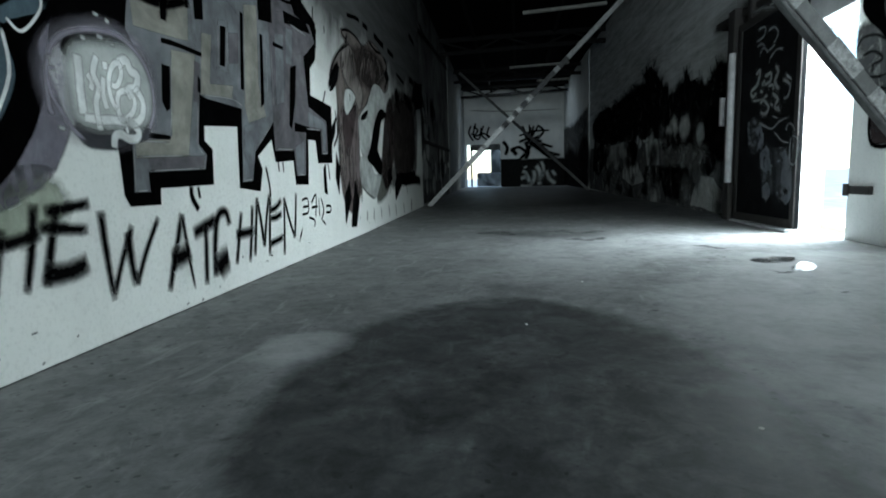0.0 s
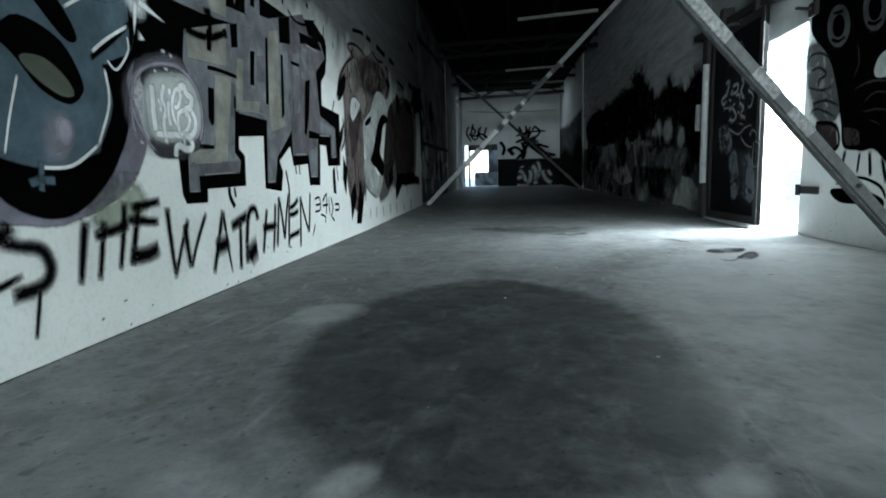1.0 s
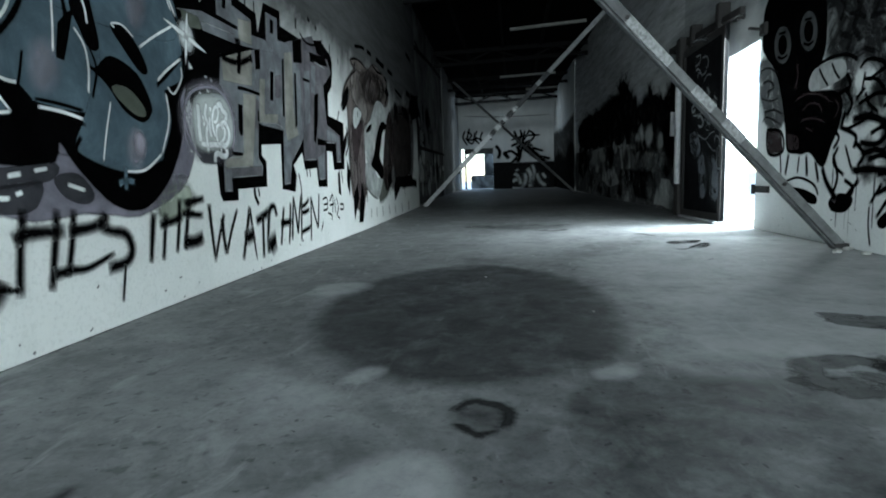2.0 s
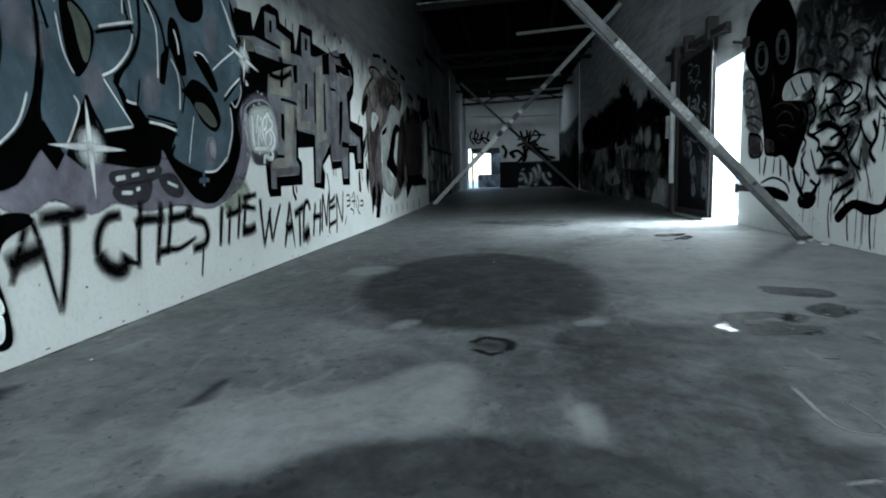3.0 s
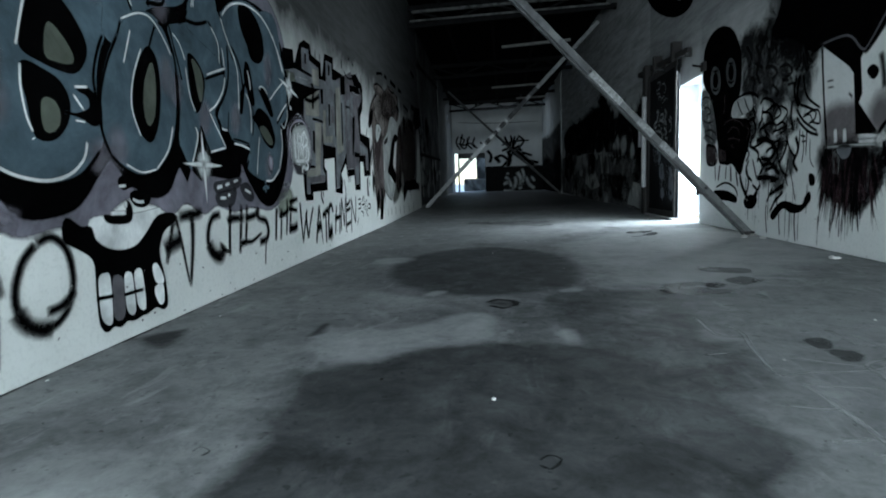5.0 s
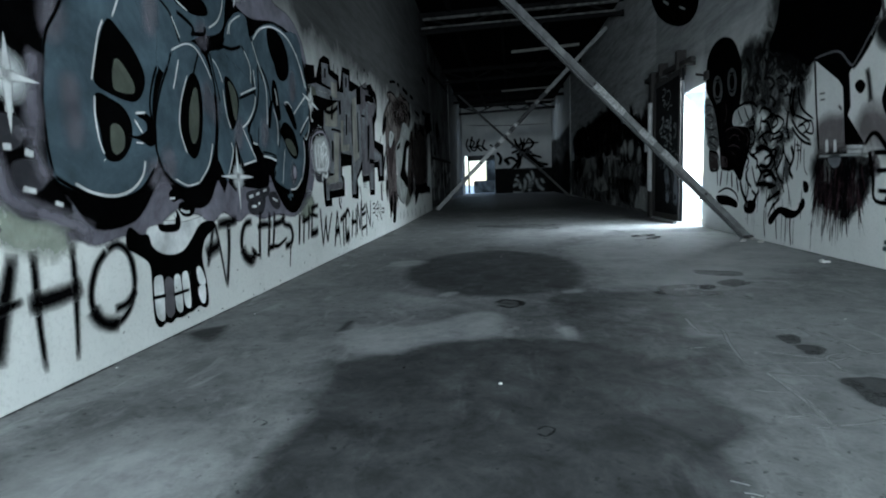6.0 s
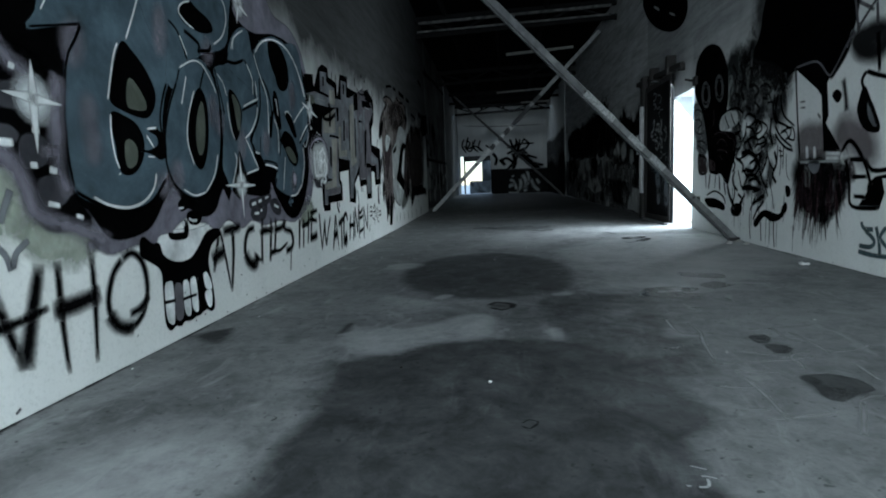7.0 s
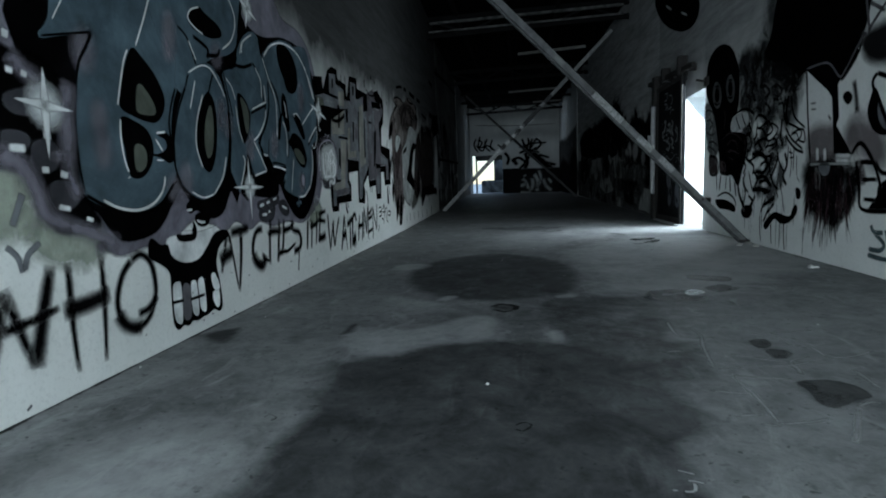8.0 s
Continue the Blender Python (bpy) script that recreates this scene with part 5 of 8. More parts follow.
paint("scrawl", tag, on_left, 0.036, WHITE, (), [([(2.146, 1.29), (2.146, 1.207), (2.143, 1.123), (2.148, 1.027)], 0.048), ([(2.147, 1.022), (2.227, 1.018), (2.338, 1.027), (2.424, 1.026)], 0.041), ([(2.265, 1.308), (2.231, 1.223), (2.257, 1.165), (2.231, 1.086), (2.241, 0.969)], 0.035), ([(2.19, 1.215), (2.218, 1.183), (2.206, 1.145)], 0.03), ([(2.312, 1.293), (2.313, 1.251)], 0.036), ([(2.297, 1.222), (2.282, 1.144), (2.299, 1.07)], 0.032), ([(2.336, 1.191), (2.382, 1.193), (2.42, 1.258), (2.403, 1.302), (2.356, 1.272), (2.327, 1.202), (2.334, 1.126), (2.365, 1.078)], 0.032), ([(2.399, 1.301), (2.462, 1.325), (2.488, 1.284), (2.536, 1.266), (2.518, 1.208), (2.46, 1.185), (2.484, 1.147)], 0.048), ([(2.46, 1.185), (2.389, 1.16), (2.371, 1.092), (2.397, 1.036), (2.473, 1.077), (2.499, 1.136), (2.472, 1.181)], 0.033), ([(2.51, 1.206), (2.561, 1.144), (2.549, 1.072), (2.491, 1.03), (2.437, 1.032)], 0.044), ([(2.424, 1.031), (2.476, 1.017), (2.509, 0.984), (2.488, 0.954), (2.424, 0.949), (2.374, 0.965), (2.333, 0.951), (2.318, 0.897)], 0.038), ([(2.416, 1.03), (2.424, 0.977), (2.434, 0.937)], 0.017)])
paint("stud", tag, on_left, 0.036, PALE, (), [([(2.174, 1.367), (2.209, 1.364)], 0.02), ([(2.275, 1.4), (2.32, 1.393)], 0.021), ([(2.362, 1.383), (2.395, 1.378)], 0.022), ([(2.266, 1.495), (2.306, 1.489)], 0.018), ([(2.342, 1.489), (2.373, 1.475)], 0.021), ([(1.998, 0.969), (2.04, 0.954)], 0.022)])

# ---- the maned head
lion = thing("maned_head_mural", "brown maned animal head with a white muzzle", "mural")
MANE_DARK = spray("mottled_dark_mane_spray", (0.03, 0.026, 0.025), False, 0.8, 3.0, 0.85)
GREEN_DULL = spray("dull_green_spray", (0.13, 0.14, 0.125), False)
FUR = spray("taupe_fur_spray", (0.13, 0.114, 0.107), False)
FUR_PALE = spray("pale_fur_spray", (0.2, 0.184, 0.174), False)
FUR_DARK = spray("dark_fur_spray", (0.035, 0.029, 0.028), False)
SNOUT_RED = spray("dark_red_spray", (0.05, 0.039, 0.04), False)
paint("mane", lion, on_left, 0.005, FUR, [[(6.365, 2.475), (6.699, 2.562), (7.171, 2.583), (7.467, 2.536), (7.945, 2.726), (8.604, 2.72), (9.027, 2.632), (9.202, 2.341), (8.837, 2.171), (8.33, 2.195), (7.841, 2.032), (7.519, 1.811), (7.155, 1.591), (7.011, 1.318), (6.983, 0.871), (7.022, 0.608), (6.752, 0.445), (6.507, 0.335), (6.27, 0.452), (6.126, 0.592), (6.072, 0.922), (6.089, 1.375), (6.06, 1.815), (5.858, 1.866), (6.023, 2.081), (6.376, 2.285), (6.592, 2.401)]], feather=0.05)
paint("brow", lion, on_left, 0.009, FUR_DARK, [[(6.832, 2.293), (7.398, 2.505), (8.412, 2.593), (8.807, 2.454), (8.337, 2.23), (7.78, 2.087), (7.318, 2.1), (6.97, 2.145)]], feather=0.12)
paint("forelock", lion, on_left, 0.009, FUR_PALE, [[(6.414, 2.235), (6.741, 2.376), (6.933, 2.244), (7.067, 2.056), (7.28, 1.907), (7.116, 1.698), (6.854, 1.842), (6.508, 1.957), (6.382, 2.065)]], feather=0.1)
paint("cheek", lion, on_left, 0.0095, ROSE, [[(6.225, 1.486), (6.92, 1.601), (6.952, 1.166), (6.968, 0.796), (6.77, 0.539), (6.391, 0.551), (6.188, 0.792), (6.156, 1.121)]], feather=0.1)
paint("nose", lion, on_left, 0.013, SNOUT_RED, [[(6.301, 1.515), (6.585, 1.561), (6.905, 1.671), (6.77, 1.406), (6.557, 1.144), (6.455, 1.021), (6.303, 1.143)]], feather=0.04)
LION_WHITE = spray("dusty_white_spray", (0.38, 0.4, 0.39))
paint("muzzle", lion, on_left, 0.017, LION_WHITE, [[(7.921, 2.069), (8.244, 2.164), (8.693, 2.122), (8.86, 1.847), (8.463, 1.843), (8.091, 1.612), (7.681, 1.248), (7.43, 1.036), (7.174, 1.057), (7.041, 1.32), (7.058, 1.558), (7.583, 1.796)]], feather=0.025)
paint("jaw", lion, on_left, 0.017, LION_WHITE, [[(7.074, 1.023), (7.494, 1.015), (7.884, 0.793), (8.291, 0.821), (8.175, 0.663), (7.816, 0.465), (7.332, 0.546), (7.036, 0.676), (6.983, 0.871)]], feather=0.025)
paint("mouth", lion, on_left, 0.021, BLACK, [[(8.416, 1.82), (8.766, 1.836), (8.844, 1.772), (8.463, 1.642), (8.291, 1.417), (8.122, 1.19), (8.41, 0.983), (8.245, 0.803), (7.834, 0.918), (7.429, 1.028), (7.634, 1.189), (8.011, 1.596)]], feather=0.012)
paint("nostril", lion, on_left, 0.021, BLACK, [[(7.185, 1.587), (7.565, 1.708), (7.477, 1.604), (7.206, 1.537)]], feather=0.01)
eye3 = paint("eye", lion, on_left, 0.021, PALE, [[(6.456, 1.814), (6.693, 1.852), (6.899, 1.784), (6.707, 1.645), (6.477, 1.535), (6.371, 1.629)]], feather=0.02)
paint("pupil", eye3, on_left, 0.025, BLACK, (), [([(6.631, 1.801), (6.639, 1.706)], 0.035)])
paint("throat", lion, on_left, 0.012, GREEN_DULL, [[(8.478, 0.895), (9.061, 1), (8.88, 0.618), (8.255, 0.449), (7.974, 0.477)]], feather=0.1)
paint("jaw_shade", lion, on_left, 0.013, FUR_DARK, [[(8.913, 1.881), (9.397, 2.085), (9.568, 1.416), (8.999, 0.712), (8.599, 0.622), (8.391, 0.894), (8.574, 1.349)]], feather=0.06)
for pts, width in [([(9.354, 1.887), (9.293, 2.071), (9.127, 2.217)], 0.088), ([(9.817, 2.042), (9.8, 2.221), (9.737, 2.43)], 0.104), ([(10.441, 2.176), (10.549, 2.373), (10.661, 2.585)], 0.1), ([(11.119, 2.209), (11.318, 2.442), (11.676, 2.684)], 0.107), ([(12.029, 2.14), (12.43, 2.376), (12.965, 2.682)], 0.105), ([(9.04, 0.904), (9.088, 0.663), (8.947, 0.473)], 0.097), ([(9.657, 0.811), (9.714, 0.553), (9.79, 0.373)], 0.093), ([(10.515, 0.794), (10.737, 0.567), (10.835, 0.38)], 0.091), ([(11.577, 0.944), (12.026, 0.723), (12.34, 0.539)], 0.102)]:
    paint("spike", lion, on_left, 0.0105 + 0.0001 * (len(lion.children) % 20), MANE_DARK, (), [(pts, width, 0.75)])
paint("lower_mane", lion, on_left, 0.01, MANE_DARK, [[(9.288, 2.051), (10.11, 2.328), (11.466, 2.44), (12.424, 2.35), (12.202, 1.083), (11.531, 0.749), (9.861, 0.687), (9.086, 0.653), (8.893, 0.902), (9.145, 1.387), (8.941, 1.792)]], feather=0.1)
paint("mane", lion, on_left, 0.0115, BROWN_HAIR, [[(9.646, 1.772), (10.75, 2.106), (11.709, 2.164), (11.636, 1.19), (10.283, 0.924), (9.612, 1.116)]], feather=0.25)
for pts, width in [([(7.804, 2.027), (7.516, 1.795), (7.092, 1.576), (6.981, 1.315)], 0.023), ([(6.981, 1.315), (7.039, 1.156), (7.203, 1.043)], 0.023), ([(7.013, 0.872), (7.036, 0.676), (7.332, 0.546), (7.777, 0.458)], 0.024), ([(6.408, 1.82), (6.696, 1.866), (6.931, 1.803)], 0.021), ([(6.928, 1.789), (6.704, 1.631), (6.475, 1.521)], 0.021), ([(6.225, 1.486), (6.179, 1.122), (6.249, 0.859)], 0.02), ([(6.928, 1.638), (6.863, 1.306), (6.735, 0.939)], 0.029), ([(7.387, 2.451), (7.618, 2.309), (7.64, 2.079)], 0.024), ([(7.08, 2.418), (7.165, 2.256), (7.383, 2.112)], 0.023), ([(7.913, 2.567), (8.22, 2.427), (8.339, 2.239)], 0.035), ([(6.694, 2.399), (6.769, 2.245), (6.962, 2.108)], 0.022), ([(6.407, 2.201), (6.369, 1.997), (6.437, 1.844)], 0.02), ([(6.624, 1.218), (6.665, 0.866), (6.509, 0.618)], 0.029), ([(6.115, 1.634), (6.106, 1.344), (6.156, 1.121)], 0.026)]:
    paint("contour", lion, on_left, 0.0215 + 0.0001 * (len(lion.children) % 20), FUR_DARK, (), [(pts, width)])
hair = random.Random(3)
crown = [(6.446, 2.405), (7.398, 2.505), (8.196, 2.688), (8.996, 2.489)]
fringe = [(6.152, 1.83), (6.905, 1.814), (7.82, 2.109), (8.334, 2.212)]
for i in range(46):
    u = hair.random() * 2.99
    k, w = int(u), u - int(u)
    a = [crown[k][c] + (crown[k + 1][c] - crown[k][c]) * w for c in (0, 1)]
    b = [fringe[k][c] + (fringe[k + 1][c] - fringe[k][c]) * w for c in (0, 1)]
    s0, s1 = hair.uniform(0.0, 0.5), hair.uniform(0.6, 1.0)
    path = [(a[0] + (b[0] - a[0]) * s + hair.uniform(-0.02, 0.02), a[1] + (b[1] - a[1]) * s) for s in (s0, (s0 + s1) / 2, s1)]
    paint("hair", lion, on_left, 0.014 + 0.0001 * i, hair.choice((FUR, FUR, FUR_PALE, FUR_DARK, FUR_DARK)), (), [(path, hair.uniform(0.02, 0.05), 0.7)])
top_row, low_row = [(6.034, 1.56), (6.835, 0.869)], [(5.932, 0.662), (6.88, 0.499)]
for i in range(26):
    u = hair.random()
    y0 = top_row[0][0] + (top_row[1][0] - top_row[0][0]) * u
    z0 = (top_row[0][1] + (top_row[1][1] - top_row[0][1]) * u) * hair.uniform(0.7, 1.0)
    z1 = low_row[0][1] + (low_row[1][1] - low_row[0][1]) * u + hair.uniform(-0.05, 0.25)
    paint("hair", lion, on_left, 0.022 + 0.0001 * i, hair.choice((FUR_DARK, FUR, FUR_PALE, ROSE)), (), [([(y0, z0), (y0 + hair.uniform(-0.03, 0.05), (z0 + z1) / 2), (y0 + hair.uniform(-0.02, 0.08), z1)], hair.uniform(0.02, 0.06), 0.8)])
paint("lock", lion, on_left, 0.027, BLACK, (), [([(5.818, 1.864), (6.021, 2.068), (6.324, 2.26), (6.643, 2.4), (6.389, 2.482), (6.728, 2.576), (7.112, 2.583), (7.345, 2.552)], 0.027), ([(7.837, 2.716), (8.274, 2.689), (8.646, 2.721)], 0.044), ([(8.86, 2.706), (9.075, 2.642), (9.073, 2.412), (8.841, 2.19)], 0.067), ([(5.753, 1.733), (6.001, 1.959), (6.195, 2.06)], 0.077), ([(6.542, 2.396), (6.638, 2.506)], 0.056), ([(5.962, 1.519), (6.025, 1.273), (5.841, 1.103)], 0.039), ([(6.069, 1.148), (6.037, 0.856), (5.926, 0.63)], 0.039), ([(6.24, 0.556), (6.264, 0.418), (6.185, 0.266)], 0.061, 0.6), ([(6.693, 0.723), (6.749, 0.43), (6.554, 0.152)], 0.116, 0.6), ([(7.03, 0.645), (6.985, 0.419)], 0.06, 0.5), ([(6.659, 2.751), (7.104, 2.837), (7.313, 2.853)], 0.052), ([(7.469, 2.866), (7.801, 2.879)], 0.074), ([(8.163, 2.893), (8.64, 2.893), (8.902, 2.902)], 0.091), ([(9.18, 2.912), (9.788, 2.914)], 0.083), ([(9.955, 2.669), (10.867, 2.62)], 0.069), ([(5.715, 2.37), (5.719, 2.284)], 0.03), ([(5.647, 1.687), (5.523, 1.523), (5.422, 1.367)], 0.03)])
paint("lock", lion, on_left, 0.028, BLACK, (), [([(9.886, 2.355), (10.199, 2.196), (10.288, 2.05)], 0.075, 0.6), ([(10.746, 2.381), (11.29, 2.323), (11.715, 2.189)], 0.095, 0.6), ([(12.167, 2.714), (12.648, 2.533), (13.675, 2.702)], 0.213), ([(9.567, 0.912), (9.623, 0.658), (9.451, 0.386)], 0.092, 0.6), ([(9.884, 0.792), (10.916, 0.726), (11.879, 0.824)], 0.162), ([(9.03, 0.856), (9.078, 0.615)], 0.087, 0.6), ([(11.269, 0.317), (11.207, 0.055)], 0.071), ([(13.317, 4.488), (14.115, 4.43), (15.558, 4.492)], 0.074), ([(11.634, 3.796), (12.417, 3.75)], 0.105)])
for pts in [[(6.238, 2.05), (6.141, 1.892), (5.918, 1.742), (5.807, 1.7), (5.945, 1.887)], [(5.994, 1.46), (5.914, 1.264), (5.755, 1.086), (5.819, 1.318)], [(5.916, 1.044), (6.037, 0.856), (5.959, 0.564), (5.863, 0.758)], [(6.424, 0.724), (6.488, 0.513), (6.176, 0.219), (6.161, 0.525)], [(6.658, 0.687), (6.872, 0.462), (6.664, 0.142), (6.418, 0.15), (6.528, 0.44)], [(5.504, 0.907), (5.521, 0.578), (5.431, 0.61), (5.437, 0.846)], [(9.065, 2.594), (9.274, 2.447), (9.053, 2.316), (8.85, 2.444)], [(9.051, 0.952), (9.264, 0.76), (8.88, 0.618), (8.778, 0.806)], [(9.657, 0.811), (11.98, 0.888), (11.918, 0.635), (10.221, 0.652), (9.444, 0.356), (9.391, 0.61)], [(9.897, 2.407), (10.218, 2.282), (10.016, 2.171), (9.759, 2.285)], [(10.828, 2.448), (11.753, 2.35), (11.709, 2.164), (10.987, 2.248)], [(12.286, 2.857), (13.559, 3.071), (13.415, 2.502), (12.323, 2.299), (11.949, 2.498)]]:
    paint("tuft", lion, on_left, 0.0295, SOFT, [pts], feather=0.02, rounded=False)
for i, (pts, width) in enumerate([([(6.092, 1.63), (5.996, 1.239), (6.072, 0.922)], 0.026), ([(6.132, 1.12), (6.236, 0.792), (6.234, 0.522)], 0.034), ([(6.59, 1.041), (6.651, 0.794), (6.522, 0.547)], 0.036), ([(6.33, 1.795), (6.207, 1.517), (6.253, 1.259)], 0.027), ([(7.158, 2.218), (7.303, 2.023), (7.145, 1.849)], 0.024), ([(6.79, 2.353), (6.521, 2.026), (6.599, 1.905)], 0.028), ([(7.738, 2.567), (7.854, 2.275), (7.64, 2.079)], 0.034), ([(8.297, 2.61), (8.538, 2.403), (8.33, 2.195)], 0.037)]):
    paint("streak", lion, on_left, 0.0262 + 0.0001 * i, (ROSE, FUR_PALE)[i % 2], (), [(pts, width, 0.6)])
paint("bar_mark", lion, on_left, 0.013, DULL, (), [([(7.285, 0.31), (7.253, 0.154)], 0.047), ([(7.711, 0.319), (7.674, 0.137)], 0.049), ([(8.186, 0.319), (8.227, 0.112)], 0.053), ([(8.815, 0.315), (8.867, 0.102)], 0.066), ([(9.433, 0.306), (9.494, 0.077)], 0.061), ([(10.267, 0.289), (10.347, 0.063)], 0.066)])
paint("scrawl", lion, on_left, 0.017, BLACK, (), [([(11.47, 2.83), (12.135, 2.815), (11.86, 2.39)], 0.12), ([(12.155, 2.88), (13.325, 2.93)], 0.12), ([(9.81, 2.235), (10.255, 1.96)], 0.1), ([(10.235, 0.71), (12.08, 0.725), (12.75, 0.665)], 0.2), ([(13.055, 2.68), (13.16, 2.27)], 0.1)])

scuffs = thing("wall_scuffs", "small dark scuffs and chips low on the whitewash", "stain")
rub = random.Random(17)
for i in range(44):
    y0, z0 = rub.uniform(-2.5, 9.0), 0.02 + 0.3 * rub.random() ** 2.5
    a = rub.uniform(-0.5, 0.9)
    d = rub.uniform(0.01, 0.035)
    paint("scuff", scuffs, on_left, 0.03, rub.choice((DULL, DULL, TAUPE)), (), [([(y0, z0), (y0 + d * math.cos(a), z0 + d * math.sin(a))], rub.uniform(0.006, 0.015))])
    if i % 2:
        paint("scuff", scuffs, on_right, 0.03, rub.choice((DULL, DULL, TAUPE)), (), [([(y0 * 0.6, z0), (y0 * 0.6 + d * math.cos(a), z0 + d * math.sin(a))], rub.uniform(0.006, 0.015))])

# ---------------------------------------------------------------- right wall paint
imp = thing("big_eyed_character_mural", "black cartoon character with staring ringed eyes and a white fist", "mural")
paint("body", imp, on_right, 0.006, BLACK, [[(5.73, 2.272), (5.688, 2.592), (5.389, 2.741), (5.01, 2.727), (4.674, 2.583), (4.445, 2.296), (4.39, 2.008), (4.417, 1.774), (4.535, 1.673), (4.608, 1.56), (4.55, 1.456), (4.205, 1.4), (4.082, 1.307), (4.094, 1.115), (4.224, 0.912), (4.332, 0.74), (4.57, 0.886), (4.776, 0.88), (5.002, 0.979), (5.095, 1.195), (5.196, 1.506), (5.38, 1.835), (5.696, 2.108)]], feather=0.03)
eye = paint("eye", imp, on_right, 0.01, DIM_GREY, [[(5.056, 2.031), (5.082, 1.925), (5.167, 1.87), (5.283, 1.89), (5.385, 1.979), (5.431, 2.104), (5.403, 2.214), (5.312, 2.266), (5.196, 2.241), (5.099, 2.151)]], feather=0.02)
paint("pupil", eye, on_right, 0.014, BLACK, [[(5.146, 2.049), (5.16, 1.995), (5.203, 1.968), (5.261, 1.979), (5.311, 2.023), (5.334, 2.085), (5.32, 2.14), (5.275, 2.166), (5.217, 2.154), (5.168, 2.109)]], feather=0.015)
paint("iris_mark", eye, on_right, 0.014, BLACK, (), [([(5.35, 1.967), (5.228, 1.923), (5.114, 1.94)], 0.03), ([(5.348, 2.208), (5.171, 2.186)], 0.03)])
eye = paint("eye", imp, on_right, 0.01, DIM_GREY, [[(4.541, 2.039), (4.562, 1.936), (4.635, 1.883), (4.735, 1.902), (4.823, 1.987), (4.864, 2.107), (4.841, 2.213), (4.764, 2.263), (4.664, 2.24), (4.58, 2.154)]], feather=0.02)
paint("pupil", eye, on_right, 0.014, BLACK, [[(4.619, 2.056), (4.63, 2.004), (4.667, 1.977), (4.717, 1.987), (4.76, 2.03), (4.78, 2.089), (4.769, 2.142), (4.731, 2.168), (4.681, 2.156), (4.639, 2.114)]], feather=0.015)
paint("iris_mark", eye, on_right, 0.014, BLACK, (), [([(4.793, 1.98), (4.688, 1.939), (4.591, 1.955)], 0.028), ([(4.794, 2.203), (4.642, 2.183)], 0.028)])
fist = paint("fist", imp, on_right, 0.01, WHITE_DULL, [[(4.64, 1.55), (4.551, 1.661), (4.288, 1.68), (4.083, 1.659), (4.032, 1.543), (4.17, 1.499), (4.393, 1.476), (4.585, 1.481)]], feather=0.015)
paint("knuckle", fist, on_right, 0.014, BLACK, (), [([(4.471, 1.669), (4.401, 1.578), (4.301, 1.478)], 0.027), ([(4.257, 1.675), (4.191, 1.58), (4.113, 1.504)], 0.026)])
paint("forearm", imp, on_right, 0.008, BLACK, (), [([(4.569, 1.692), (4.291, 1.726), (4.031, 1.701), (3.863, 1.617)], 0.032), ([(4.018, 1.541), (3.953, 1.419), (4.116, 1.376)], 0.038)])
for pts, width in [([(4.926, 1.423), (4.683, 1.458), (4.419, 1.412), (4.227, 1.31)], 0.034), ([(4.772, 1.284), (4.624, 1.353), (4.443, 1.32), (4.373, 1.232)], 0.027), ([(4.801, 1.2), (4.563, 1.208), (4.304, 1.145)], 0.028), ([(4.201, 1.347), (4.106, 1.258), (4.184, 1.148)], 0.033), ([(4.691, 1.134), (4.486, 1.063)], 0.028), ([(4.922, 1.834), (4.873, 1.668), (4.935, 1.533)], 0.043)]:
    paint("snout_line", imp, on_right, 0.01 + 0.0001 * len(imp.children), DIM_WINE, (), [(pts, width)])
block = paint("lettered_block", imp, on_right, 0.01, SNOUT_RED, [[(5.541, 1.183), (5.186, 1.126), (5.131, 0.91), (5.477, 0.908)]], feather=0.015, rounded=False)
paint("border", block, on_right, 0.014, BLACK, (), [([(5.541, 1.183), (5.186, 1.126), (5.131, 0.91), (5.477, 0.908), (5.541, 1.183)], 0.038)])
block = paint("lettered_block", imp, on_right, 0.01, SNOUT_RED, [[(5.07, 1.118), (4.808, 1.063), (4.778, 0.909), (5.016, 0.92)]], feather=0.015, rounded=False)
paint("border", block, on_right, 0.014, BLACK, (), [([(5.07, 1.118), (4.808, 1.063), (4.778, 0.909), (5.016, 0.92), (5.07, 1.118)], 0.036)])
paint("leg", imp, on_right, 0.006, BLACK, (), [([(5.189, 0.897), (5.15, 0.649)], 0.031), ([(4.995, 0.889), (5.052, 0.649)], 0.046), ([(4.773, 0.851), (4.794, 0.662)], 0.029), ([(4.635, 0.86), (4.6, 0.631)], 0.043), ([(4.464, 0.798), (4.382, 0.575)], 0.042)])
paint("shoe", imp, on_right, 0.01, BLACK, [[(5.198, 0.494), (4.891, 0.513), (4.64, 0.495), (4.419, 0.435), (4.43, 0.372), (4.702, 0.392), (5.033, 0.397)]], [([(5.123, 0.557), (4.791, 0.625), (4.478, 0.561), (4.372, 0.45)], 0.028)], feather=0.015)
paint("shoe", imp, on_right, 0.01, BLACK, [[(4.181, 0.4), (4.011, 0.471), (3.828, 0.437), (3.915, 0.33), (4.115, 0.322)]], [([(4.331, 0.726), (4.242, 0.576), (4.065, 0.417)], 0.061)], feather=0.015)

sketch = thing("face_sketch_graffiti", "small outlined face sprayed beside the doorway", "graffiti")
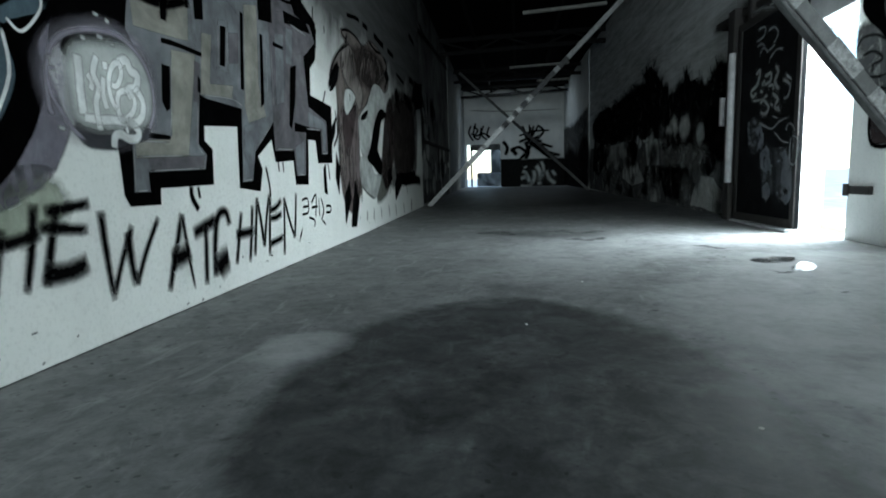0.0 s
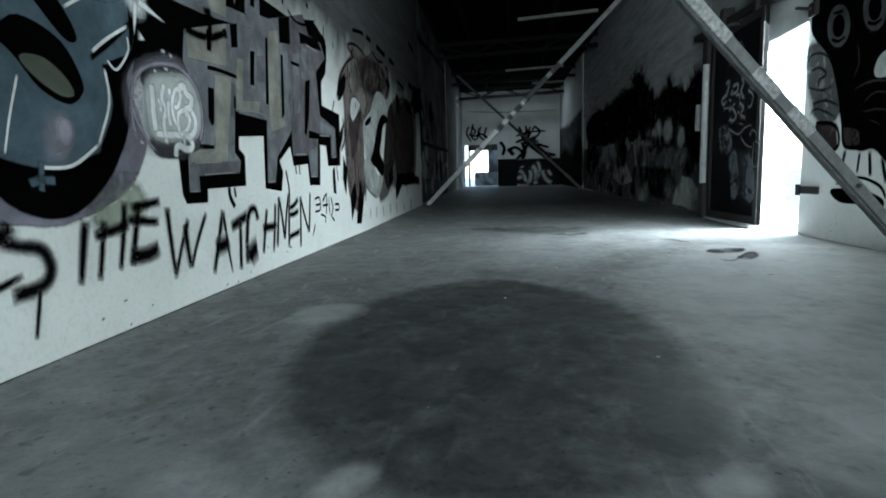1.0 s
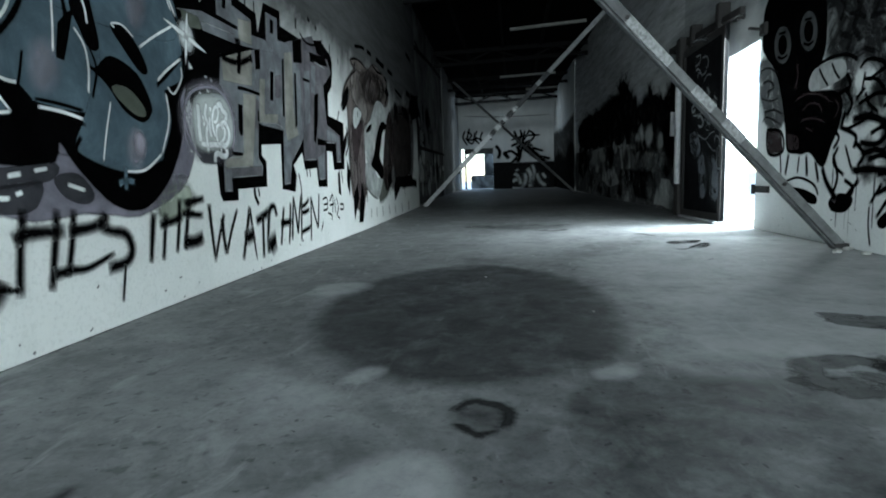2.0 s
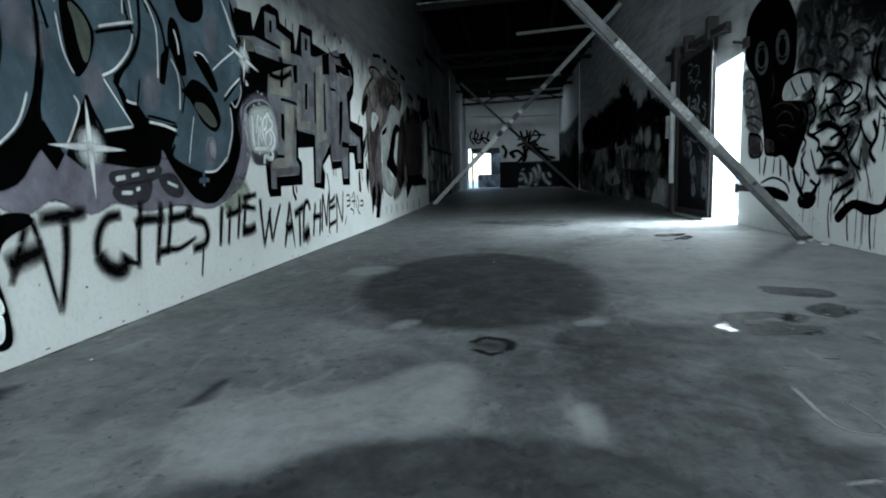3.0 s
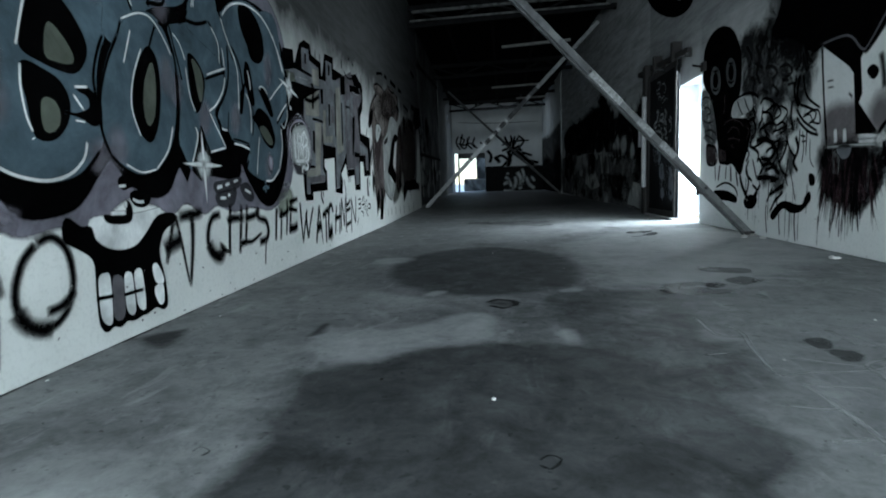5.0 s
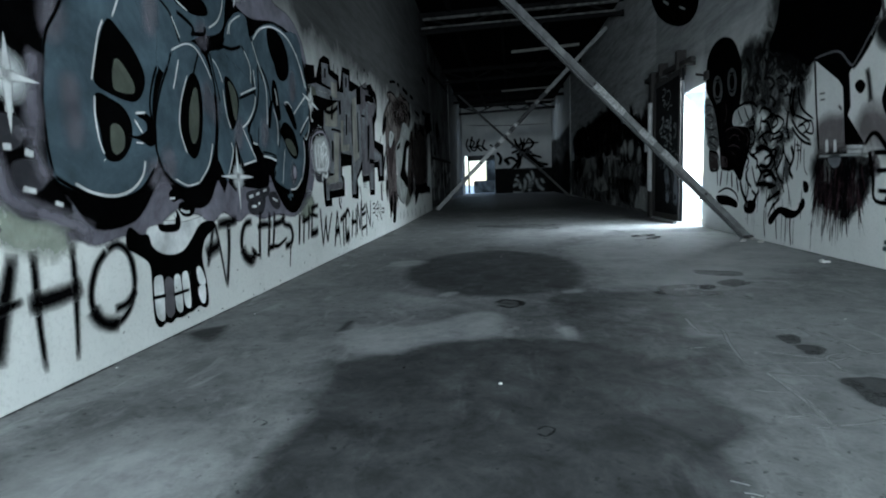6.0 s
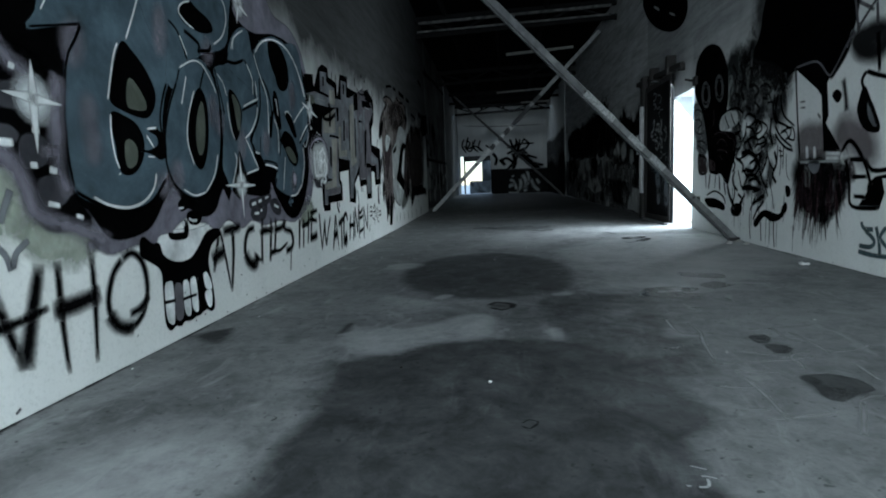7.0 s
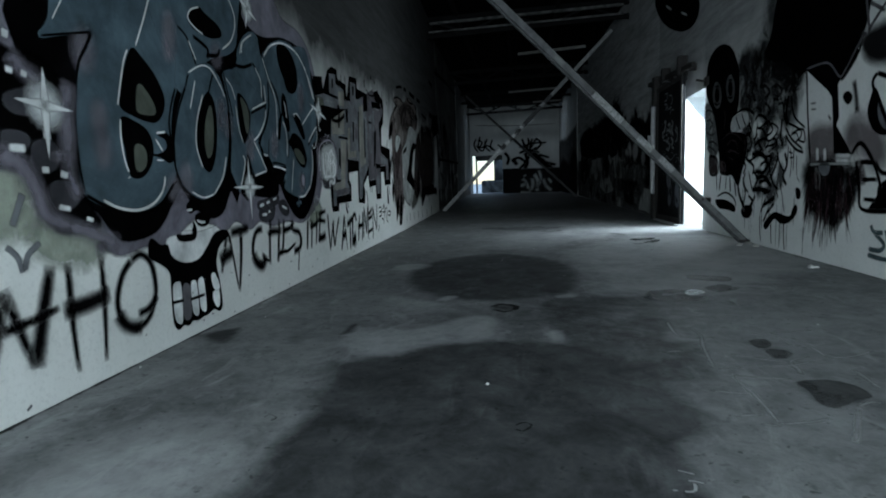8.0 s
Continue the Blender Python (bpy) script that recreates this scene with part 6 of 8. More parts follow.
paint("outline", sketch, on_right, 0.006, MIST, (), [([(5.806, 1.782), (5.724, 1.89), (5.507, 1.871), (5.335, 1.767)], 0.031), ([(5.712, 1.729), (5.539, 1.736), (5.407, 1.647), (5.573, 1.615)], 0.031), ([(5.746, 1.572), (5.479, 1.501), (5.276, 1.516)], 0.024), ([(5.643, 1.384), (5.388, 1.39), (5.142, 1.304)], 0.031), ([(5.679, 1.274), (5.551, 1.327), (5.173, 1.201)], 0.024), ([(5.531, 1.625), (5.546, 1.548)], 0.032)])

paint("smudge", sketch, on_right, 0.004, FOG, [[(5.774, 1.963), (5.382, 1.851), (5.158, 1.26), (5.502, 1.243), (5.7, 1.567)]], feather=0.08)

wild = thing("wildstyle_graffiti", "tangle of black outlined letters dripping down white wall", "graffiti")
for pts, width in [([(3.83, 1.538), (3.733, 1.595), (3.534, 1.539), (3.455, 1.435)], 0.035), ([(3.77, 1.444), (3.594, 1.408), (3.478, 1.299)], 0.036), ([(3.735, 1.33), (3.676, 1.226), (3.547, 1.142)], 0.037), ([(3.471, 1.356), (3.367, 1.456), (3.188, 1.385), (3.266, 1.301), (3.417, 1.257)], 0.028), ([(3.48, 1.194), (3.301, 1.21), (3.174, 1.229)], 0.029), ([(3.899, 1.112), (3.693, 1.131), (3.492, 1.066), (3.414, 0.967)], 0.077), ([(3.414, 0.967), (3.549, 0.892), (3.777, 0.916)], 0.054), ([(4.062, 1.073), (3.835, 0.981), (3.852, 0.869)], 0.05), ([(3.742, 0.815), (3.52, 0.843), (3.348, 0.742)], 0.06), ([(3.862, 0.679), (3.604, 0.688), (3.364, 0.661)], 0.073), ([(3.513, 0.481), (3.376, 0.543), (3.203, 0.602)], 0.053), ([(3.41, 0.4), (3.302, 0.474), (3.219, 0.533)], 0.041), ([(4.077, 0.905), (4.152, 0.763), (3.969, 0.641)], 0.04), ([(3.966, 0.603), (3.823, 0.526), (3.922, 0.408)], 0.045), ([(4.208, 1.084), (4.083, 0.984), (4.162, 0.883)], 0.039), ([(3.095, 1.48), (3.109, 1.309), (3.046, 1.161)], 0.044), ([(2.961, 1.718), (3.009, 1.519), (2.942, 1.413)], 0.048), ([(2.942, 1.413), (2.8, 1.371), (2.637, 1.307)], 0.031), ([(2.637, 1.307), (2.665, 1.241), (2.766, 1.203)], 0.03), ([(2.999, 1.295), (2.875, 1.195), (2.732, 1.118), (2.582, 1.083)], 0.036), ([(2.883, 1.279), (2.757, 1.294), (2.698, 1.225)], 0.021), ([(3.164, 1.118), (3.195, 0.987), (3.313, 0.845)], 0.039), ([(3.001, 1.102), (2.94, 0.969), (3.017, 0.843), (2.929, 0.743)], 0.049), ([(3.337, 1.123), (3.366, 0.941), (3.261, 0.763), (3.126, 0.692)], 0.034), ([(2.87, 1.142), (2.837, 0.982), (2.86, 0.826)], 0.021), ([(2.726, 1.056), (2.708, 0.86), (2.638, 0.775)], 0.015), ([(3.092, 0.78), (3.015, 0.602), (2.961, 0.448)], 0.017), ([(3.191, 0.704), (3.117, 0.591)], 0.023), ([(3.75, 1.502), (3.787, 1.336)], 0.031), ([(4.005, 1.388), (3.912, 1.264), (3.985, 1.157)], 0.044), ([(3.335, 1.1), (3.469, 1.064)], 0.035), ([(3.365, 0.929), (3.492, 0.794)], 0.03), ([(2.879, 1.038), (2.787, 1.041)], 0.021), ([(2.904, 1.104), (2.809, 1.084)], 0.021)]:
    paint("stroke", wild, on_right, 0.006 + 0.0001 * len(wild.children), BLACK, (), [(pts, width * 0.85)])
for pts, width in [([(3.991, 1.04), (3.732, 1.101), (3.622, 1.171)], 0.042), ([(3.829, 1.24), (3.583, 1.298), (3.422, 1.253), (3.493, 1.17)], 0.04), ([(3.676, 1.436), (3.441, 1.486), (3.327, 1.376), (3.474, 1.323)], 0.033), ([(3.407, 1.252), (3.274, 1.275), (3.196, 1.204), (3.339, 1.161)], 0.032), ([(3.839, 0.927), (3.71, 0.819), (3.787, 0.712)], 0.049), ([(3.639, 0.979), (3.45, 1.027), (3.349, 0.917)], 0.047), ([(3.656, 0.77), (3.432, 0.797), (3.303, 0.717)], 0.054), ([(3.53, 0.632), (3.299, 0.677)], 0.04), ([(3.189, 1.12), (3.106, 0.976), (3.003, 0.897)], 0.032), ([(3.032, 1.72), (3.057, 1.538), (2.964, 1.392)], 0.038), ([(2.899, 1.699), (2.817, 1.479), (2.564, 1.329)], 0.03), ([(2.865, 1.298), (2.622, 1.323), (2.575, 1.192), (2.734, 1.227)], 0.029), ([(3.003, 1.378), (2.861, 1.243), (2.604, 1.118)], 0.037), ([(2.92, 1.18), (2.929, 0.97)], 0.025), ([(2.791, 1.171), (2.793, 0.893)], 0.024), ([(3.141, 0.88), (3.155, 0.705)], 0.026), ([(4.164, 0.844), (4.071, 0.635), (4.135, 0.467)], 0.045), ([(3.982, 0.916), (3.855, 0.675)], 0.036), ([(3.744, 0.606), (3.945, 0.439)], 0.052), ([(3.446, 0.579), (3.592, 0.392)], 0.042), ([(3.344, 0.481), (3.502, 0.286)], 0.042), ([(3.737, 1.373), (3.867, 1.285)], 0.043), ([(3.303, 1.081), (3.384, 0.971)], 0.04), ([(4.004, 1.208), (4.066, 1.05)], 0.052)]:
    paint("stroke", wild, on_right, 0.0055 + 0.00001 * len(wild.children), BLACK, (), [(pts, width * 0.8)])
paint("foot", wild, on_right, 0.011, BLACK, [[(3.47, 0.265), (3.316, 0.38), (3.166, 0.425), (2.897, 0.396), (2.803, 0.416), (2.763, 0.486), (2.695, 0.534), (2.679, 0.456), (2.835, 0.344), (3.03, 0.318), (3.203, 0.355), (3.395, 0.221)]], feather=0.012)
paint("stencil", wild, on_right, 0.011, BLACK, [[(2.711, 0.706), (2.631, 0.694), (2.615, 0.622), (2.685, 0.612)]], feather=0.015)
for pts in [[(3.285, 0.287), (3.275, 0.17), (3.253, 0.054)], [(2.961, 0.338), (2.958, 0.194), (2.922, 0.019)], [(3.591, 0.394), (3.589, 0.22), (3.549, 0.05)], [(3.345, 0.443), (3.321, 0.309)]]:
    paint("drip", wild, on_right, 0.0055, BLACK, (), [(pts, 0.022)])

mist = random.Random(41)
span = [(4.16, 1.575), (2.88, 0.915), (4.05, 0.535)]
for i in range(16):
    y0 = span[0][0] + (span[1][0] - span[0][0]) * mist.random()
    z0 = span[2][1] + (span[0][1] - span[2][1]) * mist.random()
    paint("smudge", wild, on_right, 0.004, FOG, [ring(y0, z0, mist.uniform(0.02, 0.1), mist.uniform(0.02, 0.14), 8)], feather=mist.uniform(0.06, 0.15))
for i in range(16):
    y0 = span[0][0] + (span[1][0] - span[0][0]) * mist.uniform(-0.2, 1.6)
    z0 = mist.uniform(0.3, 0.75)
    paint("drip", wild, on_right, 0.005, FOG, (), [([(y0, z0), (y0 + 0.004, z0 * 0.5), (y0, max(0.02, z0 - mist.uniform(0.2, 0.6)))], mist.uniform(0.012, 0.03), 0.5)])
clutter = thing("overpainted_tags", "dark layered scribbles over grey sprayed haze", "graffiti")
paint("haze", clutter, on_right, 0.003, SOOT, [[(4.37, 2.316), (4.089, 2.38), (3.477, 2.2), (2.953, 2.045), (2.757, 1.864), (2.809, 1.666), (2.994, 1.453), (3.2, 1.513), (3.417, 1.521), (3.84, 1.649), (4.145, 1.727), (4.309, 1.939)]], feather=0.2)
for pts, width in [([(4.251, 2.298), (4.095, 2.134), (4.17, 2.025)], 0.038), ([(3.997, 2.257), (3.877, 2.082), (3.941, 1.913), (3.824, 1.768)], 0.05), ([(3.736, 2.201), (3.626, 2.045), (3.689, 1.943)], 0.041), ([(3.519, 2.155), (3.463, 2.039), (3.547, 1.957)], 0.034), ([(4.161, 1.909), (3.988, 1.837), (4.034, 1.733)], 0.044), ([(3.737, 1.93), (3.543, 1.911), (3.444, 1.821), (3.579, 1.78)], 0.035), ([(3.404, 1.868), (3.232, 1.874), (3.121, 1.774), (3.262, 1.738)], 0.033), ([(3.55, 1.716), (3.404, 1.621), (3.468, 1.575)], 0.034), ([(3.356, 2.067), (3.239, 1.951), (3.077, 1.943)], 0.044), ([(3.042, 1.987), (2.971, 1.835), (3.061, 1.761)], 0.053), ([(3.793, 1.702), (3.638, 1.639)], 0.03), ([(3.212, 1.652), (3.09, 1.65), (3.061, 1.549)], 0.033), ([(4.087, 2.032), (3.924, 2.02), (3.788, 1.941)], 0.031), ([(3.348, 1.734), (3.175, 1.699)], 0.028), ([(2.95, 2.014), (2.881, 1.864), (2.815, 1.728)], 0.062), ([(3.619, 2.239), (3.473, 2.154), (3.276, 2.122)], 0.046)]:
    paint("stroke", clutter, on_right, 0.006 + 0.0001 * len(clutter.children), DIM_BLACK, (), [(pts, width)])
for pts, width in [([(4.121, 2.102), (4.002, 2)], 0.038), ([(3.356, 1.824), (3.245, 1.779)], 0.044), ([(3.635, 1.884), (3.535, 1.817)], 0.035), ([(3.853, 2.1), (3.768, 1.996)], 0.03), ([(3.417, 2.016), (3.321, 1.916)], 0.034), ([(3.179, 1.743), (3.113, 1.687)], 0.033), ([(4.212, 1.829), (4.119, 1.748)], 0.039), ([(3.753, 1.826), (3.646, 1.735)], 0.036), ([(3.583, 2.092), (3.529, 2.01)], 0.029)]:
    paint("patch", clutter, on_right, 0.009, DIM_GREY, (), [(pts, width)])

sign = thing("black_disc_graffiti", "black sprayed disc with pale flecks high on the wall", "graffiti")
paint("disc", sign, on_right, 0.006, BLACK, [[(9.09, 4.66), (8.44, 4.78), (7.305, 4.465), (6.41, 3.94), (6.205, 3.605), (6.5, 3.445), (7.155, 3.51), (7.99, 3.8), (8.71, 4.2)]], feather=0.03)
paint("fleck", sign, on_right, 0.01, PALE, (), [([(8.295, 4.295), (7.815, 4.065)], 0.06)])
paint("fleck", sign, on_right, 0.01, PALE, (), [([(7.275, 3.86), (6.845, 3.685)], 0.05)])

yard = thing("tall_letter_mural", "tall black and white letters with wine shading", "mural")
paint("crown", yard, on_right, 0.006, BLACK, [[(3.58, 2.265), (3.415, 2.485), (3.3, 2.825), (2.855, 3.355), (1.515, 2.78), (1.61, 2.245), (1.66, 2.075), (1.725, 1.9), (1.91, 1.74), (1.985, 1.74), (2.185, 1.895), (2.59, 1.925), (2.755, 1.92), (3.13, 2.135)]], feather=0.04, label="black sprayed top field")
paint("haze", yard, on_right, 0.005, SOFT_MIST, [[(3.751, 2.384), (3.519, 2.447), (3.449, 2.872), (2.807, 2.781), (2.718, 2.03), (3.1, 2.05), (3.547, 2.219)]], feather=0.25)
paint("stem", yard, on_right, 0.01, BLACK, [[(2.59, 1.91), (2.205, 1.89), (1.97, 1.72), (2.015, 1.665), (1.97, 1.37), (2.01, 1.295), (1.735, 1.02), (2.015, 1.045), (2.09, 1.565), (2.165, 1.64)]], feather=0.01, rounded=False)
paint("rim", yard, on_right, 0.014, TAUPE, (), [([(2.615, 1.92), (2.205, 1.9), (2, 1.74), (1.915, 1.76), (1.705, 1.97), (1.62, 2.02)], 0.025)])
paint("rim", yard, on_right, 0.014, BLACK, (), [([(2.59, 1.9), (2.53, 1.475), (2.44, 0.975)], 0.03)])
paint("ledge", yard, on_right, 0.014, PALE, (), [([(2.46, 0.955), (2.08, 0.95), (1.715, 0.94)], 0.03)])
paint("shading", yard, on_right, 0.003, WINE, [[(2.44, 1.25), (2.08, 1.25), (2.04, 1.02), (2.41, 1.01)]], feather=0.12)
paint("shading", yard, on_right, 0.003, WINE, [[(1.8, 1.195), (1.68, 1.265), (1.435, 1.165), (1.335, 1.02), (1.4, 0.97), (1.52, 1.07), (1.665, 1.115), (1.745, 1.07)]], feather=0.16)
for pts in ([(2.32, 1.115), (2.3, 0.985)], [(2.185, 1.11), (2.165, 0.98)], [(1.995, 1.025), (1.74, 1.01)], [(1.99, 0.975), (1.755, 0.97)]):
    paint("bar", yard, on_right, 0.01, WHITE, (), [(pts, 0.05)])
paint("spot", yard, on_right, 0.006, BLACK, [[(1.91, 1.54), (1.85, 1.57), (1.785, 1.52), (1.835, 1.475)]], feather=0.02)
paint("smear", yard, on_right, 0.006, MIST, (), [([(1.765, 1.66), (1.72, 1.52), (1.69, 1.37)], 0.06)])
paint("number", yard, on_right, 0.006, MIST, (), [([(2.49, 1.56), (2.38, 1.555)], 0.02), ([(2.475, 1.5), (2.375, 1.495)], 0.02), ([(2.155, 1.41), (2.09, 1.355)], 0.03)], label="faint bars")
eye2 = paint("bowl", yard, on_right, 0.006, BLACK, [[(1.455, 1.535), (1.51, 1.465), (1.535, 1.35), (1.455, 1.22), (1.335, 1.165), (1.25, 1.175), (1.285, 1.26), (1.355, 1.375)]], feather=0.015)
paint("bowl_fill", eye2, on_right, 0.01, STEELY, [[(1.4, 1.415), (1.345, 1.375), (1.27, 1.22), (1.325, 1.22), (1.39, 1.305)]], feather=0.015)
for pts in ([(1.44, 1.66), (1.495, 1.575), (1.345, 1.35), (1.255, 1.2)], [(1.44, 1.66), (1.3, 1.605), (1.13, 1.55)], [(1.325, 1.94), (1.28, 1.625)], [(1.74, 1.02), (1.61, 1.11), (1.415, 0.93), (1.305, 0.715)], [(1.67, 0.96), (1.6, 0.735), (1.55, 0.55), (1.2, 0.545)], [(1.61, 0.95), (1.405, 0.94)], [(1.57, 0.8), (1.355, 0.8)], [(1.54, 0.635), (1.37, 0.63)], [(1.4, 0.945), (1.295, 0.85), (1.06, 0.86)]):
    paint("edge", yard, on_right, 0.01, BLACK, (), [(pts, 0.035)])
paint("panel", yard, on_right, 0.006, WINE, [[(1.66, 0.94), (1.59, 0.935), (1.525, 0.79), (1.605, 0.79)]], feather=0.03)
paint("wedge", yard, on_right, 0.01, BLACK, [[(1.455, 0.56), (1.2, 0.545), (1.15, 0.67), (1.185, 0.79), (1.055, 0.79), (1.06, 0.815), (1.255, 0.79), (1.345, 0.735), (1.345, 0.665)]], feather=0.015, rounded=False)
paint("cap", yard, on_right, 0.006, MIST, [[(1.625, 1.97), (1.335, 1.985), (1.195, 1.905), (1.28, 1.78), (1.535, 1.825)]], feather=0.1)
for pts in ([(1.595, 2.035), (1.42, 2.165), (1.35, 2.205)], [(1.6, 2.26), (1.385, 2.13)], [(1.665, 2.395), (1.575, 2.005)], [(1.37, 2.3), (1.33, 1.985)]):
    paint("edge", yard, on_right, 0.012, TAUPE, (), [(pts, 0.03)])

beard = thing("hairy_blot_graffiti", "black hairy sprayed blot with reddish fringe", "graffiti")
paint("mass", beard, on_right, 0.006, SOFT_MIST, [[(2.48, 0.93), (1.75, 0.92), (1.675, 0.755), (1.735, 0.605), (1.92, 0.51), (2.16, 0.495), (2.41, 0.6), (2.51, 0.755)]], feather=0.12)
paint("mass", beard, on_right, 0.0065, SOFT_RAGGED, [[(2.458, 0.904), (1.697, 0.897), (1.658, 0.743), (1.751, 0.549), (1.919, 0.404), (2.157, 0.419), (2.34, 0.567)]], feather=0.08)
paint("glint", beard, on_right, 0.014, STEELY, [[(2.265, 0.935), (2.1, 0.935), (2.115, 0.87), (2.195, 0.86)]], feather=0.03)
rng = random.Random(5)
ends = [(2.5, 0.9), (1.73, 0.88), (2.335, 0.035)]
y_a, y_b, z_top, z_low = ends[0][0], ends[1][0], ends[0][1], ends[2][1]
RED_MIST = spray("thin_wine_mist", (0.1, 0.06, 0.068), False, 0.75, 0.5, 0.7)
for i in range(170):
    u = rng.random()
    y0 = y_a + (y_b - y_a) * u
    z0 = z_top - rng.uniform(0.0, 0.35)
    red = rng.random() < 0.28
    fall = rng.uniform(0.2, 0.45) * (1.15 - abs(u - 0.5)) * (1.3 if red else 1.0)
    lean = (u - 0.5) * rng.uniform(-0.25, 0.05) + rng.uniform(-0.04, 0.04)
    paint("hair", beard, on_right, 0.0095 + 0.00002 * i, RED_MIST if red else SOFT_MIST, (), [([(y0, z0), (y0 + lean * 0.4, z0 - fall * 0.5), (y0 + lean, max(0.1, z0 - fall))], rng.uniform(0.012, 0.035), 0.6)])

INK = spray("washed_ink_spray", (0.12, 0.17, 0.18))
skt = thing("ink_tag", "washed-out blue-black sprayed tag", "graffiti")
for pts in ([(1.41, 0.425), (1.37, 0.37), (1.25, 0.37)], [(1.365, 0.36), (1.235, 0.285), (1.275, 0.225), (1.425, 0.22)], [(1.22, 0.4), (1.175, 0.285), (1.155, 0.17)], [(1.095, 0.405), (1.16, 0.31), (1.035, 0.22)], [(1.435, 0.17), (1.23, 0.16), (0.995, 0.175)]):
    paint("stroke", skt, on_right, 0.006, INK, (), [(pts, 0.035)])

BROKEN_SOOT = spray("broken_black_overspray", (0.006, 0.006, 0.0065), None, 0.8, 3.2)
soot = thing("sooty_overspray", "broad black overspray with ragged top on the wall past the door", "graffiti")
MOTTLE = spray("mottled_grime", (0.13, 0.134, 0.135), False, 0.85, 3.0)
PALE_RAG = spray("worn_pale_patches", (0.58, 0.6, 0.59), False, 0.85, 2.0)
for pts in [[(8.902, 2.125), (9.067, 2.281), (9.321, 2.348), (9.548, 2.242), (9.712, 2.135), (9.917, 2.095), (10.23, 2.221), (10.655, 2.342), (10.893, 2.536), (11.041, 2.356), (11.38, 2.305), (11.741, 2.228), (12.141, 2.366), (12.069, 1.464), (10.952, 1.349), (10.028, 1.235), (9.439, 1.087), (8.887, 0.86), (8.621, 0.727)], [(12.141, 2.366), (12.565, 2.61), (13.024, 2.933), (13.41, 3.132), (14.004, 3.049), (13.729, 2.804), (14.534, 2.827), (15.442, 2.794), (15.699, 1.643), (14.448, 1.585), (13.391, 1.589), (11.99, 1.458)], [(15.442, 2.794), (16.859, 2.758), (18.586, 2.806), (20.143, 2.799), (21.331, 2.514), (20.932, 1.961), (19.024, 1.74), (17.198, 1.712), (15.564, 1.633)]]:
    paint("mass", soot, on_right, 0.006 + 0.0002 * len(soot.children), BROKEN_SOOT, [pts], feather=0.08, rounded=False)
    paint("mist", soot, on_right, 0.004 + 0.0002 * len(soot.children), SOFT_RAGGED, [pts], feather=0.25)
for pts in [[(10.459, 1.182), (8.798, 1.052), (9.038, 0.821), (9.756, 0.649), (10.225, 0.901)], [(12.637, 0.789), (10.735, 0.759), (10.179, 0.401), (10.684, 0.179), (12.05, 0.242)], [(13.689, 0.859), (12.861, 0.792), (13.191, 0.207), (14.018, 0.252)], [(12.48, 1.519), (10.629, 1.357), (10.771, 1.159), (11.642, 1.058), (12.375, 1.246)], [(21.052, 1.865), (19.226, 1.695), (18.991, 1.077), (20.048, 0.703), (21.267, 0.923)]]:
    paint("splash", soot, on_right, 0.008 + 0.0002 * len(soot.children), SOFT_RAGGED, [pts], feather=0.1, rounded=False)
for pts, width in [([(13.02, 2.871), (13.128, 3.101), (12.916, 3.253)], 0.05), ([(13.999, 2.982), (14.23, 3.225)], 0.041), ([(10.888, 2.484), (10.871, 2.654)], 0.031), ([(10.655, 2.342), (10.241, 2.338)], 0.029), ([(9.066, 2.264), (8.927, 2.377)], 0.042), ([(9.544, 2.197), (9.66, 2.379)], 0.037), ([(9.317, 2.313), (9.476, 2.501)], 0.036), ([(16.479, 2.756), (14.818, 2.731), (13.474, 2.697)], 0.058), ([(11.741, 2.228), (11.919, 2.502)], 0.034), ([(14.534, 2.827), (15.142, 3.04)], 0.044), ([(9.917, 2.095), (10.18, 2.289)], 0.019)]:
    paint("streak", soot, on_right, 0.0095, SOFT_MIST, (), [(pts, width * 1.6, 0.7)])
for pts, width in [([(12.764, 2.425), (12.436, 2.019)], 0.048), ([(11.755, 2.386), (11.65, 2.037)], 0.056), ([(10.216, 1.756), (10.28, 1.508)], 0.04), ([(9.62, 1.958), (9.496, 1.688)], 0.027), ([(13.962, 2.469), (13.679, 2.114)], 0.053), ([(10.867, 1.874), (10.817, 1.682)], 0.031), ([(15.093, 2.306), (14.947, 1.97)], 0.044), ([(17.242, 2.474), (17.044, 1.869)], 0.051), ([(9.224, 2.054), (8.986, 1.889)], 0.034), ([(13.506, 3.125), (13.391, 2.875)], 0.039), ([(9.903, 1.369), (9.751, 1.17)], 0.028), ([(11.189, 2.116), (11.42, 1.931)], 0.033)]:
    paint("scrape", soot, on_right, 0.011, DIM_GREY, (), [(pts, width)])
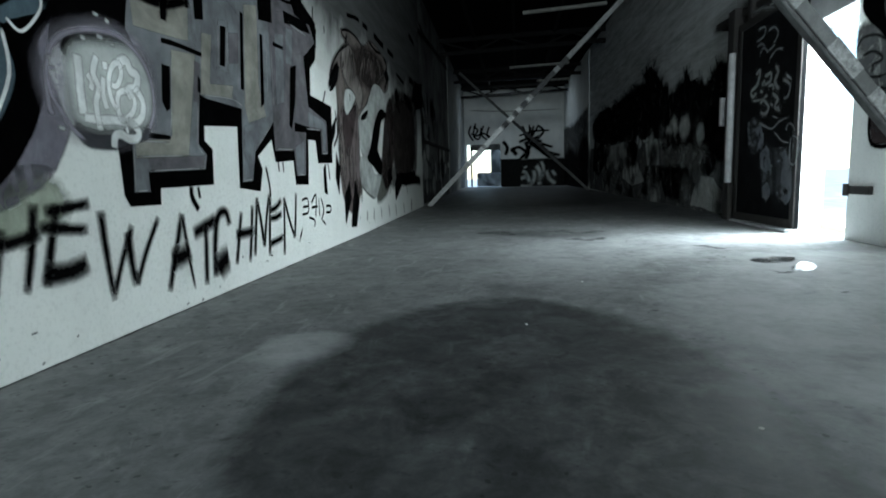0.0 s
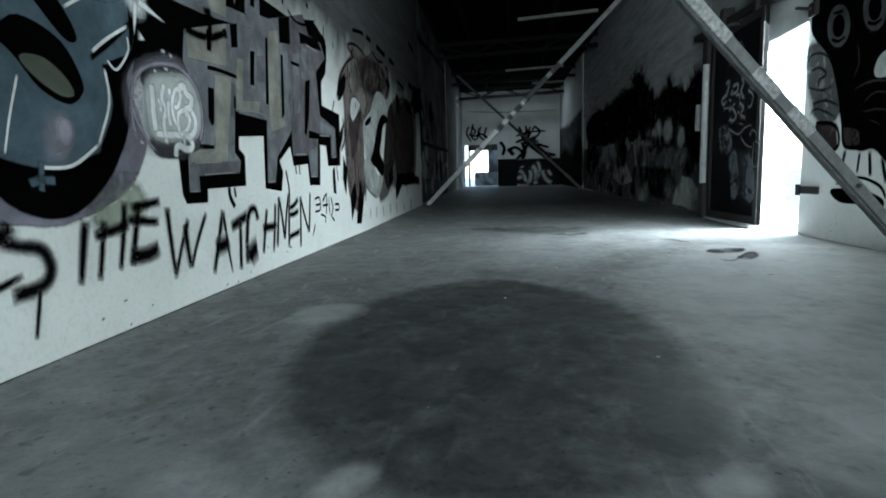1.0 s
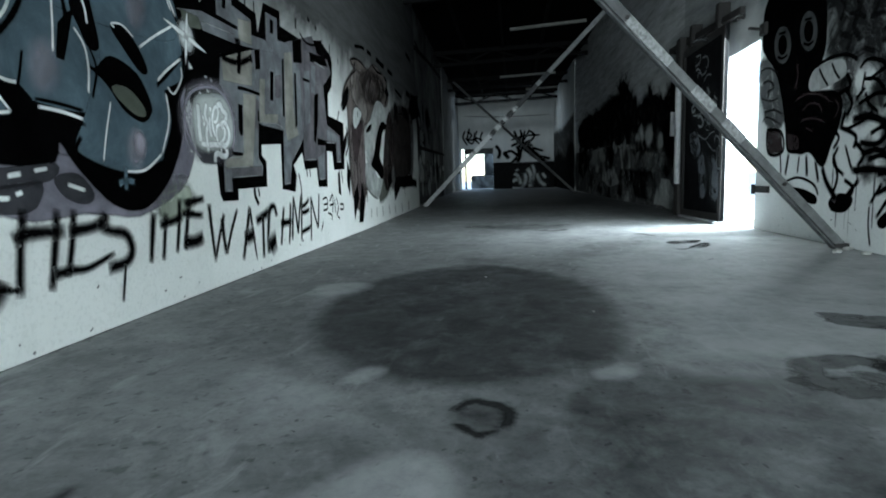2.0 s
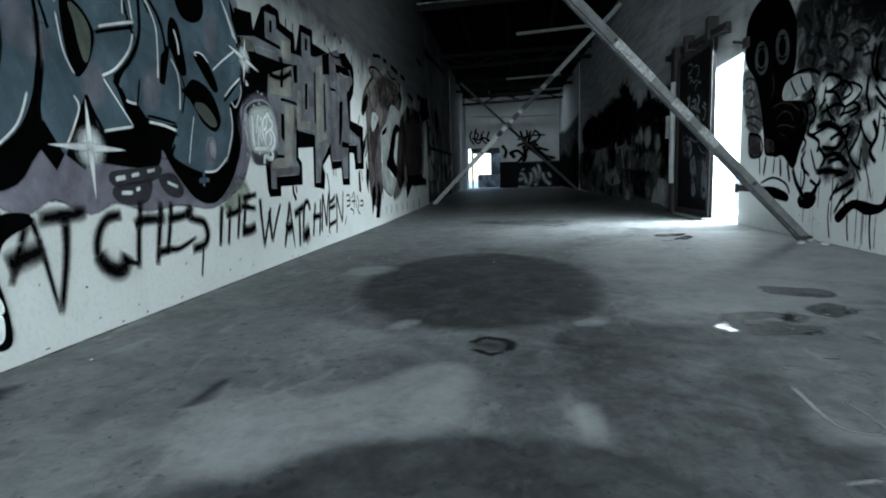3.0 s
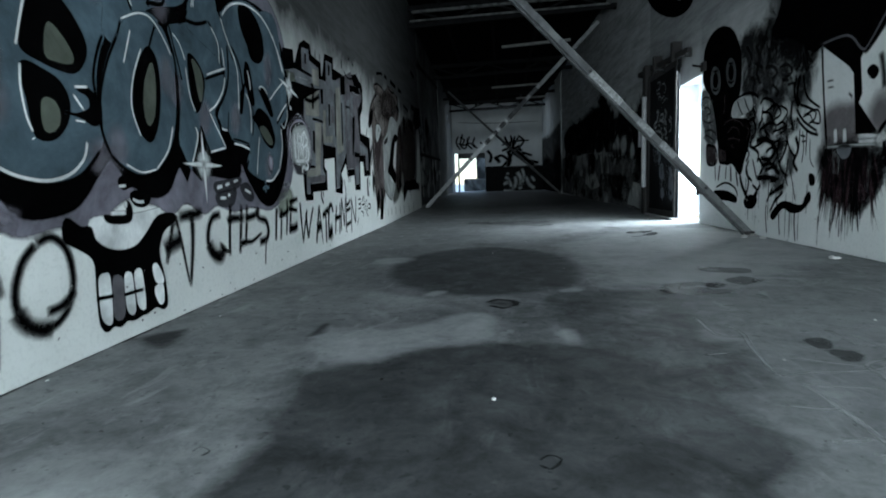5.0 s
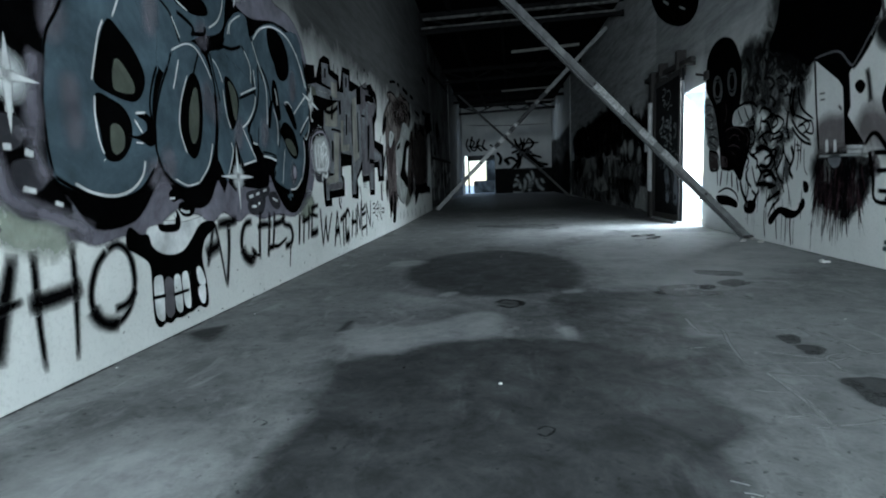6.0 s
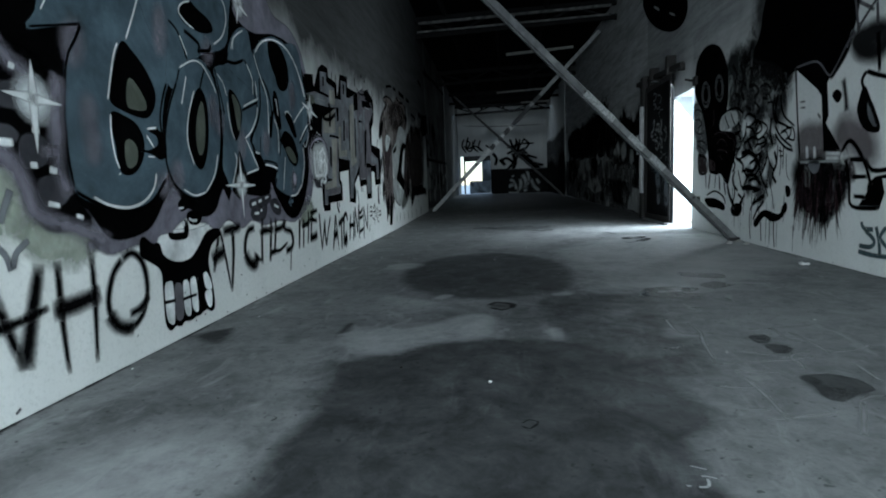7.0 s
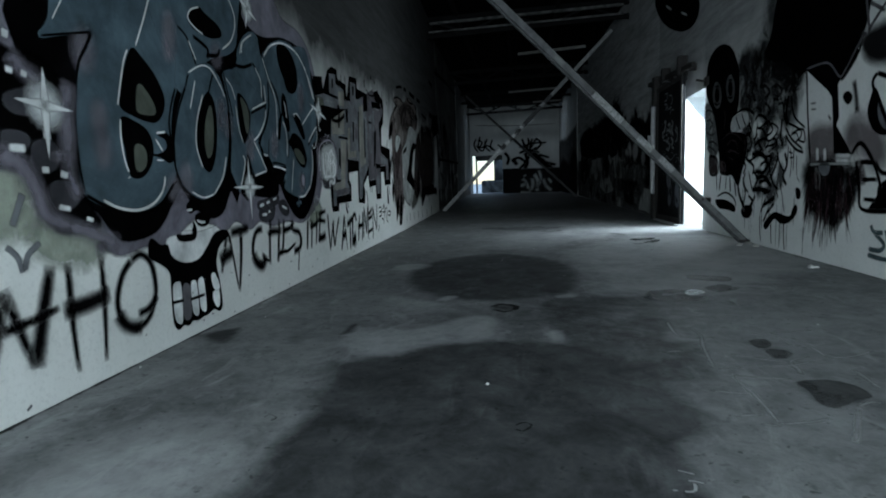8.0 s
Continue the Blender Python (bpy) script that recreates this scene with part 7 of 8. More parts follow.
for pts, width in [([(13.015, 2.808), (13.128, 3.101), (12.918, 3.277)], 0.038), ([(13.402, 3.029), (13.715, 3.295)], 0.039), ([(12.561, 2.55), (12.335, 2.804)], 0.035), ([(13.999, 2.982), (14.235, 3.294)], 0.041), ([(10.884, 2.432), (10.877, 2.716)], 0.031), ([(11.378, 2.283), (11.259, 2.52)], 0.032), ([(10.652, 2.312), (10.185, 2.348)], 0.029), ([(9.063, 2.238), (8.909, 2.414)], 0.034), ([(9.544, 2.197), (9.719, 2.481)], 0.028), ([(9.317, 2.313), (9.481, 2.555)], 0.027), ([(12.136, 2.308), (12.002, 2.561)], 0.035), ([(14.533, 2.799), (15.27, 3.09)], 0.044), ([(9.917, 2.095), (10.182, 2.309)], 0.019), ([(16.857, 2.709), (17.61, 3.079)], 0.051), ([(18.583, 2.751), (19.298, 3.174)], 0.057), ([(15.771, 2.766), (16.209, 3.093)], 0.047)]:
    paint("streak", soot, on_right, 0.0097, SOFT, (), [(pts, width * 1.5, 0.85)])
for pts, width in [([(13.223, 2.531), (13.054, 2.13)], 0.051), ([(12.207, 2.202), (12.104, 1.898)], 0.047), ([(10.544, 2.125), (10.583, 1.88)], 0.031), ([(9.817, 1.876), (9.849, 1.647)], 0.029), ([(9.203, 1.835), (9.252, 1.624)], 0.027), ([(14.498, 2.307), (14.298, 1.867)], 0.042), ([(16.101, 2.502), (15.995, 1.945)], 0.047), ([(11.338, 1.813), (11.386, 1.545)], 0.033), ([(9.406, 1.508), (9.261, 1.228)], 0.027), ([(18.572, 2.533), (18.443, 1.886)], 0.055), ([(12.504, 1.823), (12.273, 1.527)], 0.036)]:
    paint("scrape", soot, on_right, 0.0112, DIM_PALE, (), [(pts, width * 1.5, 0.6)])
paint("film", soot, on_right, 0.003, MOTTLE, [[(7.2, 0.02), (9.0, 0.02), (12.0, 0.05), (12.0, 1.25), (9.0, 1.35), (7.2, 1.4)], [(12.02, 0.05), (16.0, 0.1), (22.0, 0.2), (22.0, 1.7), (16.0, 1.6), (12.02, 1.3)]], feather=0.05, rounded=False, label="mottled grime on the lower wall")
for pts in [[(18.523, 1.581), (15.833, 1.59), (15.657, 0.991), (16.985, 0.856), (18.209, 1.021)], [(16.004, 0.968), (14.397, 0.859), (13.822, 0.533), (15.092, 0.406), (16.35, 0.651)], [(13.782, 1.417), (12.684, 1.386), (12.603, 0.912), (13.54, 0.91)], [(10.113, 0.631), (9.391, 0.574), (9.236, 0.466), (8.903, 0.341), (8.816, 0.126), (9.147, 0.035), (9.787, 0.11), (10.455, 0.116), (10.349, 0.295)]]:
    paint("pale_patch", soot, on_right, 0.012, PALE_RAG, [pts], feather=0.06, rounded=False)
for pts in [[(11.287, 1.231), (10.548, 1.147), (10.585, 0.861), (11.261, 0.933)], [(18.955, 0.354), (15.974, 0.49), (15.602, 0.132), (18.543, 0.098)], [(9.339, 0.802), (8.779, 0.857), (8.688, 0.56), (9.085, 0.602)], [(13.548, 0.331), (12.478, 0.415), (12.288, 0.149), (13.283, 0.138)], [(18.017, 0.872), (16.512, 0.816), (16.643, 0.435), (18.18, 0.474)]]:
    paint("dim_patch", soot, on_right, 0.0115, DIM_PALE, [pts], feather=0.08, rounded=False)
paint("figure", soot, on_right, 0.014, BLACK, [[(15.556, 1.511), (14.732, 1.475), (14.54, 1.249), (14.879, 0.971), (15.522, 0.988)]], feather=0.03)
drag = random.Random(23)
for i in range(70):
    y0, z0 = drag.uniform(8.7, 19.0), drag.uniform(0.12, 1.6)
    wide, tall = drag.uniform(0.04, 0.22), drag.uniform(0.04, 0.16)
    paint("blotch", soot, on_right, 0.015 + 0.0001 * i, drag.choice((SOFT_MIST, PALE_RAG, MOTTLE, DIM_PALE, DIM_PALE)), [ring(y0, z0, wide, tall, 8)], feather=drag.uniform(0.1, 0.3))


def on_right_end(y, z, off):
    return (2.57 - 0.32 * (y - 22.2) / 9.1 - 0.2 * off, y, z)


# grey film and black patches, denser towards the foot of the end wall
end_patches = thing("end_wall_patches", "grey film and black patches darkening the foot of the pale end wall", "stain")
paint("film", end_patches, on_right_end, 0.03, FOG, [[(22.4, 0.3), (31.0, 0.3), (31.0, 3.2), (27.0, 3.0), (22.4, 3.3)]], feather=0.3, rounded=False)
paint("mass", end_patches, on_right_end, 0.04, SOFT_MIST, [[(22.4, 0.3), (31.0, 0.3), (30.8, 1.6), (28.0, 1.9), (25.5, 1.5), (24.0, 2.1), (22.4, 1.9)]], feather=0.3)
paint("streak", end_patches, on_right_end, 0.05, SOFT_MIST, (), [([(23.2, 1.8), (23.4, 2.4), (23.2, 2.9)], 0.25, 0.8), ([(25.6, 1.5), (25.8, 2.2)], 0.3, 0.8), ([(28.5, 1.7), (28.8, 2.5)], 0.4, 0.8)])


# ---------------------------------------------------------------- left wall past the mural
def on_left_back(y, z, off):
    return (-2.62 - 0.0386 * (y - 13.2) + 0.2 * off, y, z)


# dark bar laid along a sloping line high on the wall
cable = thing("high_wall_strip", "dark sloping strip high along the grimy wall", "cable")
for (y0, z0), (y1, z1) in (((13.25, 4.42), (16.8, 4.72)), ((16.8, 4.72), (20.9, 4.9))):
    part("run", bar_between(bmesh.new(), on_left_back(y0, z0, 0.2), on_left_back(y1, z1, 0.2), 0.09, 0.05, (1, 0, 0)), STEEL_DARK, cable)
dado = thing("wall_ledge", "dark narrow ledge along the grimy wall", "ledge")
part("strip", bar_between(bmesh.new(), on_left_back(13.25, 1.72, 0.15), on_left_back(21.4, 1.84, 0.15), 0.09, 0.06, (1, 0, 0)), STEEL_DARK, dado)
scrape = thing("scraped_render", "pale scraped patches of render low on the grimy wall", "stain")
peel = random.Random(53)
for i in range(26):
    y0, z0 = peel.uniform(14.0, 21.2), peel.uniform(0.3, 1.6)
    paint("patch", scrape, on_left_back, 0.01 + 0.0002 * i, peel.choice((DULL, PALE_RAG, SOOT)), [ring(y0, z0, peel.uniform(0.08, 0.4), peel.uniform(0.06, 0.35), 8)], feather=peel.uniform(0.1, 0.3))
for i in range(16):
    y0, z0 = peel.uniform(13.4, 17.5), peel.uniform(2.0, 3.0)
    paint("patch", scrape, on_left_back, 0.02 + 0.0002 * i, peel.choice((MIST, RAGGED, DULL)), [ring(y0, z0, peel.uniform(0.05, 0.25), peel.uniform(0.1, 0.35), 8)], feather=peel.uniform(0.1, 0.25))

# ---------------------------------------------------------------- doorway
DOOR_STEEL = plain("dark_door_steel", (0.007, 0.0072, 0.008), 0.88, 0.0, 0.4, 5.0, 0.2)
RUSTY = plain("rusted_black_iron", (0.025, 0.023, 0.022), 0.75, 0.2)
PIPE_GREY = plain("grey_painted_pipe", (0.4, 0.41, 0.42), 0.5)


def on_panel(y, z, off):
    return (2.966 - 0.028 * (y - 6.45) - 0.2 * off, y - 0.45, z)


SLATE = spray("dim_slate_spray", (0.12, 0.128, 0.14), False, 0.75, 5.0)
SLATE_FIRM = spray("dull_slate_scribble", (0.18, 0.187, 0.192), False)
slide = thing("sliding_door", "dark steel sliding door pushed open, covered in silver scribbles", "door")
bm = box(bmesh.new(), (0, 0, 0), (0.05, 1.62, 2.6), pose(2.97, 6.45, 0.04, 0, 0, 1.6), 0.006)
leaf = part("leaf", bm, DOOR_STEEL, slide)
for lo, hi in (((-0.015, 0, 0), (0.0, 0.09, 2.6)), ((-0.015, 1.53, 0), (0.0, 1.62, 2.6)), ((-0.015, 0.09, 0), (0.0, 1.53, 0.1)), ((-0.015, 0.09, 2.5), (0.0, 1.53, 2.6))):
    part("stile", box(bmesh.new(), lo, hi, pose(2.97, 6.45, 0.04, 0, 0, 1.6), 0.003), RUSTY, slide)
for y in (6.75, 7.8):
    part("hanger", box(bmesh.new(), (right_at(y) - 0.19, y - 0.06, 2.55), (right_at(y) - 0.03, y + 0.06, 2.98), None, 0.01), RUSTY, slide)
for shade, marks in ((SLATE_FIRM, [([(7.984, 2.438), (7.758, 2.426), (7.791, 2.322), (8.002, 2.306)], 0.038), ([(7.68, 2.36), (7.514, 2.361), (7.424, 2.262), (7.548, 2.166)], 0.036), ([(7.963, 2.229), (7.813, 2.241), (7.656, 2.125), (7.455, 2.175)], 0.037), ([(7.874, 2.107), (7.778, 2.186), (7.623, 2.086)], 0.03), ([(7.642, 1.991), (7.446, 2.091), (7.273, 2.052)], 0.029), ([(8.168, 2.695), (7.856, 2.671), (7.456, 2.571)], 0.045)]), (DULL, [([(7.96, 1.884), (7.84, 1.924), (7.901, 1.77), (8.07, 1.706), (7.998, 1.632), (7.909, 1.689)], 0.058), ([(7.741, 1.824), (7.557, 1.844), (7.575, 1.749), (7.763, 1.747), (7.68, 1.8)], 0.054), ([(7.469, 1.924), (7.38, 1.83), (7.449, 1.727), (7.318, 1.61)], 0.061), ([(7.278, 1.73), (7.095, 1.636), (7.131, 1.519), (7.242, 1.504)], 0.043), ([(8.057, 1.584), (7.745, 1.569), (7.604, 1.615)], 0.04), ([(7.814, 1.51), (7.713, 1.551), (7.573, 1.452), (7.652, 1.381), (7.805, 1.426)], 0.054), ([(7.519, 1.609), (7.361, 1.521), (7.419, 1.432), (7.255, 1.38)], 0.061), ([(7.22, 1.781), (7.039, 1.675)], 0.035), ([(7.611, 1.689), (7.501, 1.704), (7.465, 1.62)], 0.046), ([(7.832, 1.691), (7.722, 1.64)], 0.047), ([(7.549, 1.495), (7.448, 1.449)], 0.046)]), (SLATE_FIRM, [([(7.871, 1.315), (7.49, 1.191), (7.294, 1.257), (7.07, 1.283)], 0.029), ([(7.012, 1.075), (6.878, 1.028), (6.862, 0.882), (6.919, 0.756), (7.019, 0.796), (7.026, 0.977), (7.012, 1.075)], 0.034), ([(7.126, 1.115), (7.099, 1.206), (6.987, 1.183), (6.931, 1.099)], 0.034), ([(6.969, 1.01), (6.946, 0.898)], 0.027), ([(7.506, 1.344), (7.298, 1.289)], 0.029), ([(7.418, 1.158), (7.206, 1.026), (7.016, 1.001)], 0.021)])):
    for i, (pts, width) in enumerate(marks):
        paint("scribble", slide, on_panel, 0.022 + 0.0003 * i, shade, (), [(pts, width * 1.45)], label="dull silver scribble")
for pts in [[(7.683, 0.954), (7.192, 0.898), (7.016, 0.765), (6.98, 0.42), (7.138, 0.37), (7.345, 0.442), (7.597, 0.401), (7.658, 0.712)], [(8.112, 1.304), (7.789, 1.259), (7.69, 1.024), (7.996, 0.97)]]:
    paint("slate_patch", slide, on_panel, 0.018, SLATE, [pts], feather=0.08)
part("floor_rail", box(bmesh.new(), (2.87, 6.45, 0.0), (2.93, 8.1, 0.035), None, 0.006), PIPE_GREY, slide, "pale worn bottom guide rail")

rail = thing("door_rail", "black iron sliding rail above the doorway", "rail")
part("track", bar_between(bmesh.new(), (right_at(9.1) - 0.1, 9.1, 2.88), (right_at(6.1) - 0.1, 6.1, 2.7), 0.09, 0.07, (1, 0, 0)), RUSTY, rail)
for y in (6.3, 7.7, 8.95):
    part("bracket", box(bmesh.new(), (right_at(y) - 0.1, y - 0.03, 2.62 + 0.06 * (y - 6)), (right_at(y), y + 0.03, 2.74 + 0.06 * (y - 6)), None, 0.005), RUSTY, rail)

post = thing("door_post", "dark wall post with a pale grey pipe beside the sliding door", "post")
part("upright", box(bmesh.new(), (2.87, 8.16, 0.0), (right_at(8.3), 8.38, 2.9), None, 0.01), RUSTY, post)
bm = bmesh.new()
bmesh.ops.create_cone(bm, cap_ends=True, segments=14, radius1=0.045, radius2=0.045, depth=1.75, matrix=Matrix.Translation((2.85, 8.12, 1.42)))
part("pipe", bm, PIPE_GREY, post, "pale grey painted pipe")
part("tab", box(bmesh.new(), (2.82, 8.4, 1.35), (2.9, 8.47, 1.75), None, 0.004), PIPE_GREY, post)

hasp = thing("door_hasp", "black iron hasp bolted beside the doorway", "hasp")
part("strap", box(bmesh.new(), (3.1, 5.4, 0.45), (3.137, 5.76, 0.53), None, 0.004), RUSTY, hasp)
part("hook", box(bmesh.new(), (3.08, 5.7, 0.43), (3.1, 5.78, 0.55), None, 0.004), RUSTY, hasp)
hook = thing("lintel_hook", "small black iron hook by the door head", "hook")
part("plate", box(bmesh.new(), (3.09, 5.6, 2.28), (3.137, 5.74, 2.42), None, 0.01), RUSTY, hook)
part("arm", bar_between(bmesh.new(), (3.09, 5.67, 2.35), (3.0, 5.8, 2.4), 0.035, 0.035, (0, 0, 1)), RUSTY, hook)

FRAME_WHITE = plain("chalky_white_jamb", (0.75, 0.76, 0.75), 0.8)
jamb = thing("door_jamb", "chalky white plastered reveal of the doorway", "jamb", kind="structure")
part("side", box(bmesh.new(), (3.13, 6.86, 0.0), (3.46, 6.9, 2.27), None, 0.01), FRAME_WHITE, jamb)

# ---------------------------------------------------------------- braces
def brace(label, a, b, wide, deep, material, bands=()):
    root = thing("brace", label, "brace", "diagonal braces")
    part("bar", bar_between(bmesh.new(), a, b, wide, deep), material, root)
    va, vb = Vector(a), Vector(b)
    part("foot_plate", box(bmesh.new(), (a[0] - 0.06, a[1] - 0.05, a[2] - 0.03), (a[0] + 0.06, a[1] + 0.05, a[2] + 0.012), None, 0.004), RUSTY, root)
    for u, v, mat in bands:
        part("band", bar_between(bmesh.new(), va.lerp(vb, u), va.lerp(vb, v), wide + 0.008, deep + 0.008), mat, root)
    return root


FLAKED = plain("flaked_white_paint", (0.75, 0.77, 0.77), 0.6, 0.0, 0.3, 20.0, 0.3)
SCUFFED = plain("scuffed_dark_paint", (0.07, 0.072, 0.075), 0.7, 0.0, 0.5, 12.0, 0.3)
STEEL_GREY = plain("weathered_grey_steel", (0.12, 0.124, 0.124), 0.6, 0.1, 0.35, 9.0, 0.3)
SPECKLED = plain("scrawled_pale_paint", (0.24, 0.247, 0.247), 0.7, 0.0, 0.6, 34.0, 0.3)
angle = brace("weathered grey angle-steel brace leaning from the floor to the wall top", (3.04, 3.8, 0.04), (-1.87, 1.9, 4.62), 0.07, 0.07, STEEL_GREY,
              [(0.2, 0.235, SPECKLED), (0.255, 0.29, SPECKLED), (0.33, 0.4, SPECKLED), (0.4, 0.47, SCUFFED), (0.49, 0.62, SCUFFED), (0.64, 0.97, SCUFFED)])
part("flange", bar_between(bmesh.new(), (3.005, 3.8, 0.0), (-1.905, 1.9, 4.58), 0.02, 0.07), SCUFFED, angle)
for u in (0.12, 0.4, 0.7):
    spot = Vector((3.04, 3.8, 0.04)).lerp(Vector((-1.87, 1.9, 4.62)), u)
    bm = bmesh.new()
    bmesh.ops.create_cone(bm, cap_ends=True, segments=6, radius1=0.016, radius2=0.016, depth=0.025, matrix=Matrix.Translation(spot + Vector((0, -0.045, 0))) @ pose(0, 0, 0, 90))
    part("bolt", bm, RUSTY, angle)
brace("pale steel brace with flaking camouflage paint crossing the hall", (-2.3, 13.0, 0.06), (2.75, 13.0, 5.1), 0.11, 0.1, STEEL_PALE,
      [(0.2, 0.27, FLAKED), (0.28, 0.36, FLAKED), (0.365, 0.385, SCUFFED), (0.39, 0.41, FLAKED), (0.415, 0.43, SCUFFED), (0.43, 0.445, FLAKED), (0.45, 0.475, SCUFFED), (0.48, 0.49, FLAKED), (0.5, 0.6, SCUFFED), (0.62, 0.66, SCUFFED)])
brace("thin grey steel brace slanting down across the hall", (2.4, 20.5, 0.15), (-2.6, 23.0, 5.1), 0.1, 0.08, STEEL_GREY, [(0.3, 0.55, SCUFFED)])

# ---------------------------------------------------------------- roof timbers
def beam(label, a, b, wide, deep, material, group="roof beams"):
    root = thing("roof_beam", label, "beam", group)
    part("timber", bar_between(bmesh.new(), a, b, wide, deep, (0, 0, 1)), material, root)
    return root


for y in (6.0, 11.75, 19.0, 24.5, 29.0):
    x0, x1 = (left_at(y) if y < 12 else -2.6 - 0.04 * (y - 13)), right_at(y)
    truss = thing("roof_truss", "near-black timber roof truss with a pale scuffed lower chord", "truss", "roof trusses")
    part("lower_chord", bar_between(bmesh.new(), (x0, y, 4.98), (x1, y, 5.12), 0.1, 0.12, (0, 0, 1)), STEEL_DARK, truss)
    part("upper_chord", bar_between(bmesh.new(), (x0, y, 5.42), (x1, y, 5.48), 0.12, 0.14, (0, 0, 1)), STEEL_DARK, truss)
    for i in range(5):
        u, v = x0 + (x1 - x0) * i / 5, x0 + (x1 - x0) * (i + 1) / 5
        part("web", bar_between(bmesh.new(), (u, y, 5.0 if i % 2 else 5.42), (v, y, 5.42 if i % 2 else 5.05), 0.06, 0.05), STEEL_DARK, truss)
FLAKY = plain("flaking_pale_timber", (0.12, 0.12, 0.116), 0.85, 0.0, 0.95, 5.0, 0.3)
beam("flaking pale timber batten on the dark roof truss", (-2.3, 11.66, 5.3), (2.85, 11.66, 5.38), 0.09, 0.06, FLAKY)
beam("flaking pale timber batten on the dark roof truss", (-2.35, 11.66, 5.08), (2.85, 11.66, 5.16), 0.02, 0.05, FLAKY)
beam("pale timber batten under the dark roof", (0.03, 16.2, 5.35), (2.35, 16.2, 5.45), 0.09, 0.09, TIMBER_PALE)
beam("pale timber batten under the dark roof", (-0.5, 22.0, 5.0), (1.8, 22.0, 5.06), 0.1, 0.08, TIMBER_PALE)
beam("pale timber batten under the dark roof", (0.6, 24.0, 4.78), (2.0, 24.0, 4.8), 0.08, 0.08, TIMBER_PALE)
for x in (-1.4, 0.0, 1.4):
    beam("near-black lengthwise roof purlin", (x, -7.0, 5.52), (x * 0.95 - 0.4, 31.0, 5.52), 0.1, 0.14, STEEL_DARK, "roof purlins")

# ---------------------------------------------------------------- far end
low = thing("low_partition", "black-painted low partition wall with pale scrawled lettering", "partition")
part("core", box(bmesh.new(), (-1.2, 29.4, 0.18), (2.18, 29.7, 1.62), None, 0.02), STEEL_DARK, low)
part("coping", box(bmesh.new(), (-0.12, 29.36, 1.62), (2.2, 29.74, 1.68), None, 0.01), WALL_GREY, low)
part("black_face", box(bmesh.new(), (-1.2, 29.37, 0.18), (-0.14, 29.4, 1.7), None, 0.005), STEEL_DARK, low)


def on_partition(x, z, off):
    return (x, 29.4 - off, z)


for pts, width in [([(-0.742, 0.239), (-0.253, 0.589), (0.23, 0.756)], 0.272), ([(-0.067, 1.066), (0.172, 0.878), (0.347, 0.39)], 0.241), ([(0.346, 0.209), (0.589, 0.685), (0.533, 1.107)], 0.271), ([(0.654, 1.343), (0.889, 0.916), (0.827, 0.437)], 0.3), ([(0.953, 1.571), (1.069, 1.09), (0.947, 0.554)], 0.209), ([(1.188, 1.086), (1.364, 0.602), (1.719, 0.292)], 0.27), ([(1.484, 1.077), (1.72, 0.711)], 0.209), ([(-0.437, 0.352), (-0.015, 0.219), (0.526, 0.265)], 0.212), ([(0.707, 0.32), (1.006, 0.432)], 0.241), ([(-0.006, 1.184), (0.235, 1.297)], 0.15)]:
    paint("scrawl", low, on_partition, 0.006, PALE, (), [(pts, width)])

farmarks = thing("scribbled_tags", "black scribbled tags on the pale end wall", "graffiti")
for pts, width in (([(-2.91, 3.71), (-3.05, 3.28), (-2.8, 2.83)], 0.1), ([(-2.65, 3.83), (-2.79, 3.14), (-2.47, 2.94), (-2.33, 3.6)], 0.1), ([(-2.2, 3.68), (-2.34, 3.19), (-2.02, 2.86)], 0.1), ([(-1.88, 3.61), (-2.02, 3.11), (-1.7, 2.91)], 0.1), ([(-1.57, 3.28), (-1.32, 3.08)], 0.1),
                   ([(-0.01, 3.59), (0.2, 2.86), (0.45, 3.48)], 0.12), ([(0.61, 3.56), (0.45, 2.85), (0.92, 2.99)], 0.12), ([(0.83, 3.55), (1.14, 3.23), (0.76, 2.75)], 0.12), ([(-0.24, 2.66), (0.29, 2.83), (1.07, 2.67)], 0.14), ([(0.6, 2.69), (1.23, 2.11), (1.85, 1.55)], 0.3), ([(0.13, 2.71), (0.29, 2.08), (0.06, 1.61)], 0.2), ([(1.38, 2.04), (2.06, 1.86)], 0.16), ([(-1.13, 2.76), (-0.88, 2.37), (-1.01, 1.97)], 0.18), ([(-0.66, 2.36), (-0.35, 1.94)], 0.22)):
    paint("stroke", farmarks, on_far, 0.006, BLACK, (), [(pts, width)])
for pts, width in (([(-0.07, 3.55), (0.4, 2.74)], 0.1), ([(0.88, 3.6), (0.56, 3.05), (0.24, 2.56)], 0.1), ([(-0.23, 3.02), (0.56, 3.24), (1.5, 3.26)], 0.1), ([(0.24, 2.75), (1.03, 2.15), (1.97, 1.43)], 0.22), ([(0.56, 2.74), (0.24, 2.18), (-0.24, 1.66)], 0.16), ([(0.97, 2.56), (1.66, 2.32)], 0.14), ([(0.34, 3.63), (0.4, 3.18)], 0.1), ([(-2.94, 3.26), (-2.61, 3.12), (-2.22, 3.23), (-1.83, 3.02)], 0.1), ([(-2.8, 3.63), (-2.54, 3.43), (-2.74, 3.12)], 0.1), ([(-0.72, 2.21), (-0.24, 2.39), (0.24, 2.05)], 0.16)):
    paint("stroke", farmarks, on_far, 0.008, BLACK, (), [(pts, width)])
paint("groove", farmarks, on_far, 0.006, MIST, (), [([(-3.02, 4.54), (-0.79, 4.4), (2.07, 4.39)], 0.05)])

porch = thing("loading_dock_screen", "grey concrete screen beyond the end opening", "screen")
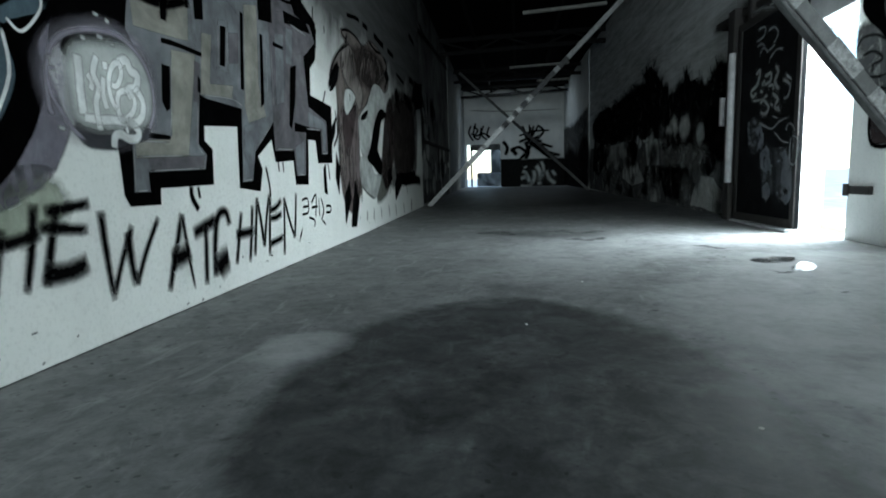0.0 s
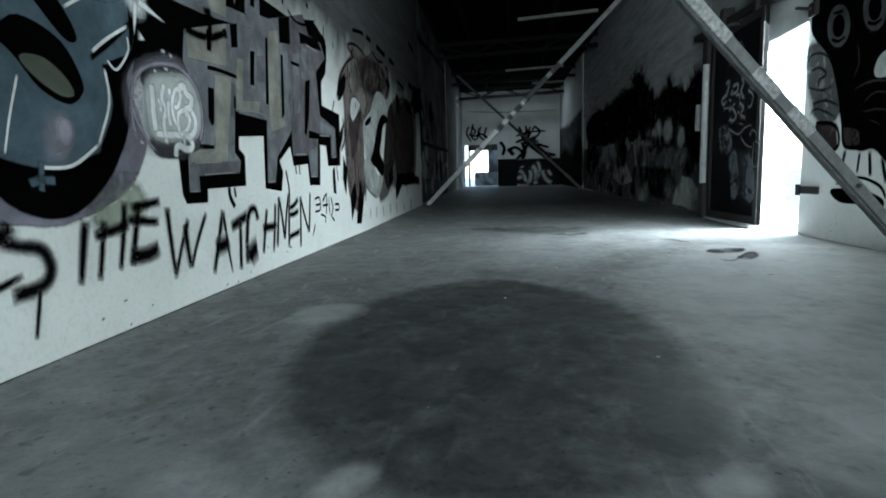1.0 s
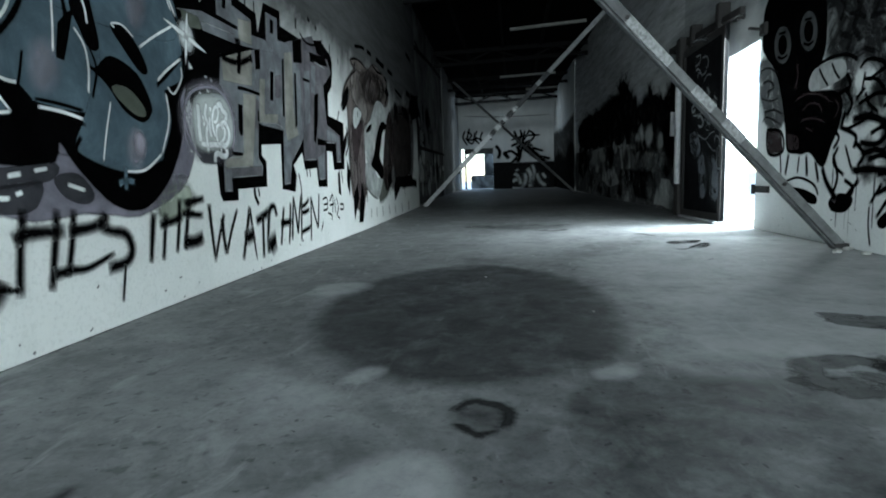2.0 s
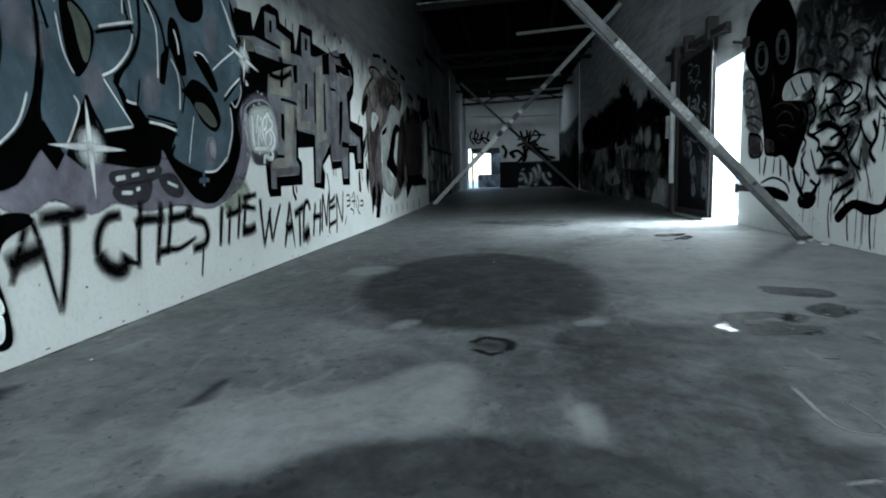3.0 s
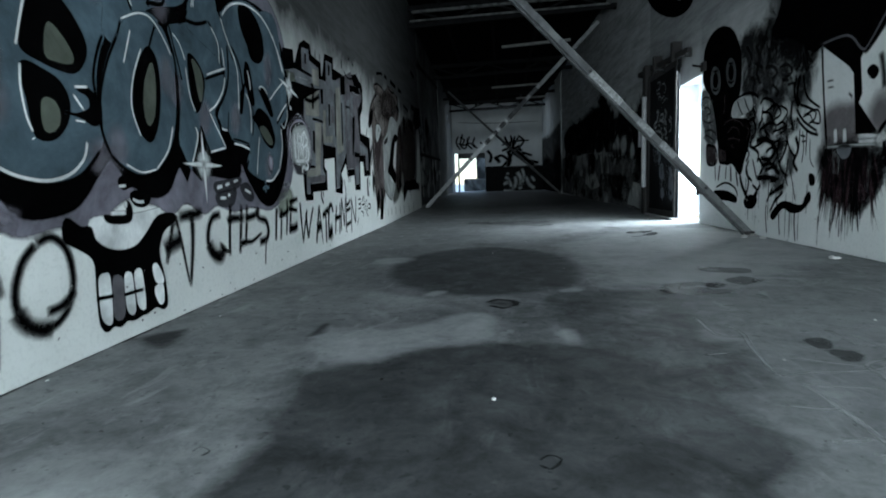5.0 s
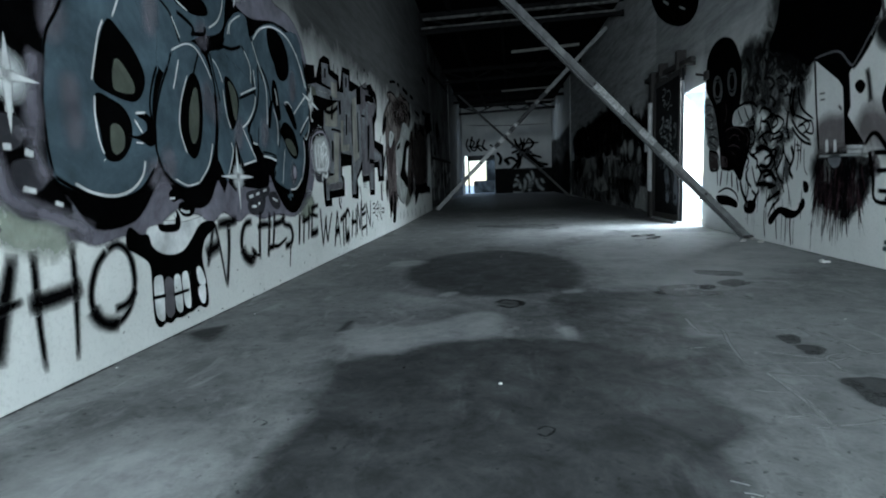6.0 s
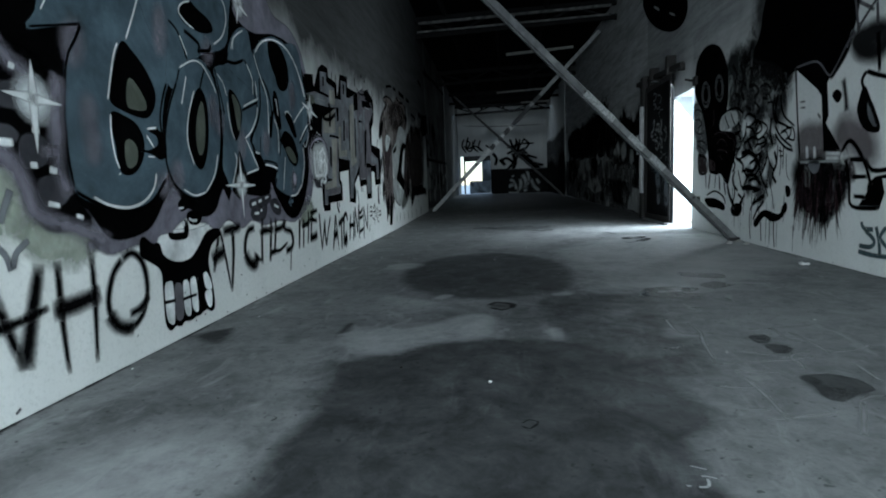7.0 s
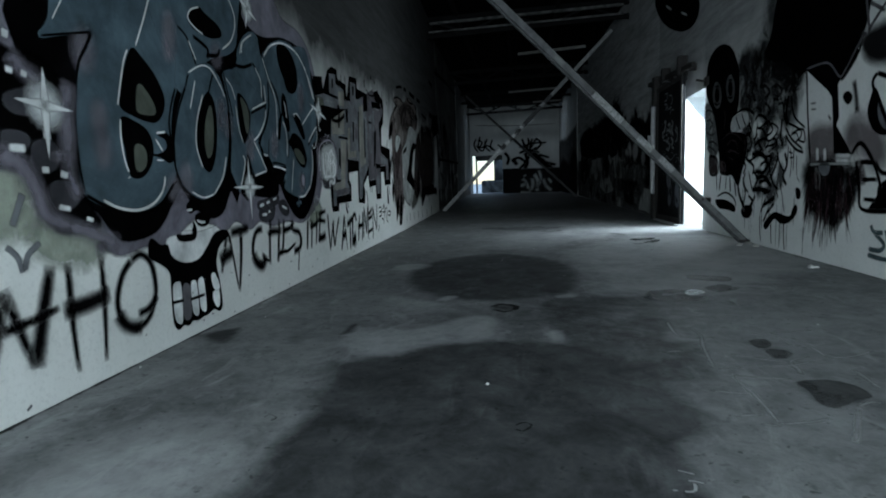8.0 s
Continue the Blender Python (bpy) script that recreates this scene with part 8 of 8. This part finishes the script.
part("panel", box(bmesh.new(), (-1.95, 33.0, 0.2), (-0.6, 33.2, 2.7), None, 0.02), WALL_GREY, porch)
part("plinth", box(bmesh.new(), (-2.8, 32.8, 0.2), (-1.0, 33.0, 1.05), None, 0.08), WALL_GREY, porch)
part("mullion", box(bmesh.new(), (-3.0, 31.1, 0.24), (-2.9, 31.2, 2.62), None, 0.01), STEEL_DARK, porch)
part("header", box(bmesh.new(), (-2.9, 31.1, 2.3), (-1.28, 31.2, 2.62), None, 0.01), WALL_GREY, porch)

# ---------------------------------------------------------------- floor marks
def stain(name, shade, cover=0.85, rough=0.5, tint=(1.0, 1.0, 1.0)):
    """A stain in the slab: the slab's own mottling, darker or paler, with a ragged, fading rim."""
    m, t, n, l, b = nodes_of(name)
    pos = place(t)
    c, mid, fine = concrete_colour(t, pos)
    c = mix(t, 1.0, c, tuple(shade * v for v in tint), "MULTIPLY")
    l.new(c, b.inputs["Base Color"])
    b.inputs["Roughness"].default_value = rough
    b.inputs["Specular IOR Level"].default_value = 0.5 if rough < 0.35 else 0.05
    bump(t, b, fine, 0.02 if rough < 0.35 else 0.25, 0.005)
    at = n.new("ShaderNodeAttribute")
    at.attribute_name = "edge"
    wav = noise_tex(t, 6.0, 8, 0.7, pos, 0.5)
    e = calc(t, "ADD", at.outputs["Fac"], calc(t, "MULTIPLY", calc(t, "SUBTRACT", wav, 0.45), 3.0))
    e = calc(t, "ADD", e, calc(t, "MULTIPLY", calc(t, "SUBTRACT", fine, 0.5), 0.6))
    fac = ramp(t, e, [(0.1, grey(cover)), (0.8, grey(0))])
    clear = n.new("ShaderNodeBsdfTransparent")
    mx = n.new("ShaderNodeMixShader")
    l.new(fac, mx.inputs[0])
    l.new(clear.outputs[0], mx.inputs[1])
    l.new(b.outputs[0], mx.inputs[2])
    l.new(mx.outputs[0], n["Material Output"].inputs["Surface"])
    return m


DAMP = stain("damp_concrete", 0.36, 0.95, 0.5)
DAMP_FAINT = stain("faintly_damp_concrete", 0.6, 0.9, 0.5)
GRIME = stain("dark_grime", 0.16, 0.95, 0.6)
CHALK = spray("rubbed_chalk", (0.56, 0.575, 0.58), None, 0.9, 1.2)
CHALK_FAINT = spray("faint_rubbed_chalk", (0.5, 0.512, 0.517), None, 0.9, 1.2, 0.65)


def on_floor(x, y, off):
    return (x, y, floor_rise(y) + off)


def floor_mark(name, label, category, material, areas=(), strokes=(), feather=0.15, off=0.0015, group=""):
    bm = bmesh.new()
    for pts in areas:
        area(bm, on_floor, off, pts, feather)
    for pts, width in strokes:
        stroke(bm, on_floor, off, pts, width)
    bm.normal_update()
    for f in bm.faces:
        if f.normal.z < 0:
            f.normal_flip()
    return tagged(new(name, finish(bm, name, material)), label, category, group)


WET = stain("puddle_water", 0.6, 0.9, 0.1)
for pts in ([(1.164, 0.525), (1.222, 0.586), (1.264, 0.568), (1.269, 0.502), (1.202, 0.462)], [(1.51, 0.728), (1.597, 0.813), (1.62, 0.724), (1.526, 0.6)]):
    floor_mark("puddle", "shallow glossy puddle lying on worn concrete", "puddle", WET, [pts], feather=0.04, group="puddles")
for pts, width in [([(1.2, 0.595), (1.352, 0.737), (1.522, 0.775), (1.522, 0.598)], 0.079), ([(1.428, 0.584), (1.449, 0.447), (1.561, 0.47)], 0.08), ([(1.693, 1.379), (1.774, 1.33), (1.919, 1.413)], 0.113), ([(1.806, 1.298), (1.867, 1.237), (1.992, 1.3)], 0.136), ([(1.709, 0.838), (1.812, 0.888), (1.823, 0.774)], 0.085), ([(1.81, 0.795), (1.903, 0.867), (1.964, 0.904)], 0.107), ([(1.372, 0.107), (1.408, 0.103), (1.452, 0.105)], 0.033), ([(1.693, 0.408), (1.704, 0.36), (1.724, 0.33)], 0.032)]:
    floor_mark("damp_spot", "small dark damp spot on the worn concrete", "stain", DAMP_FAINT, (), [(pts, width)], group="damp spots")
for pts, width in [([(-0.562, 6.757), (-0.341, 6.938), (-0.15, 6.505)], 0.284), ([(0.387, 7.115), (0.645, 6.797), (0.984, 7.03)], 0.274), ([(0.525, 6.182), (0.691, 5.997), (0.907, 6.253)], 0.213), ([(1.668, 5.462), (1.74, 5.285), (1.783, 5.122)], 0.121), ([(1.747, 3.992), (1.762, 3.902), (1.855, 3.989)], 0.087), ([(1.8, 3.312), (1.819, 3.267)], 0.091), ([(0.646, 2.851), (0.691, 2.804)], 0.047)]:
    floor_mark("damp_spot", "small dark damp spot on the worn concrete", "stain", DAMP_FAINT, (), [(pts, width)], group="damp spots")
for pts in [[(1.482, -0.56), (1.552, -0.537), (1.553, -0.618), (1.481, -0.669)], [(1.5, -0.733), (1.579, -0.73), (1.569, -0.801), (1.49, -0.839)], [(1.434, -1.179), (1.506, -1.142), (1.612, -1.168), (1.631, -1.276), (1.521, -1.361), (1.442, -1.419), (1.424, -1.357), (1.445, -1.271)]]:
    floor_mark("damp_spot", "dark soaked blot on the worn concrete", "stain", DAMP, [pts], feather=0.03, off=0.002, group="damp spots")
for pts in [[(1.861, 4.6), (2.134, 4.648), (2.021, 4.416), (1.837, 4.34), (1.771, 4.426)], [(1.908, 4.106), (2.05, 4.332), (2.133, 4.383), (2.067, 4.15), (1.955, 4.01), (1.866, 4.012)]]:
    floor_mark("puddle", "shallow glossy puddle by the doorway", "puddle", WET, [pts], feather=0.03, off=0.0022, group="puddles")
for pts in [[(1.254, 0.726), (1.411, 0.801), (1.518, 0.763), (1.433, 0.702), (1.296, 0.664), (1.287, 0.545), (1.44, 0.625), (1.477, 0.555), (1.579, 0.54), (1.52, 0.47), (1.363, 0.429), (1.249, 0.435), (1.234, 0.592)], [(1.724, 1.474), (1.849, 1.407), (2.008, 1.345), (1.92, 1.165), (1.834, 1.22), (1.704, 1.277)], [(1.738, 0.923), (1.866, 1.005), (1.868, 0.91), (1.773, 0.75), (1.712, 0.814)]]:
    floor_mark("damp_spot", "kidney-shaped damp patch drying on the concrete", "stain", DAMP_FAINT, [pts], feather=0.06, off=0.0018, group="damp spots")
floor_mark("oil_stain", "small dark ring soaked into the concrete", "stain", GRIME, (), [([(0.05, 0.21), (0.11, 0.31), (0.22, 0.25), (0.21, 0.15), (0.14, 0.08), (0.06, 0.16)], 0.055)], group="oil stains")
floor_mark("oil_stain", "faint dark ring on the concrete", "stain", GRIME, (), [([(0.26, -1.67), (0.29, -1.64), (0.32, -1.66), (0.29, -1.71), (0.26, -1.69)], 0.012)], group="oil stains")
floor_mark("oil_stain", "faint dark ring on the concrete", "stain", GRIME, (), [([(-0.72, -1.68), (-0.71, -1.65), (-0.67, -1.67), (-0.68, -1.7)], 0.012)], group="oil stains")
for pts in [[(1.243, -0.296), (1.253, -0.472), (1.205, -0.681), (1.151, -1.023)], [(1.151, -1.023), (1.3, -0.977), (1.503, -0.951), (1.631, -0.881)], [(1.199, -1.093), (1.205, -1.345), (1.187, -1.583)], [(1.187, -1.583), (1.31, -1.555), (1.381, -1.522)], [(1.199, -1.093), (1.315, -1.121), (1.425, -1.128)], [(1.047, -1.28), (1.136, -1.304), (1.213, -1.298)], [(1.057, -1.528), (1.172, -1.505)], [(1.302, -0.796), (1.393, -0.86), (1.513, -0.927), (1.493, -1.076)], [(1.517, -0.43), (1.658, -0.403), (1.889, -0.339)], [(1.653, -0.38), (1.643, -0.633), (1.683, -0.632)], [(1.706, -0.489), (1.723, -0.687), (1.713, -0.836)], [(1.713, -0.836), (1.839, -0.805), (1.976, -0.712)], [(1.503, -1.003), (1.531, -0.886), (1.65, -0.814)], [(1.739, -0.99), (1.73, -1.109), (1.714, -1.211)], [(1.519, -1.429), (1.452, -1.553), (1.362, -1.706)], [(1.528, -1.413), (1.596, -1.366), (1.643, -1.368)], [(0.972, -0.785), (1.089, -0.752)], [(1.148, -0.169), (1.134, -0.476), (1.237, -0.527)], [(1.12, -1.589), (1.189, -1.601)]]:
    floor_mark("chalk_line", "thin rubbed pale line scratched on the concrete", "mark", CHALK_FAINT, (), [(pts, 0.022)], off=0.003, group="chalk lines")
for pts, _ in [([(0.752, -1.932), (0.777, -1.943), (0.8, -1.954)], 0.01), ([(0.766, -1.988), (0.791, -1.992), (0.813, -2.003)], 0.009), ([(0.783, -1.999), (0.779, -2.026), (0.771, -2.044)], 0.009), ([(0.771, -2.044), (0.756, -2.048), (0.744, -2.046)], 0.009), ([(0.711, -2.043), (0.729, -2.045)], 0.009), ([(2.032, 1.651), (2.14, 1.58), (2.278, 1.601)], 0.091), ([(1.707, 0.764), (1.763, 0.784)], 0.066)]:
    floor_mark("chalk_line", "short white chalk scratch on the concrete", "mark", CHALK, (), [(pts, 0.012)], off=0.003, group="chalk lines")
floor_mark("wall_foot_grime", "dirt line where the wall meets the floor", "stain", GRIME, (), [([(left_at(y) + 0.012, y) for y in (-6.2, -4.0, 0.0, 4.0, 8.0, 11.9)], 0.03)], off=0.002)
floor_mark("wall_foot_grime", "dirt line where the wall meets the floor", "stain", GRIME, (), [([(right_at(y) - 0.012, y) for y in (-6.2, -5.0, -1.0, 3.0, 5.6)], 0.03)], off=0.002)

# ---------------------------------------------------------------- loose bits
CHIP = plain("white_plaster_chip", (0.75, 0.76, 0.75), 0.8)
STONE = plain("grey_rubble", (0.42, 0.42, 0.4), 0.9)


def lump(label, x, y, size, material, seed, name="plaster_chip", group="plaster chips"):
    r = random.Random(seed)
    bm = bmesh.new()
    bmesh.ops.create_icosphere(bm, subdivisions=1, radius=1.0)
    for v in bm.verts:
        s = r.uniform(0.65, 1.15)
        v.co = Vector((v.co.x * size * s, v.co.y * size * s * 0.7, max(v.co.z, -0.25) * size * s * 0.45))
    low_z = min(v.co.z for v in bm.verts)
    ob = new(name, finish(bm, name, material))
    ob.matrix_world = pose(x, y, floor_rise(y) - low_z + 0.001, 0, 0, r.uniform(0, 360))
    return tagged(ob, label, "debris", group)


for i, (x, y) in enumerate([(0.13, -1.27), (-1.53, -0.09), (3.12, 1.66)][:2] + [(0.64, 1.5), (1.53, 2.55), (-0.23, 0.89)][:2]):
    lump("small white plaster chip lying on the concrete", x, y, 0.014 if i == 0 else 0.01, CHIP if i < 2 else STONE, i)
for i, (x, y) in enumerate([(2.9, 3.57), (3.08, 3.73), (3.04, 3.42)]):
    lump("crumbled plaster at the foot of the brace", x, y, 0.06, STONE, 20 + i, "rubble", "rubble lumps")
for i, (x, y) in enumerate([(2.92, 1.81), (2.95, 1.8)]):
    lump("white crumbled plaster by the wall foot", x - 0.03, y, 0.05, CHIP, 30 + i, "rubble", "rubble lumps")
r = random.Random(11)
for i in range(40):
    lump("tiny grit crumb on the concrete", r.uniform(-1.7, 2.9), r.uniform(-2.0, 8.0), r.uniform(0.004, 0.011), r.choice((STONE, CHIP, RUSTY)), 50 + i, "grit", "grit crumbs")
